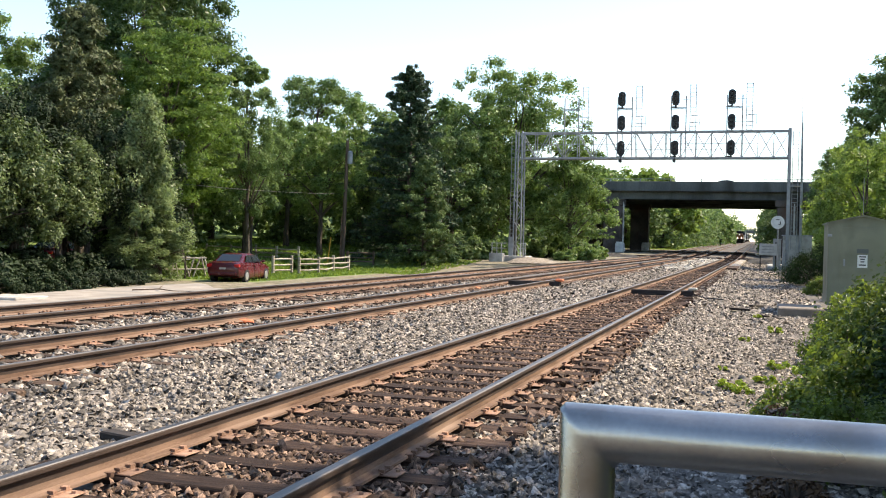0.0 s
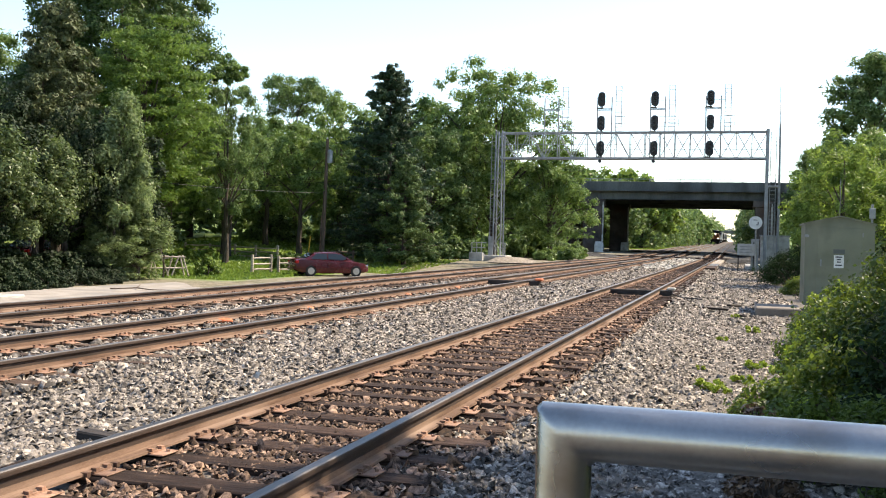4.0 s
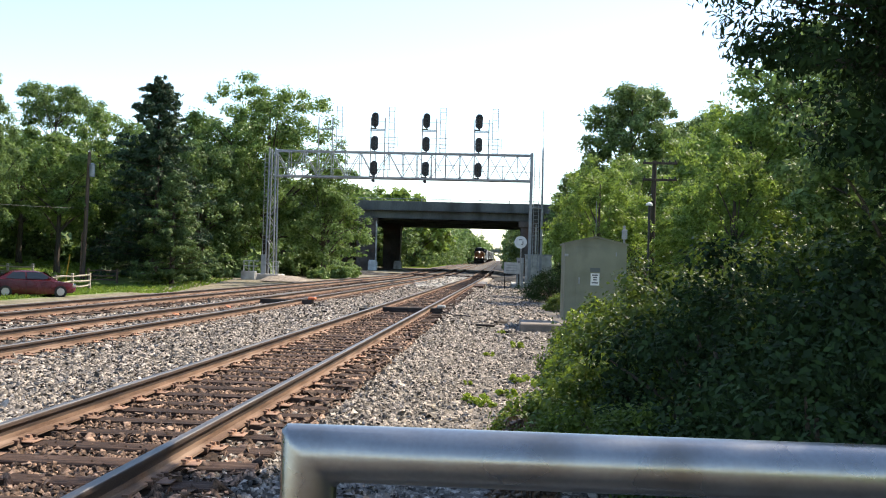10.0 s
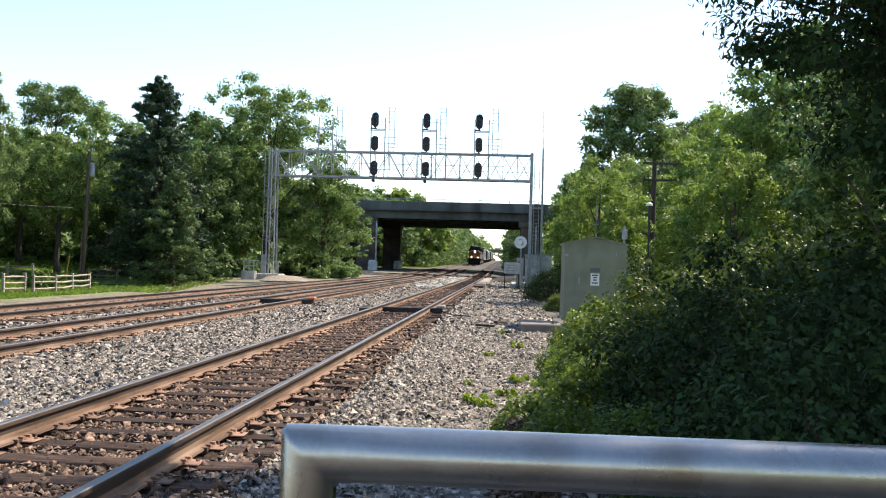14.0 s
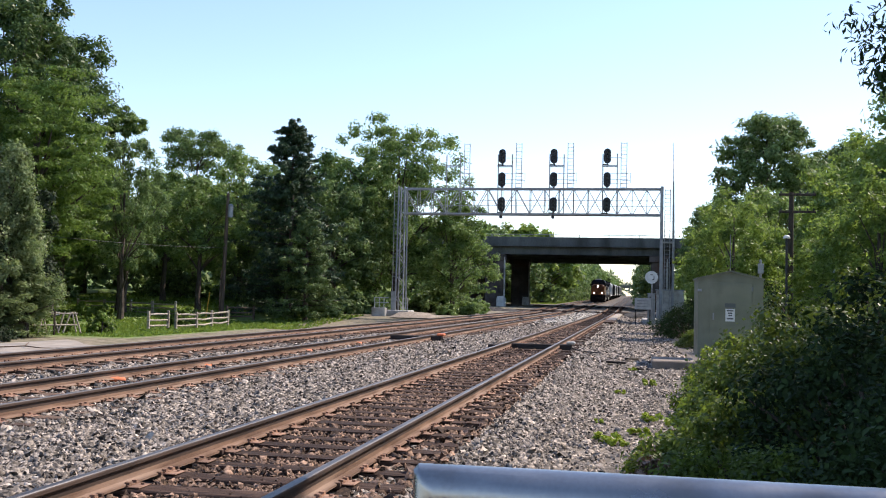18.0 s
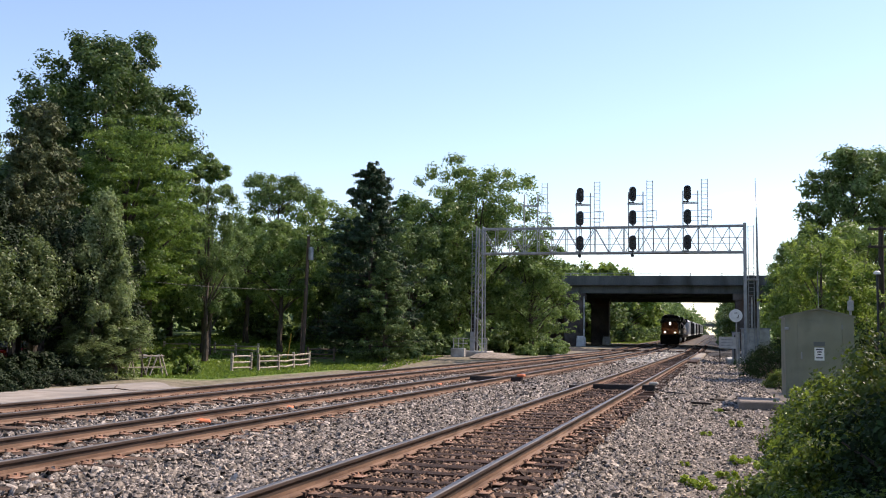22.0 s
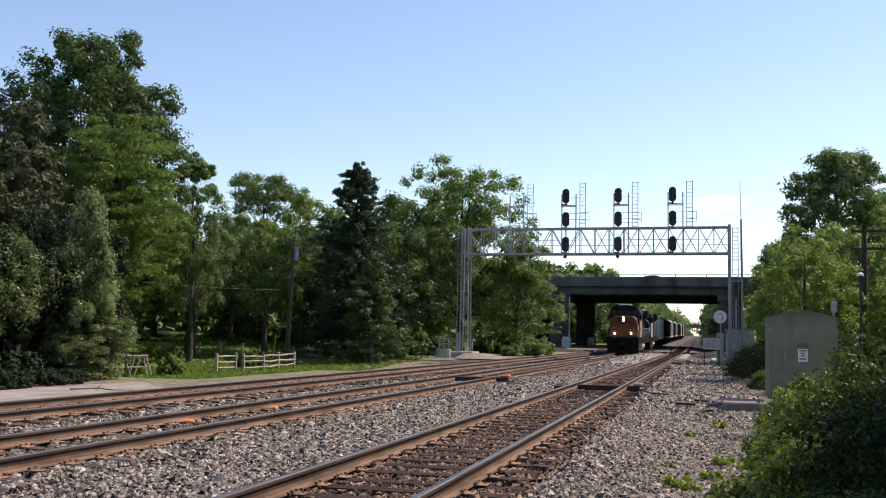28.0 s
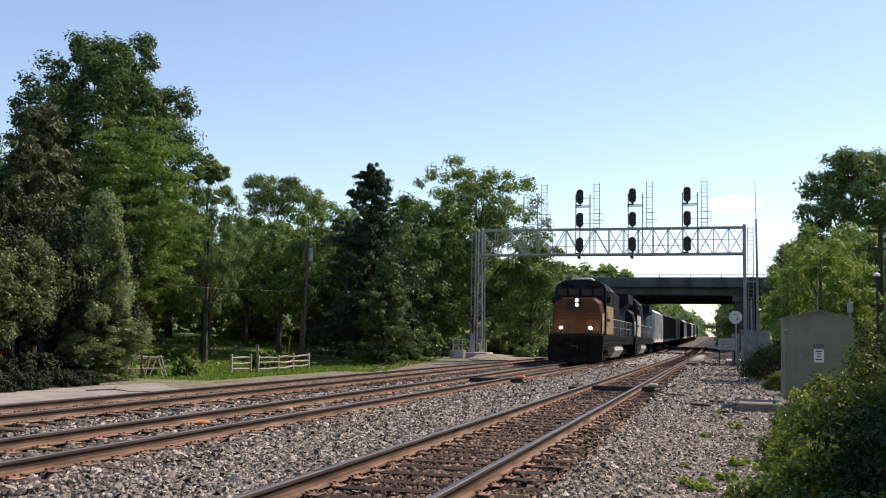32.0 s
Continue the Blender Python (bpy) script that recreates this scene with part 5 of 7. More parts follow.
def locomotive(lead, body):
    """A six-axle hood diesel; its front end at y = 0, the rest behind it (+y)."""
    L = 22.3
    t = thing("locomotive", "diesel locomotive with yellow nose, dark blue cab and lit headlights" if lead else "trailing diesel locomotive with pale side panels", "locomotive", "train")
    part("frame", Kit().box(-1.55, 1.55, 0.9, L - 0.9, 1.05, 1.62, c=0.03), M_UNDER, t)
    part("plow", Kit().prism([(-1.5, 0.12), (1.5, 0.12), (1.55, 1.0), (-1.55, 1.0)], 0.45, 0.75), M_UNDER, t)
    part("pilot", Kit().box(-1.55, 1.55, 0.62, 1.1, 0.9, 1.62, c=0.03), M_UNDER, t)
    part("coupler", Kit().box(-0.14, 0.14, -0.05, 0.7, 0.72, 1.0, c=0.04).box(-0.2, 0.2, -0.15, 0.1, 0.68, 1.04, c=0.05), M_UNDER, t)
    for s in (-1, 1):
        for i in range(4):
            part("front_step", Kit().box(s * 1.32 - 0.2, s * 1.32 + 0.2, 0.85, 1.15, 0.35 + 0.33 * i, 0.39 + 0.33 * i), M_UNDER, t)
        part("grab_rail", Kit().pipe([(s * 1.5, 0.8, 0.4), (s * 1.5, 0.8, 2.5), (s * 1.5, 1.3, 2.6)], [0.025] * 3, n=5), M_PALE, t)
    # nose: broad and tall, its top sloping up to the windscreen
    out = [(-1.38, 1.70), (1.38, 1.70), (1.40, 2.9), (1.30, 3.42), (0.95, 3.70), (-0.95, 3.70), (-1.30, 3.42), (-1.40, 2.9)]
    n = len(out)
    vs = [(x * 0.94, 1.18 + 0.10 * max(0.0, z - 2.6), z) for x, z in out] + [(x, 1.36 + 0.10 * max(0.0, z - 2.6), z) for x, z in out] + [(x, 2.85, z + (0.16 if z > 3.3 else 0)) for x, z in out]
    nose = Kit().add(vs, [(j * n + i, j * n + (i + 1) % n, (j + 1) * n + (i + 1) % n, (j + 1) * n + i) for j in range(2) for i in range(n)] + [tuple(range(n))[::-1], tuple(range(2 * n, 3 * n))])
    part("nose", nose, M_YELLOW_SHADE if lead else body, t, "dusty yellow nose darkened as in shade" if lead else "")
    door = part("nose_door", Kit().box(0.42, 0.98, 1.15, 1.20, 1.82, 3.05, c=0.02), M_YELLOW_SHADE if lead else body, t)
    part("door_latch", Kit().box(0.48, 0.53, 1.11, 1.15, 2.35, 2.5, c=0.01), M_UNDER, door)
    for s in (-1, 1):
        # thin panel that lays the sunlit tone over the nose's side
        part("nose_side", Kit().box(s * 1.40 - 0.012, s * 1.40 + 0.012, 1.5, 2.7, 1.8, 2.9, c=0.01), M_YELLOW_SUN if lead else M_PALE, t, "yellow nose side lightened as in sun" if lead else "pale nose side")
        part("front_handrail", Kit().pipe([(s * 0.55, 0.74, 1.62), (s * 0.55, 0.74, 2.55), (s * 1.45, 0.74, 2.55), (s * 1.45, 0.74, 1.62)], [0.022] * 4, n=5), M_UNDER, t)
        part("mu_hose", Kit().pipe([(s * 0.7, 0.6, 1.15), (s * 0.75, 0.5, 0.75), (s * 0.6, 0.55, 0.5)], [0.035] * 3, n=6), M_UNDER, t)
    part("front_deck", Kit().box(-1.5, 1.5, 0.7, 1.3, 1.58, 1.66, c=0.01), M_UNDER, t)
    # cab: broad rounded roof over a band of windows
    out = [(-1.5, 1.62), (1.5, 1.62), (1.5, 4.25), (1.40, 4.55), (1.10, 4.76), (0.5, 4.86), (-0.5, 4.86), (-1.10, 4.76), (-1.40, 4.55), (-1.5, 4.25)]
    n = len(out)
    vs = [(x, 2.55 if z < 3.4 else 2.72, z) for x, z in out] + [(x, 6.6, z) for x, z in out]
    cab = Kit().add(vs, [(i, (i + 1) % n, n + (i + 1) % n, n + i) for i in range(n)] + [tuple(range(n))[::-1], tuple(range(n, 2 * n))])
    c = part("cab", cab, M_NAVY, t, "dark blue cab")
    for x0, x1 in ((-1.36, -0.78), (-0.70, -0.06), (0.06, 0.70), (0.78, 1.36)):
        part("windscreen", Kit().box(x0, x1, 2.58, 2.70, 3.90, 4.36, c=0.03), M_GLASS, c)
    for s in (-1, 1):
        part("cab_lower_side", Kit().box(s * 1.505 - 0.02, s * 1.505 + 0.02, 2.7, 6.55, 1.7, 3.35), M_YELLOW_SUN if lead else M_PALE, c, "yellow cab side lightened as in sun" if lead else "pale cab side")
        part("side_lettering", Kit().box(s * 1.53 - 0.008, s * 1.53 + 0.008, 3.1, 4.6, 2.45, 2.62), M_NAVY, c, "dark unreadable lettering")
        part("side_lettering", Kit().box(s * 1.53 - 0.008, s * 1.53 + 0.008, 2.82, 2.98, 2.1, 3.0), M_NAVY, c)
        for y0 in (2.95, 3.75, 4.5):
            part("side_window", Kit().box(s * 1.51 - 0.02, s * 1.51 + 0.02, y0, y0 + 0.62, 3.45, 4.10, c=0.01), M_GLASS, c)
        part("sun_visor", Kit().box(s * 1.60 - 0.10, s * 1.60 + 0.10, 2.9, 5.2, 4.24, 4.28), M_PALE, c)
        part("mirror", Kit().box(s * 1.62 - 0.08, s * 1.62 + 0.08, 2.84, 2.88, 3.5, 3.85, c=0.01), M_UNDER, c)
    part("roof_unit", Kit().box(-0.62, 0.62, 3.1, 4.6, 4.84, 5.02, c=0.07), M_PALE, c, "pale roof box")
    part("horn", Kit().tube((-0.9, 4.9, 4.86), (-0.9, 4.5, 4.86), 0.03, 0.09, n=10).tube((-1.05, 4.9, 4.84), (-1.05, 4.55, 4.84), 0.025, 0.07, n=10), M_UNDER, c)
    part("aerial", Kit().tube((0.9, 4.2, 4.75), (0.9, 4.2, 5.15), 0.02, n=5), M_UNDER, c)
    for x in (-0.75, 0.75):
        part("number_board", Kit().box(x - 0.32, x + 0.32, 2.60, 2.72, 4.44, 4.62, c=0.02), M_UNDER, c)
    hl = part("headlight", Kit().box(-0.18, 0.18, 1.14, 1.5, 3.16, 3.72, c=0.04), M_UNDER, t)
    if lead:
        for s in (-1, 1):
            part("lamp", Kit().tube((0, 1.16, 3.46 + s * 0.13), (0, 1.10, 3.46 + s * 0.13), 0.08, n=14), M_BEAM, hl, "lit headlamp")
            part("ditch_light", Kit().tube((s * 0.83, 0.72, 2.02), (s * 0.83, 0.60, 2.02), 0.075, n=14), M_BEAM, t, "lit ditch light")
            part("ditch_bracket", Kit().box(s * 0.83 - 0.06, s * 0.83 + 0.06, 0.70, 0.78, 1.62, 1.95, c=0.01), M_UNDER, t)
    # hood
    part("hood", Kit().box(-0.95, 0.95, 6.6, 16.8, 1.62, 4.55, c=0.10), body, t)
    part("radiator", Kit().prism([(-0.95, 1.62), (0.95, 1.62), (0.95, 3.6), (1.55, 4.0), (1.55, 4.7), (-1.55, 4.7), (-1.55, 4.0), (-0.95, 3.6)], 16.8, 20.9), body, t)
    part("exhaust", Kit().box(-0.3, 0.3, 9.2, 10.0, 4.45, 4.72, c=0.03), M_UNDER, t)
    for i in range(3):
        part("roof_fan", Kit().tube((0, 12.3 + 1.4 * i, 4.45), (0, 12.3 + 1.4 * i, 4.6), 0.6, n=18), M_UNDER, t)
    for s in (-1, 1):
        for i in range(9):
            part("hood_door", Kit().box(s * 0.955 - 0.015, s * 0.955 + 0.015, 6.75 + 1.1 * i, 7.75 + 1.1 * i, 1.8, 3.7, c=0.01), body, t)
        part("blower_box", Kit().box(min(s * 0.95, s * 1.5), max(s * 0.95, s * 1.5), 6.7, 8.6, 3.2, 4.3, c=0.05), body, t)
        k = Kit()
        for i in range(13):
            k.tube((s * 1.5, 6.7 + 1.15 * i, 1.62), (s * 1.5, 6.7 + 1.15 * i, 2.65), 0.022, n=5)
        part("handrail", k.tube((s * 1.5, 6.7, 2.65), (s * 1.5, 20.5, 2.65), 0.022, n=5).tube((s * 1.5, 6.7, 2.15), (s * 1.5, 20.5, 2.15), 0.016, n=5), M_PALE, t)
        part("sill", Kit().box(s * 1.56 - 0.02, s * 1.56 + 0.02, 0.9, L - 0.9, 1.35, 1.6), M_UNDER, t)
        part("air_tank", Kit().tube((s * 1.2, 8.3, 1.12), (s * 1.2, 12.8, 1.12), 0.2, n=12), M_UNDER, t)
    part("fuel_tank", Kit().prism([(-1.4, 1.05), (1.4, 1.05), (1.48, 0.7), (1.2, 0.25), (-1.2, 0.25), (-1.48, 0.7)], 7.9, 13.6), M_PALE, t, "grey fuel tank")
    bogie(t, 4.6, 3)
    bogie(t, L - 4.6, 3)
    return t


def hopper(L, mat, label):
    t = thing("hopper_car", label, "freight car", "train")
    out = [(-1.5, 1.5), (1.5, 1.5), (1.58, 4.2), (1.2, 4.55), (-1.2, 4.55), (-1.58, 4.2)]
    part("body", Kit().prism(out, 1.0, L - 1.0), mat, t)
    for s in (-1, 1):
        for i in range(10):
            y = 1.2 + (L - 2.5) * i / 9
            part("side_rib", Kit().box(s * 1.6 - 0.07, s * 1.6 + 0.07, y - 0.06, y + 0.06, 1.5, 4.2), mat, t)
        part("side_sill", Kit().box(s * 1.52 - 0.1, s * 1.52 + 0.1, 0.6, L - 0.6, 1.2, 1.5), mat, t)
    for i in range(3):
        y = 4.2 + (L - 8.4) * i / 2
        part("chute", Kit().prism([(-1.3, 1.5), (1.3, 1.5), (0.5, 0.4), (-0.5, 0.4)], y - 0.9, y + 0.9), M_UNDER, t)
    part("end_platform", Kit().box(-1.4, 1.4, 0.1, 1.0, 1.1, 1.3).box(-1.4, 1.4, L - 1.0, L - 0.1, 1.1, 1.3), M_UNDER, t)
    part("end_ladder", Kit().tube((1.3, 0.3, 1.3), (1.3, 0.3, 4.3), 0.02, n=5).tube((0.9, 0.3, 1.3), (0.9, 0.3, 4.3), 0.02, n=5), M_UNDER, t)
    bogie(t, 2.6, 2)
    bogie(t, L - 2.6, 2)
    return t


TRAIN = [(locomotive(True, M_NAVY), 0.0), (locomotive(False, M_NAVY), 22.6)]
LABELS = {0: "white-sided covered hopper car", 1: "black open hopper car", 2: "grey covered hopper car"}
at = 45.2
for i, kind in enumerate((0, 1, 1, 0, 1, 2, 1, 1, 0, 1, 2, 1)):
    TRAIN.append((hopper(17.0, (M_WHITE, M_COAL, M_PALE)[kind], LABELS[kind]), at))
    at += 17.3


# ---- lane, yard and field beyond the tracks ----
def lane():
    """Pale pavement with ragged edges, lying 6 cm over the earth."""
    rnd = random.Random(4)
    rim = [(-25.4, -30)] + [(-25.4 + rnd.uniform(-0.15, 0.15), y) for y in range(-24, 40, 3)] + [(-25.0, 41.0), (-24.4, 40.6), (-23.6, 39.6), (-22.4, 38.0), (-20.6, 37.0), (-18.6, 35.5)] + [(-17.0 + rnd.uniform(-0.15, 0.15), y) for y in range(33, -30, -3)] + [(-17, -30)]
    n = len(rim)
    top = [(x, y, ground_z(x, y) + 0.05) for x, y in rim]
    k = Kit().add(top + [(x, y, z - 0.3) for x, y, z in top], [tuple(range(n))] + [(i, (i + 1) % n, n + (i + 1) % n, n + i) for i in range(n)])
    tagged(part("lane_pavement", k, M_ASPHALT), "pale worn pavement of the lane beside the far track", "road", kind="structure")


lane()
tagged(part("pavement_slab", Kit().box(-24.6, -22.9, 26.6, 28.2, -1.05, -0.86, c=0.03), M_CONC), "grey concrete slab lying on the pavement", "concrete slab")
branch = thing("fallen_branch", "dry fallen branch on the pavement", "branch")
part("stick", Kit().pipe([(-23.4, 33.6, -0.9), (-22.6, 34.2, -0.86), (-21.8, 34.0, -0.9), (-20.9, 34.4, -0.9)], [0.03, 0.027, 0.02, 0.01], n=6), M_POLE, branch)
part("stick", Kit().pipe([(-22.6, 34.2, -0.86), (-23.1, 35.2, -0.78)], [0.03, 0.01], n=5), M_POLE, branch)


def split_rail(posts, z, label, wood=M_WOOD):
    """Post-and-rail fence: each rail a rough tapered pole let into the posts."""
    t = thing("split_rail_fence", label, "fence", "split-rail fences")
    rnd = random.Random(int(abs(posts[0][0]) * 100))
    for x, y in posts:
        h = z + 1.12 + rnd.uniform(-0.05, 0.06)
        part("post", Kit().box(x - 0.075, x + 0.075, y - 0.075, y + 0.075, z - 0.3, h, c=0.02), wood, t)
    for (xa, ya), (xb, yb) in zip(posts, posts[1:]):
        for h in (0.28, 0.62, 0.96):
            d = [rnd.uniform(-0.05, 0.05) for _ in range(3)]
            part("rail", Kit().pipe([(xa, ya, z + h + d[0]), ((xa + xb) / 2, (ya + yb) / 2, z + h + d[1] - 0.02), (xb, yb, z + h + d[2])], [0.05, 0.065, 0.05], n=6), wood, t, "weathered split rail")


split_rail([(-28.0, 54.3), (-27.75, 56.3)], -1.0, "short weathered split-rail fence beside the drive")
split_rail([(-26.9, 55.6), (-26.7, 58.0), (-27.2, 61.4), (-27.7, 65.2)], -1.0, "weathered split-rail fence with sagging rails")
split_rail([(-43.5, 72.5), (-40.5, 71.2), (-37.5, 69.8), (-35.0, 68.4), (-32.6, 67.2)], -0.55, "grey split-rail fence across the field")
split_rail([(-30.2, 70.8), (-28.6, 72.2)], -0.75, "brown split-rail fence under the trees", M_POLE)


def rack():
    """A trestle of slanting poles, like a hay rack, before a hedge."""
    t = thing("wooden_trestle", "grey wooden trestle with slanting legs and two rails", "trestle")
    x0, y0, x1, y1, z = -29.3, 44.6, -28.0, 46.8, -1.0
    def p(u, h):
        return (x0 + (x1 - x0) * u, y0 + (y1 - y0) * u, z + h)
    for h in (0.5, 1.08):
        part("rail", Kit().tube(p(0.02, h), p(0.98, h), 0.045, n=6), M_WOOD, t)
    for a, b in ((-0.12, 0.12), (0.16, 0.28), (0.36, 0.26), (0.62, 0.44), (0.56, 0.70), (0.66, 0.84), (0.98, 0.86), (1.08, 0.92)):
        part("slanting_leg", Kit().tube(p(a, -0.05), p(b, 1.16), 0.042, n=6), M_WOOD, t)
    part("middle_post", Kit().tube(p(0.5, -0.1), p(0.5, 1.2), 0.06, n=6), M_DARKPOLE, t, "dark middle post")


rack()
HEDGE = bush_mesh(51, 0.8, 1.2, 1.35, 60, 170, 0.10, M_LEAF_B, 10)
for i, (x, y, s) in enumerate(((-27.6, 48.4, 1.0), (-29.2, 47.6, 0.8), (-30.2, 46.6, 0.8), (-28.9, 60.5, 0.95), (-29.4, 62.2, 1.05), (-36.6, 61.5, 1.0), (-35.2, 62.0, 0.9))):
    shrub("hedge_bush", "clipped round green hedge bush by the fence", HEDGE, sized(x, y, s, 40 * i), "hedge bushes", "bush")


def porch():
    t = thing("porch_railing", "white-topped deck with a grey slatted railing", "deck", at=pose(-38.9, 59.5, -0.35))
    part("deck", Kit().box(-1.1, 1.1, 0, 1.4, -0.1, 0.14, c=0.02), M_CONC, t)
    part("top_bar", Kit().box(-1.1, 1.1, -0.04, 0.04, 0.92, 0.99, c=0.01), plain("white trim paint", (0.75, 0.74, 0.7), 0.5), t, "white top bar")
    for i in range(12):
        part("slat", Kit().box(-1.06 + 0.19 * i, -1.0 + 0.19 * i, -0.02, 0.02, 0.14, 0.92), M_WOOD, t)


porch()


def utility_pole():
    t = thing("utility_pole", "leaning wooden utility pole with a grey transformer", "utility pole")
    part("shaft", Kit().pipe([(-31.15, 72, -0.9), (-31.02, 72, 4), (-30.9, 72, 8.95)], [0.17, 0.145, 0.115], n=12), M_POLE, t, smooth=True)
    part("transformer", Kit().tube((-30.62, 71.9, 7.1), (-30.62, 71.9, 8.0), 0.2, n=14).tube((-30.62, 71.9, 8.0), (-30.62, 71.9, 8.12), 0.2, 0.08, n=14), M_STEEL, t, "grey transformer can")
    part("bracket", Kit().box(-30.9, -30.6, 71.95, 72.05, 7.5, 7.58), M_STEEL, t)
    part("insulator", Kit().tube((-30.9, 72, 8.95), (-30.9, 72, 9.12), 0.045, n=8), M_CONC, t)
    part("riser_pipe", Kit().tube((-31.32, 71.92, -0.7), (-31.22, 71.9, 3.0), 0.045, n=6), M_RUST, t, "rust-brown riser pipe")
    for i, (a, b, sag) in enumerate((((-30.9, 71.9, 4.75), (-34.4, 40, 4.6), 0.35), ((-30.95, 72, 6.4), (-62, 66, 6.6), 0.9), ((-30.95, 72, 5.6), (-62, 63, 5.7), 0.9), ((-30.9, 72, 5.3), (-19, 108, 5.5), 1.0))):
        pts = []
        for j in range(15):
            u = j / 14
            pts.append((a[0] + (b[0] - a[0]) * u, a[1] + (b[1] - a[1]) * u, a[2] + (b[2] - a[2]) * u - 4 * sag * u * (1 - u)))
        tagged(part("overhead_wire", Kit().pipe(pts, [0.014] * 15, n=4), M_BLACK), "thin black overhead wire from the pole", "cable", "overhead wires")


utility_pole()
tagged(part("marker_post", Kit().tube((-31.5, 70, -0.6), (-31.25, 70, 1.33), 0.045, n=8), plain("yellow marker plastic", (0.62, 0.36, 0.04), 0.5)), "leaning yellow plastic marker post in the grass", "marker post")


def lawn(name, x0, x1, y0, y1, count, seed):
    """Grass in tufts over a stretch of the yard."""
    rng = np.random.default_rng(seed)
    p = np.stack([rng.uniform(x0, x1, count), rng.uniform(y0, y1, count), np.zeros(count)], 1)
    p[:, 2] = [ground_z(x, y) for x, y, _ in p]
    a, h = rng.uniform(0, 2 * np.pi, count), rng.lognormal(-2.3, 0.35, count)
    side = np.stack([np.cos(a), np.sin(a), np.zeros(count)], 1) * (0.05 + 0.1 * rng.random((count, 1)))
    tip = p + np.stack([rng.normal(0, 0.05, count), rng.normal(0, 0.05, count), h], 1)
    v = np.stack([p - side, p + side, tip], 1).reshape(-1, 3)
    ob = new(name, raw_mesh(name, v, np.arange(3 * count).reshape(-1, 3), M_GRASS))
    tagged(ob, "mown green grass with taller tufts", "grass", kind="stuff")


def line_pole(x, y, z):
    """A dark pole with two long crossarms standing among the trees."""
    t = thing("utility_pole", "dark wooden pole with two crossarms among the trees", "utility pole", at=pose(x, y, 0))
    part("shaft", Kit().pipe([(0, 0, -0.6), (0.02, 0, z * 0.5), (0.05, 0, z)], [0.16, 0.14, 0.11], n=10), M_DARKPOLE, t, smooth=True)
    for h in (z - 0.12, z - 0.98):
        part("crossarm", Kit().box(-0.55, 1.2, -0.14, -0.03, h - 0.06, h + 0.06, c=0.01), M_DARKPOLE, t)
        for dx in (-0.45, 0.45, 0.8, 1.1):
            part("insulator", Kit().tube((dx, -0.08, h + 0.06), (dx, -0.08, h + 0.17), 0.035, n=7), M_BLACK, t)


line_pole(7.5, 52, 6.95)
lawn("grass", -33, -24.6, 45.5, 70, 15000, 1)
lawn("grass", -48, -30, 58, 92, 16000, 2)
lawn("grass", -27.5, -22, 62, 80, 2200, 3)
lawn("grass", -24, -17.5, 190, 330, 6000, 4)
lawn("grass", -19.5, -14.7, 189, 330, 8000, 5)

# a red vehicle parked in the shade behind the trees
M_RED = surface("red car paint", (0.062, 0.006, 0.011), (0.09, 0.009, 0.014), scale=1.5, fine=30, rough=0.25, bump=0.0)
M_TYRE = plain("tyre rubber", (0.015, 0.015, 0.016), 0.85)
M_RIM = plain("alloy rim", (0.55, 0.55, 0.56), 0.35, 0.8)
M_WINDOW = plain("tinted window glass", (0.02, 0.025, 0.03), 0.05)
M_TAIL = plain("red tail lamp", (0.35, 0.01, 0.01), 0.2)
M_CHROME = plain("chrome trim", (0.7, 0.7, 0.72), 0.15, 1.0)


def loft(stations, closed_ends=True):
    """Skin through cross-sections with equal numbers of points."""
    k = Kit()
    n = len(stations[0])
    vs = [p for st in stations for p in st]
    fs = [(j * n + i, j * n + (i + 1) % n, (j + 1) * n + (i + 1) % n, (j + 1) * n + i) for j in range(len(stations) - 1) for i in range(n)]
    fs += [tuple(range(n))[::-1], tuple((len(stations) - 1) * n + i for i in range(n))]
    return k.add(vs, fs)


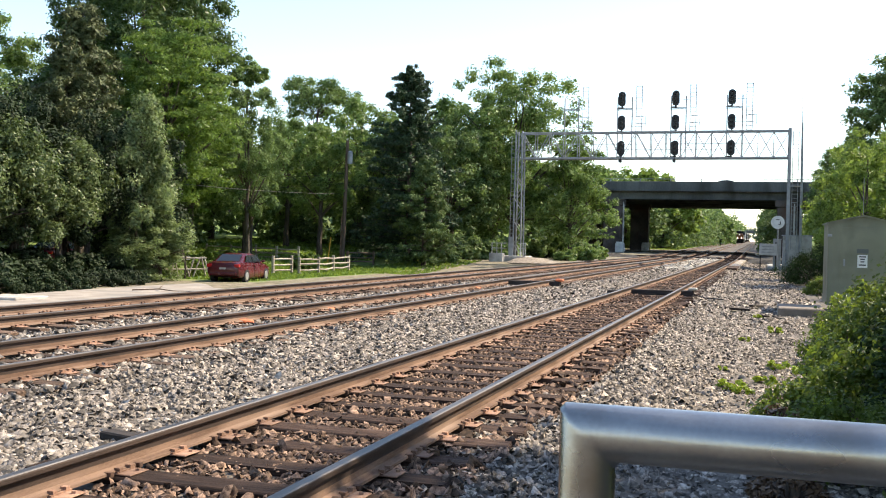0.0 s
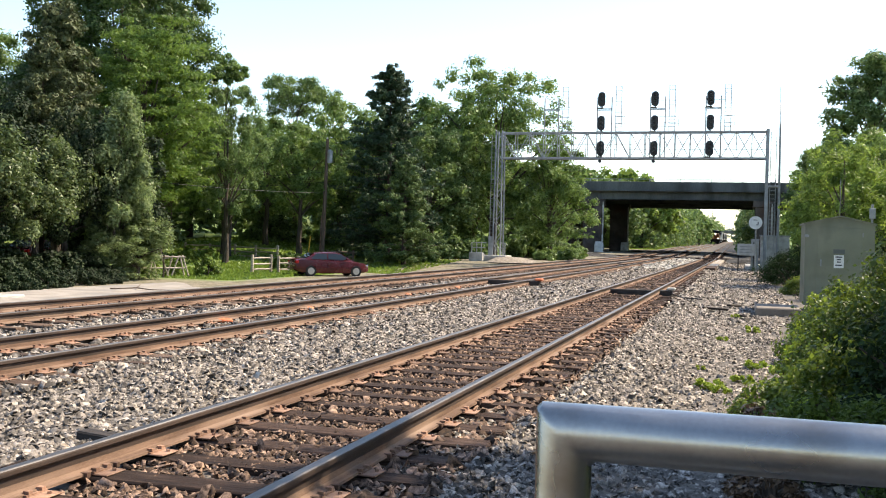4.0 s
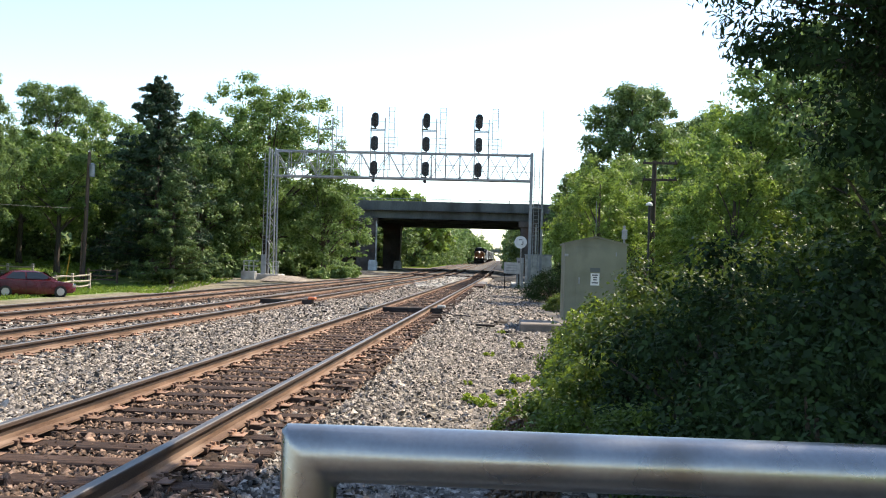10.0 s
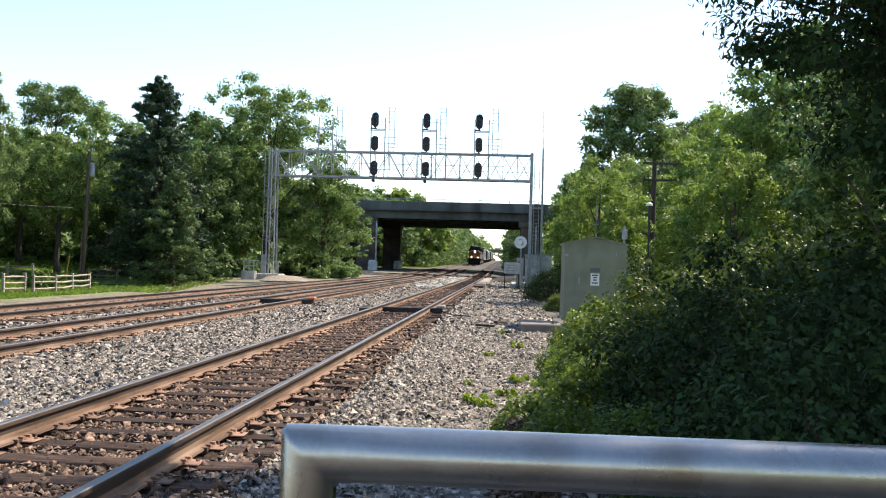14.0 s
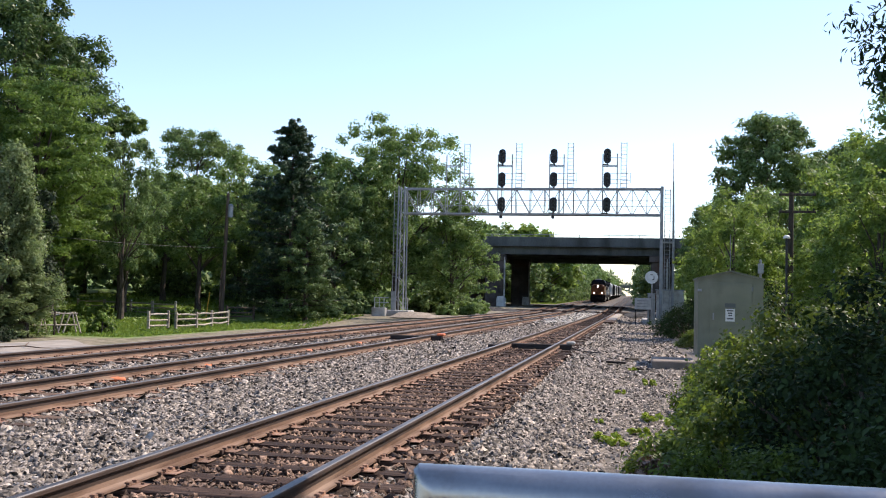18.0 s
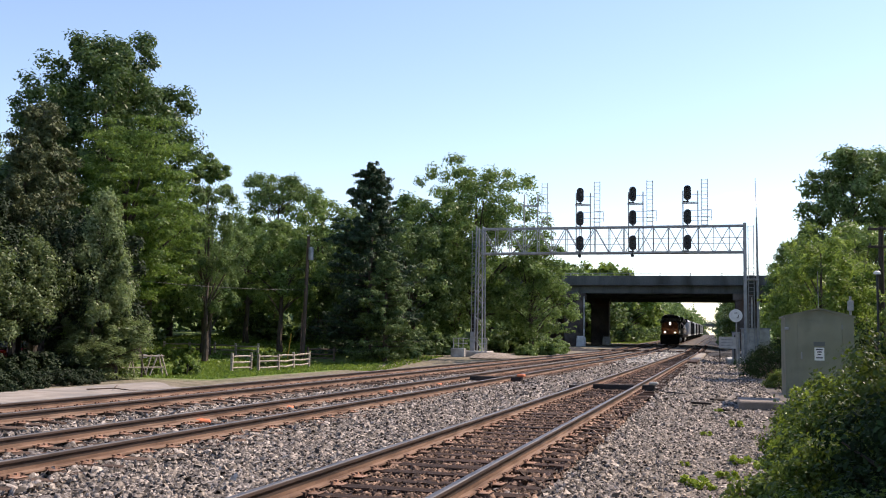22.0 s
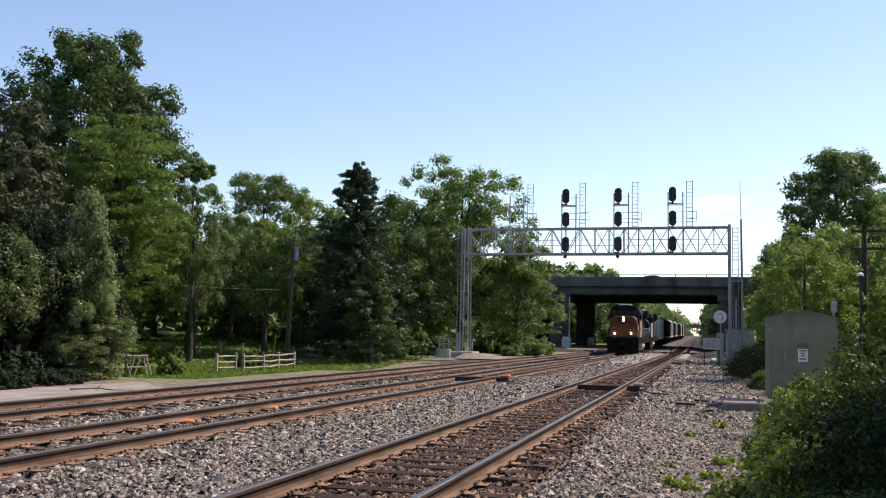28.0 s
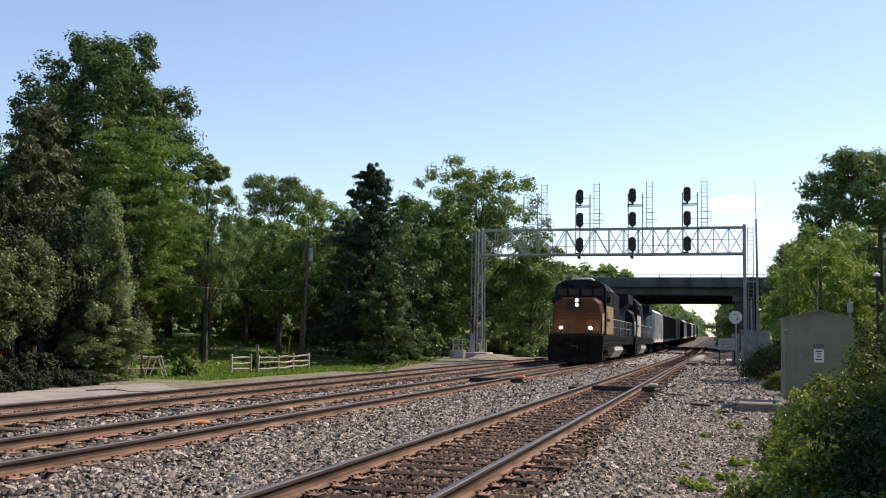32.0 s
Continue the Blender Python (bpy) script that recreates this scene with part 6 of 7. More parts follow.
def sedan(name, label, paint, group=""):
    """A saloon car 4.7 m long; its front towards +x, its middle at the origin, wheels on z = 0."""
    t = thing(name, label, "car", group)
    # lower body: x, half width, sill, belt
    prof = [(-2.33, 0.62, 0.52, 0.80), (-2.26, 0.80, 0.36, 0.98), (-1.9, 0.88, 0.24, 1.05), (-1.2, 0.91, 0.20, 1.02), (0.0, 0.92, 0.19, 0.96), (0.9, 0.91, 0.20, 0.94), (1.5, 0.89, 0.22, 0.88), (2.05, 0.82, 0.26, 0.78), (2.28, 0.66, 0.34, 0.66), (2.34, 0.50, 0.40, 0.58)]
    st = []
    for x, w, z0, z1 in prof:
        m = (z0 + z1) / 2
        st.append([(x, -w * 0.92, z0), (x, -w, z0 + 0.10), (x, -w * 1.0, m), (x, -w * 0.95, z1 - 0.04), (x, -w * 0.80, z1), (x, w * 0.80, z1), (x, w * 0.95, z1 - 0.04), (x, w, m), (x, w, z0 + 0.10), (x, w * 0.92, z0)])
    part("body", loft(st), paint, t, smooth=True)
    roof = [(-1.75, 0.70, 0.99, 1.02), (-1.05, 0.66, 0.99, 1.38), (-0.55, 0.62, 0.97, 1.44), (0.15, 0.62, 0.95, 1.44), (0.55, 0.66, 0.94, 1.36), (1.28, 0.72, 0.90, 0.93)]
    st = [[(x, -w - (0.12 if z1 > 1.1 else 0.03), z0), (x, -w, z1 - 0.05 if z1 > 1.1 else z1), (x, -w * 0.8, z1), (x, w * 0.8, z1), (x, w, z1 - 0.05 if z1 > 1.1 else z1), (x, w + (0.12 if z1 > 1.1 else 0.03), z0)] for x, w, z0, z1 in roof]
    cab = part("cabin", loft(st), paint, t, smooth=True)
    part("windscreen", Kit().add([(1.22, -0.62, 0.97), (1.22, 0.62, 0.97), (0.60, 0.54, 1.365), (0.60, -0.54, 1.365)], [(0, 1, 2, 3)]).add([(1.24, -0.62, 0.985), (1.24, 0.62, 0.985), (0.62, 0.54, 1.38), (0.62, -0.54, 1.38)], [(0, 1, 2, 3)]), M_WINDOW, cab)
    part("rear_window", Kit().add([(-1.70, -0.60, 1.045), (-1.70, 0.60, 1.045), (-1.10, 0.53, 1.38), (-1.10, -0.53, 1.38)], [(0, 1, 2, 3)]).add([(-1.72, -0.60, 1.06), (-1.72, 0.60, 1.06), (-1.12, 0.53, 1.395), (-1.12, -0.53, 1.395)], [(0, 1, 2, 3)]), M_WINDOW, cab)
    for s in (-1, 1):
        for xa, xb, xc, xd in ((-0.30, 0.98, 0.50, -0.30), (-1.38, -0.38, -0.38, -0.98)):
            q = [(xa, s * 0.80, 1.02), (xb, s * 0.79, 1.0), (xc, s * 0.685, 1.35), (xd, s * 0.685, 1.36)]
            part("side_window", Kit().add(q, [(0, 1, 2, 3)]).add([(x, y + s * 0.012, z) for x, y, z in q], [(0, 1, 2, 3)]), M_WINDOW, cab)
        part("mirror", Kit().box(0.72, 0.9, min(s * 0.86, s * 1.04), max(s * 0.86, s * 1.04), 0.98, 1.10, c=0.04), paint, t)
        part("tail_lamp", Kit().box(-2.32, -2.12, min(s * 0.56, s * 0.84), max(s * 0.56, s * 0.84), 0.76, 0.92, c=0.03), M_TAIL, t, "red tail lamp")
        part("headlight", Kit().box(2.02, 2.24, min(s * 0.50, s * 0.78), max(s * 0.50, s * 0.78), 0.60, 0.72, c=0.03), M_CHROME, t, "clear headlight")
        for x in (-1.38, 1.42):
            w = part("wheel", Kit().tube((x, s * 0.72, 0.325), (x, s * 0.915, 0.325), 0.325, n=24), M_TYRE, t)
            part("rim", Kit().tube((x, s * 0.90, 0.325), (x, s * 0.925, 0.325), 0.215, 0.20, n=18), M_RIM, w, "bright alloy rim")
        for x in (-0.35, 0.60):
            part("door_handle", Kit().box(x - 0.09, x + 0.09, min(s * 0.915, s * 0.945), max(s * 0.915, s * 0.945), 0.80, 0.83, c=0.01), paint, t)
        part("door_seam", Kit().box(-0.36, -0.345, min(s * 0.90, s * 0.924), max(s * 0.90, s * 0.924), 0.3, 0.92), M_TYRE, t)
    part("bumper", Kit().box(-2.37, -2.2, -0.72, 0.72, 0.36, 0.54, c=0.05), paint, t)
    part("plate", Kit().box(-2.375, -2.355, -0.16, 0.16, 0.66, 0.76), M_CONC, t, "pale number plate")
    return t


CAR = sedan("car", "dark red saloon car manoeuvring beside the tracks", M_RED)
PARKED = sedan("car", "red car parked in shade behind the creeper", M_RED)
PARKED.matrix_basis = pose(-37.6, 47.0, ground_z(-37.6, 47.0) + 0.03, 0, 0, 100)

# vehicles on the road bridge
M_GREYCAR = surface("dark grey car paint", (0.03, 0.032, 0.036), (0.05, 0.052, 0.056), scale=1.5, rough=0.3, bump=0.0)
ROAD_A = sedan("car", "dark car crossing the road bridge", M_GREYCAR, "vehicles on the bridge")
ROAD_B = sedan("car", "dark car crossing the road bridge", M_GREYCAR, "vehicles on the bridge")
ROAD_C = sedan("car", "dark car crossing the road bridge", M_GREYCAR, "vehicles on the bridge")


def van(paint):
    t = thing("van", "silver van with a roof rack on the road bridge", "van", "vehicles on the bridge")
    st = [[(x, -w, z0), (x, -w, 1.1), (x, -w * 0.9, z1), (x, w * 0.9, z1), (x, w, 1.1), (x, w, z0)] for x, w, z0, z1 in ((-2.6, 0.95, 0.35, 1.95), (-2.4, 1.0, 0.3, 2.05), (0.6, 1.0, 0.3, 2.05), (1.35, 0.98, 0.3, 1.35), (2.5, 0.92, 0.35, 1.12))]
    part("body", loft(st), paint, t)
    for s in (-1, 1):
        for x in (-2.1, -1.15, -0.2):
            part("side_window", Kit().box(x, x + 0.8, min(s * 0.93, s * 0.99), max(s * 0.93, s * 0.99), 1.3, 1.8, c=0.02), M_WINDOW, t)
        for x in (-1.6, 1.7):
            part("wheel", Kit().tube((x, s * 0.8, 0.35), (x, s * 1.0, 0.35), 0.35, n=18), M_TYRE, t)
    for x in (-2.2, -1.0, 0.3):
        part("roof_rack_bar", Kit().tube((x, -0.85, 2.15), (x, 0.85, 2.15), 0.025, n=5), M_CHROME, t)
    for s in (-1, 1):
        part("roof_rack_rail", Kit().tube((-2.3, s * 0.8, 2.3), (0.5, s * 0.8, 2.3), 0.025, n=5), M_CHROME, t)
    return t


def truck():
    t = thing("dump_truck", "red dump truck on the road bridge", "truck", "vehicles on the bridge")
    red = surface("faded red truck paint", (0.42, 0.05, 0.04), (0.52, 0.075, 0.06), scale=1.2, rough=0.5, bump=0.05)
    part("bed", Kit().box(-3.4, 1.3, -1.15, 1.15, 0.95, 2.55, c=0.04), red, t)
    for i in range(6):
        part("bed_rib", Kit().box(-3.3 + 0.88 * i, -3.2 + 0.88 * i, -1.2, 1.2, 0.95, 2.5), red, t)
    part("cab", Kit().box(1.5, 3.3, -1.05, 1.05, 0.6, 2.6, c=0.1), red, t)
    part("windscreen", Kit().box(3.28, 3.32, -0.9, 0.9, 1.7, 2.4), M_WINDOW, t)
    part("chassis", Kit().box(-3.4, 3.6, -0.6, 0.6, 0.55, 0.95), M_UNDER, t)
    for x in (-2.5, -1.3, 2.5):
        for s in (-1, 1):
            part("wheel", Kit().tube((x, s * 0.75, 0.5), (x, s * 1.1, 0.5), 0.5, n=18), M_TYRE, t)
    return t


VAN = van(plain("silver paint", (0.5, 0.51, 0.52), 0.3, 0.3))
TRUCK = truck()


# ---- lineside things ----
M_ORANGE = surface("orange marking paint", (0.55, 0.13, 0.05), (0.70, 0.22, 0.10), scale=9, rough=0.8, bump=0.1)
M_DARKWOOD = surface("black creosoted timber", (0.016, 0.012, 0.010), (0.05, 0.038, 0.032), scale=3, fine=25, rough=0.85, bump=0.5, stretch=(1, 8, 8))


def detector(x, y, accent, label):
    """Dragging-equipment detector: a dark paddle bar between the rails with a box outside."""
    t = thing("equipment_detector", label, "trackside detector", "trackside detectors", at=pose(x, y, 0))
    part("paddle_bar", Kit().box(-0.62, 0.62, -0.12, 0.12, -0.2, -0.03, c=0.015), M_DARKWOOD, t)
    part("outer_block", Kit().box(0.86, 1.22, -0.22, 0.22, -0.26, -0.02, c=0.02), M_DARKWOOD, t)
    part("outer_block", Kit().box(-1.35, -0.9, -0.12, 0.12, -0.26, -0.08, c=0.02), M_DARKWOOD, t)
    part("cap", Kit().box(1.06, 1.32, -0.20, 0.16, -0.02, 0.07, c=0.03), accent, t, "pale cap" if accent is M_CONC else "orange-painted cap")
    part("cable", Kit().pipe([(1.22, 0, -0.12), (1.5, -0.3, -0.2), (2.1, -0.5, -0.22)], [0.02] * 3, n=5), M_BLACK, t)


detector(TRACKS[0], 30.8, M_CONC, "dark detector bar across the near track with a pale-capped box")
detector(TRACKS[1], 34.4, M_ORANGE, "dark detector bar across the second track with an orange cap")
for x, y, a in ((-8.78, 11.1, 10), (-8.80, 12.2, -20), (-8.55, 15.6, 30), (-8.62, 19.2, 0), (-8.6, 25.6, 15), (-7.2, 15.2, 5), (-8.6, 30.5, 0), (-12.7, 17, 0)):
    tagged(part("painted_stone", Kit().box(-0.16, 0.16, -0.10, 0.10, -0.03, 0.03, c=0.02), M_ORANGE, at=pose(x, y, -0.165, 4, 5, a)), "stone splashed with orange marking paint", "stone", "paint-marked stones")
tagged(part("loose_tie", Kit().box(-0.17, 0.15, -0.07, 0.07, -0.08, 0.0, c=0.012), M_DARKWOOD, at=pose(-4.62, 6.62, -0.20, 0, 3, -4)), "black offcut of timber lying in the ballast", "timber")
for x, y, a, w in ((-0.1, 31, 70, 0.9), (-0.6, 28.2, 20, 0.7), (0.1, 26.4, 0, 0.25)):
    tagged(part("timber_scrap", Kit().box(-w / 2, w / 2, -0.06, 0.06, -0.03, 0.03, c=0.01), M_DARKWOOD, at=pose(x, y, ground_z(x, y) + 0.06, 0, 3, a)), "dark scrap of wood on the stones", "timber", "wood scraps")

# plank walk along the near rail, and pale new stone between the tracks
walkway = thing("plank_crossing", "tan timber planks laid beside the near rail", "plank crossing")
for i in range(12):
    part("plank", Kit().box(-2.12, -1.45, 68 + 4.2 * i, 72.1 + 4.2 * i, -0.24, -0.06, c=0.01), M_WOOD if i > 1 else M_TIE, walkway)
stones("ballast", "pale new stone between the tracks near the crossing", -6.9, -4.2, 66, 128, 4000, 12, M_CONC, 0.07, fade=1.0)


def crossing():
    """A second line crosses on the level before the bridge: rails on heavy black timbers."""
    t = thing("level_rail_crossing", "rail line crossing the tracks on heavy black timbers", "rail crossing", kind="structure", at=pose(-5, 118, 0.07, 0, 0, 62))
    for g in (-0.755, 0.755):
        part("rail", Kit().prism([(x + g, z + 0.012) for x, z in RAIL_OUT], -24, 16), [M_RAIL_DARK], t)
        for d in (-0.12, 0.12):
            part("guard_rail", Kit().box(g + d - 0.03, g + d + 0.03, -20, 14, -0.15, 0.006), M_RUST_D, t)
    rnd = random.Random(2)
    for i in range(66):
        part("timber", Kit().box(-1.6, 1.6, -0.14, 0.14, -0.3, -0.12, c=0.01), M_DARKWOOD, t, "", pose(rnd.uniform(-0.2, 0.2), -24 + 0.62 * i, rnd.uniform(-0.03, 0.05), 0, 0, rnd.uniform(-4, 4)))
    for y0, s in ((-24, 1), (-26, -1)):
        pile = thing("tie_pile", "heap of old black ties beside the crossing", "timber pile", "timber piles", at=pose(4.4 if s > 0 else 2.2, 103 if s > 0 else 112, 0, 0, 0, 20 * s))
        for j in range(9):
            part("old_tie", Kit().box(-1.3, 1.3, -0.12, 0.12, -0.09, 0.09, c=0.012), M_DARKWOOD, pile, "", pose(rnd.uniform(-0.4, 0.4), 0.3 * (j % 4), -0.1 + 0.2 * (j // 4), rnd.uniform(-6, 6), rnd.uniform(-8, 8), rnd.uniform(-14, 14)))


crossing()


def berm(x0, x1, y, depth, h, seed):
    """A low uneven bank of black cinders where the crossing line comes in."""
    rnd = random.Random(seed)
    nx_, ny_ = 14, 6
    vs = [(x0 + (x1 - x0) * i / nx_, y + depth * (j / ny_ - 0.5) - 0.5 * (x0 + (x1 - x0) * i / nx_), -0.3 + (h + 0.3) * math.sin(math.pi * j / ny_) * math.sin(math.pi * min(1, max(0, (i + 0.4) / (nx_ + 0.8)))) ** 0.4 * rnd.uniform(0.6, 1.1)) for j in range(ny_ + 1) for i in range(nx_ + 1)]
    w = nx_ + 1
    k = Kit().add(vs, [(j * w + i, j * w + i + 1, (j + 1) * w + i + 1, (j + 1) * w + i) for j in range(ny_) for i in range(nx_)])
    tagged(part("cinder_bank", k, M_CINDER), "low bank of black cinders beside the crossing", "bank", "cinder banks")


M_CINDER = surface("black cinders", (0.018, 0.016, 0.015), (0.06, 0.054, 0.048), scale=4, fine=22, rough=0.95, bump=0.9, depth=0.05)
berm(-1.2, 9.0, 112, 3.5, 0.42, 1)
berm(-6.6, -4.4, 114, 3.0, 0.18, 2)
berm(-20.0, -13.4, 112, 4.0, 0.25, 3)
berm(0.8, 8.0, 104, 3.0, 0.30, 4)


def signs():
    white = surface("white sign paint", (0.62, 0.62, 0.60), (0.74, 0.74, 0.72), scale=3, rough=0.5, bump=0.03)
    d = thing("round_sign", "round white lineside sign on a grey post", "sign")
    part("post", Kit().tube((1.14, 74.1, -0.4), (1.14, 74.1, 3.0), 0.045, n=8), M_STEEL, d)
    part("disc", Kit().tube((1.11, 74.0, 3.12), (1.11, 74.05, 3.12), 0.46, n=32), white, d)
    for x, z, w, h in ((0.98, 3.28, 0.24, 0.05), (1.25, 2.98, 0.06, 0.2), (1.16, 2.94, 0.12, 0.05)):
        part("mark", Kit().box(x, x + w, 73.985, 73.998, z, z + h), M_BLACK, d)
    b = thing("notice_board", "pale grey notice board on two dark posts", "sign")
    for x in (0.0, 1.08):
        part("post", Kit().box(x - 0.04, x + 0.04, 78.0, 78.08, -0.5, 1.75, c=0.01), M_DARKWOOD, b)
    board = part("board", Kit().box(-0.08, 1.16, 77.94, 77.985, 0.75, 1.62, c=0.01), surface("grey board paint", (0.34, 0.34, 0.33), (0.44, 0.44, 0.43), scale=4, rough=0.6), b)
    for z in (1.38, 1.16, 0.95):
        part("print_bar", Kit().box(0.08, 0.95, 77.93, 77.938, z, z + 0.07), M_STEEL, board)
    h = thing("relay_box", "pale grey relay case at the foot of the gantry post", "equipment box", "relay cases", at=pose(1.2, 80.2, 0))
    part("case", Kit().box(-0.28, 0.28, -0.3, 0.3, -0.4, 1.95, c=0.03), M_STEEL, h)
    part("lid", Kit().box(-0.32, 0.32, -0.34, 0.34, 1.95, 2.02, c=0.02), M_STEEL, h)
    h = thing("relay_box", "wide pale grey relay hut behind the gantry post", "equipment box", "relay cases", at=pose(2.6, 84.6, 0))
    part("case", Kit().box(-0.9, 1.3, -0.5, 0.9, -0.5, 2.3, c=0.03), M_CONC, h)
    part("lid", Kit().box(-0.98, 1.38, -0.56, 0.96, 2.3, 2.38, c=0.02), M_STEEL, h)
    m = thing("radio_mast", "slim grey radio mast beside the gantry", "antenna mast", at=pose(2.98, 84, 0))
    part("shaft", Kit().pipe([(0, 0, -0.5), (0, 0, 6), (-0.04, 0, 11.3)], [0.12, 0.10, 0.07], n=10), M_STEEL, m)
    part("whip", Kit().tube((-0.04, 0, 11.3), (-0.1, 0, 14.5), 0.035, 0.02, n=6), M_STEEL, m)
    s = thing("concrete_pads", "pale concrete pads beside the crossing", "concrete slab")
    part("pad", Kit().box(0.6, 2.2, 84, 96, -0.5, -0.16, c=0.03), M_CONC, s)


signs()
mound = Kit()
ring = 18
vs = [(-17.9 + 2.2 * math.cos(a) * (1 + 0.1 * math.sin(3 * a)), GY - 1.2 + 3.4 * math.sin(a), -0.35) for a in [2 * math.pi * i / ring for i in range(ring)]]
vs += [(-18.1 + 1.1 * math.cos(a), GY - 1.2 + 1.6 * math.sin(a), 0.02) for a in [2 * math.pi * i / ring for i in range(ring)]] + [(-18.1, GY - 1.2, 0.08)]
mound.add(vs, [(i, (i + 1) % ring, ring + (i + 1) % ring, ring + i) for i in range(ring)] + [(ring + i, ring + (i + 1) % ring, 2 * ring) for i in range(ring)])
tagged(part("gravel_mound", mound, surface("tan fine gravel", (0.16, 0.13, 0.10), (0.33, 0.28, 0.23), scale=5, fine=40, rough=0.95, bump=0.8, depth=0.04), smooth=True), "pale mound of fine gravel at the gantry's foot", "gravel mound")

# weeds in the stones
WEED = bush_mesh(61, 0.16, 0.16, 0.14, 10, 22, 0.045, M_WEED, 5)
for i, (x, y, s) in enumerate(((-0.34, 12.9, 1.25), (-0.20, 12.7, 0.9), (-0.5, 14.7, 0.6), (-0.28, 19.8, 0.8), (-0.06, 26.3, 1.0), (0.25, 15.3, 1.2), (0.1, 9.0, 0.9), (0.3, 22.0, 1.3), (0.05, 13.8, 1.1))):
    shrub("weed", "small yellow-green weed growing in the stones", WEED, sized(x, y, s, 70 * i), "weeds in the ballast", "weed")
SPROUT = bush_mesh(62, 0.32, 0.32, 0.75, 16, 26, 0.055, M_WEED, 9)
for i, (x, y, s) in enumerate(((0.8, 12.6, 0.9), (0.8, 15.2, 0.9), (1.0, 17.0, 1.1), (0.6, 11.2, 0.7), (2.1, 24.0, 1.6), (2.6, 26.5, 1.8), (1.9, 27.2, 1.2), (0.55, 9.6, 0.8), (0.7, 13.9, 1.1))):
    shrub("weed", "leafy sunlit shoots at the edge of the thicket", SPROUT, sized(x, y, s, 35 * i), "shoots at the thicket's edge", "weed")
DRY = bush_mesh(63, 0.5, 0.6, 0.45, 40, 26, 0.06, foliage("dead brown stems", (0.06, 0.035, 0.022), (0.16, 0.10, 0.06), through=0.1, warm=(0.12, 0.07, 0.03)), 24)
for i, (x, y, s) in enumerate(((0.25, 9.6, 0.9), (0.35, 10.8, 0.8), (0.3, 8.4, 0.8), (0.2, 7.4, 0.7))):
    shrub("dry_brush", "dead brown brush under the thicket's edge", DRY, sized(x, y, s, 50 * i), "dry brush", "brush")

# far off
far = thing("far_bridge", "distant dark overpass in the haze", "bridge")
part("span", Kit().box(-60, 60, 560, 572, 8.9, 10.3), M_DECK, far)
for x in (-14, 5):
    part("pier", Kit().box(x - 1, x + 1, 562, 570, 1, 8.9), M_PIER, far)


def cloud_material():
    """White vapour, thin towards its ragged rim."""
    k = bpy.data.materials.new("cloud vapour")
    k.use_nodes = True
    n, l = k.node_tree.nodes, k.node_tree.links
    n.remove(n["Principled BSDF"])
    co, mp, t, g = n.new("ShaderNodeTexCoord"), n.new("ShaderNodeMapping"), n.new("ShaderNodeTexNoise"), n.new("ShaderNodeTexGradient")
    g.gradient_type = "SPHERICAL"
    l.new(co.outputs["Object"], mp.inputs[0])
    mp.inputs["Scale"].default_value = (1 / 60, 1, 1 / 22)
    l.new(mp.outputs[0], g.inputs[0])
    l.new(co.outputs["Object"], t.inputs["Vector"])
    t.inputs["Scale"].default_value, t.inputs["Detail"].default_value = 0.035, 6
    a = n.new("ShaderNodeMath")
    a.operation = "MULTIPLY_ADD"
    l.new(g.outputs[0], a.inputs[0])
    a.inputs[1].default_value = 1.1
    l.new(t.outputs[0], a.inputs[2])
    r = n.new("ShaderNodeMapRange")
    r.inputs[1].default_value, r.inputs[2].default_value, r.inputs[4].default_value = 0.72, 1.02, 0.9
    l.new(a.outputs[0], r.inputs[0])
    tr, em, mx = n.new("ShaderNodeBsdfTransparent"), n.new("ShaderNodeEmission"), n.new("ShaderNodeMixShader")
    em.inputs[0].default_value, em.inputs[1].default_value = (0.96, 0.97, 1.0, 1), 1.15
    l.new(r.outputs[0], mx.inputs[0])
    l.new(tr.outputs[0], mx.inputs[1])
    l.new(em.outputs[0], mx.inputs[2])
    l.new(mx.outputs[0], n["Material Output"].inputs[0])
    return k


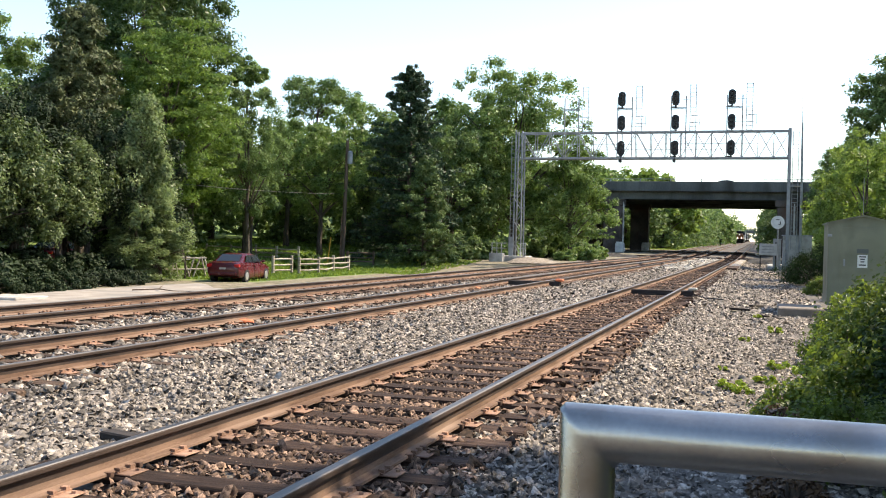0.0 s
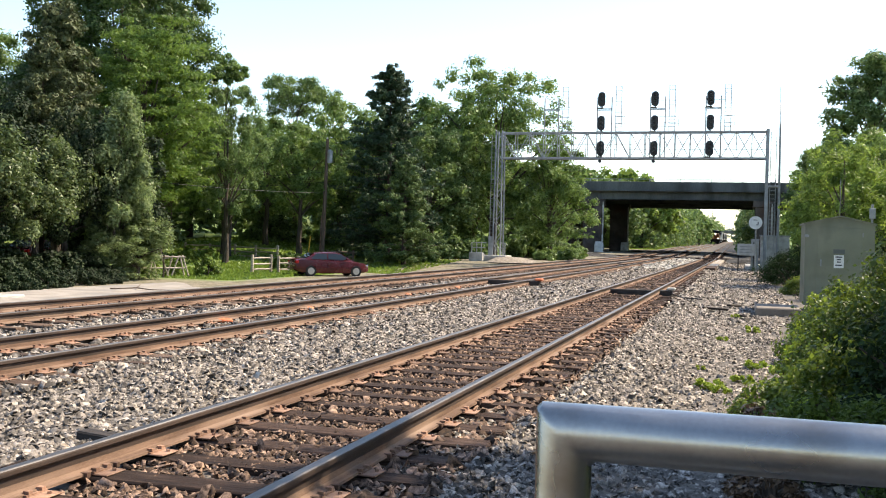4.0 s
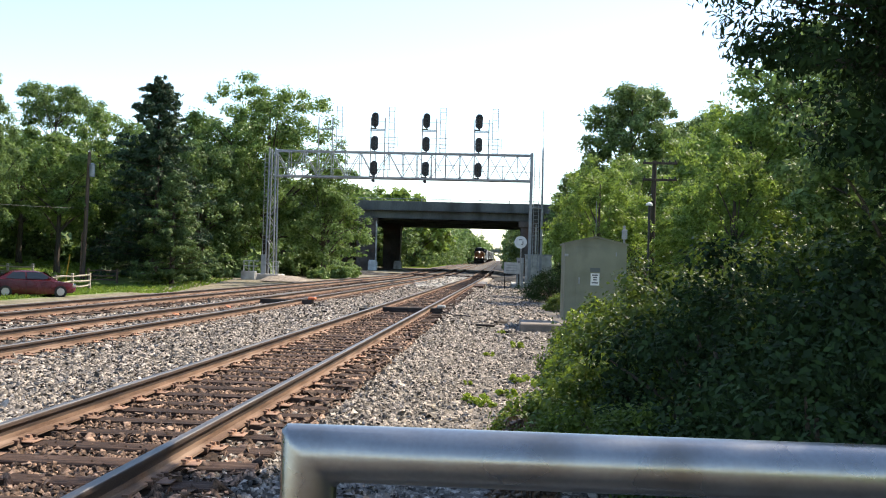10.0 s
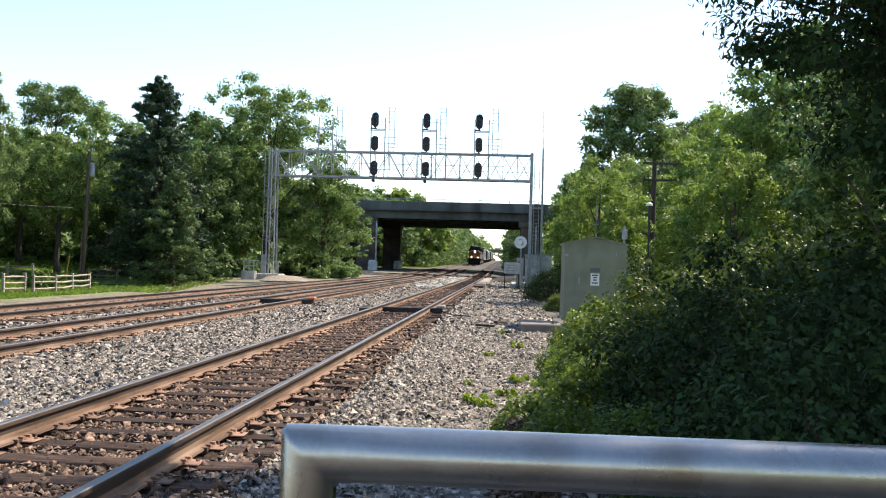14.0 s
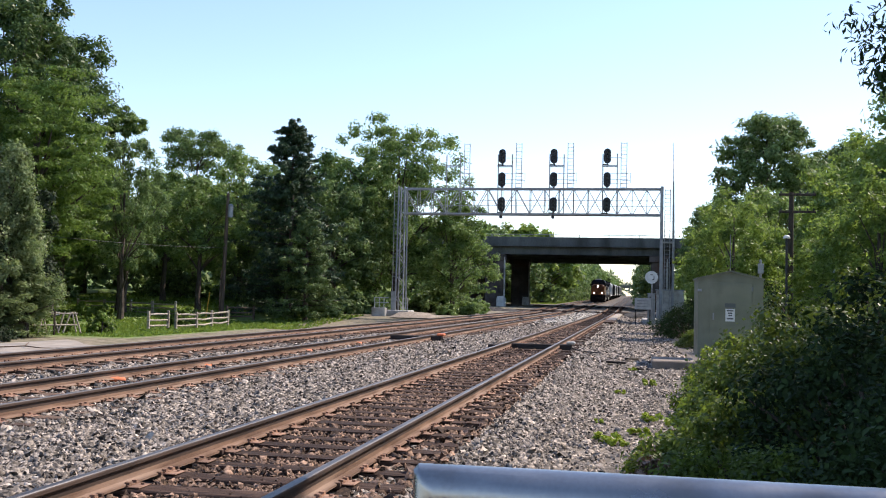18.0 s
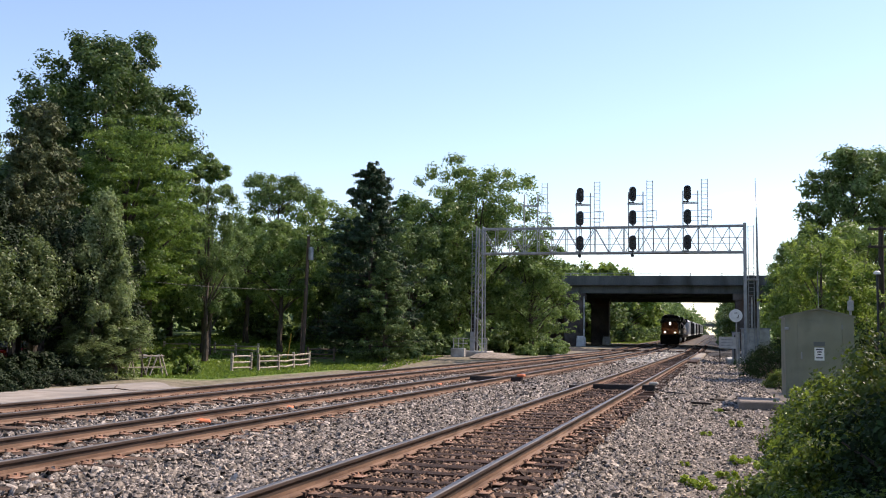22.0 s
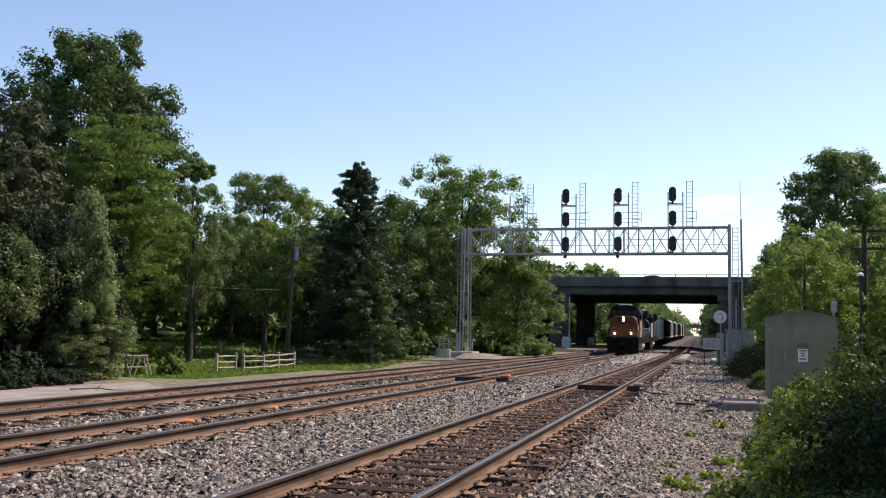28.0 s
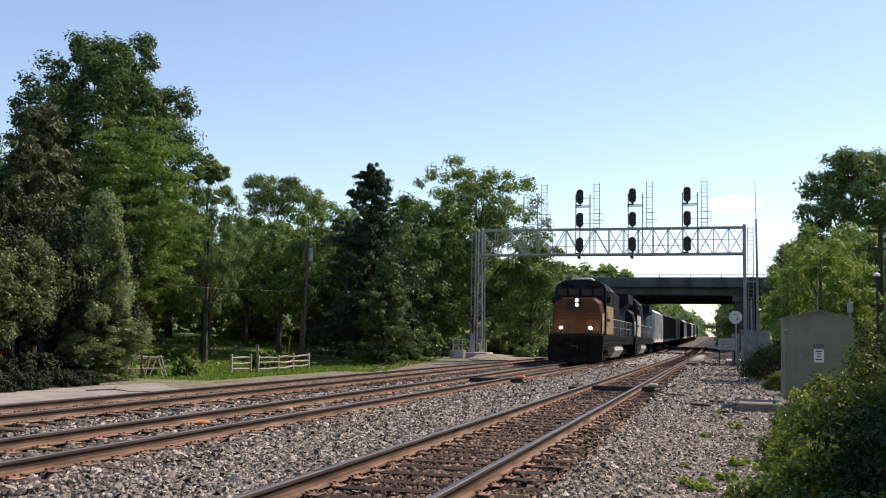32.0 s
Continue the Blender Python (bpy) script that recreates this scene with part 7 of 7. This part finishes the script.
tagged(part("sky_backdrop", Kit().add([(-80, 0, -30), (80, 0, -30), (80, 0, 30), (-80, 0, 30)], [(0, 1, 2, 3)]), cloud_material(), at=pose(24, 1800, 243)), "small white fair-weather cloud low in the sky", "cloud", kind="structure")


# ---- what moves ----
CAR_ROWS = """0 -25.60 46.00 98
1 -25.20 47.80 95
2 -24.60 50.20 88
3 -24.30 53.60 60
3.5 -24.00 55.00 43
5.5 -22.60 56.00 40
6 -22.60 56.00 40
7 -23.20 55.60 40
8 -24.10 55.10 40
9 -24.80 54.40 40
10 -25.50 52.20 40
11 -26.00 50.10 41
12 -26.00 46.40 52
13 -25.20 41.00 62
15.6 -23.40 27.00 75
17 -23.20 19.00 88
32 -23.20 12.00 90"""


def motions():
    for ob, back in TRAIN:
        rows = []
        for t in range(0, 34, 2):
            y = 56.0 + 11.15 * (32 - t) + back
            rows.append((t, pose(TRACKS[1], y, rise(y), math.degrees(math.atan2(rise(y + 17) - rise(y), 17)))))
        walk(ob, rows)
    rows = [[float(v) for v in r.split()] for r in CAR_ROWS.strip().splitlines()]
    walk(CAR, [(t, pose(x, y, ground_z(x, y) - 0.02, 0, 0, h)) for t, x, y, h in rows])
    # along the bridge: the time at which each is at x = -5, its speed, where it waits and where it stops
    for ob, when, v, x0, x1, lane_y in ((ROAD_A, -0.01, 24, -60, 70, 154), (ROAD_B, 9.4, 24, -72, 62, 154), (ROAD_C, 28.08, 22, -84, 54, 154), (VAN, 16.45, 11.5, -66, 66, 154), (TRUCK, 16.97, 11.5, -78, 58, 154)):
        t0, t1 = when + (x0 + 5) / v, when + (x1 + 5) / v
        rows = [(t, x) for t, x in ((t0, x0), (when, -5), (t1, x1)) if 0 <= t <= 32]
        rows = ([(0, x0)] if t0 > 0.1 else [(0, -5 - v * when)] if when < 0.1 else []) + [r for r in rows if r[0] > 0.05] + ([(32, x1)] if t1 < 31.9 else [(32, -5 + v * (32 - when))])
        walk(ob, [(t, pose(x, lane_y, 9.76)) for t, x in rows])


motions()
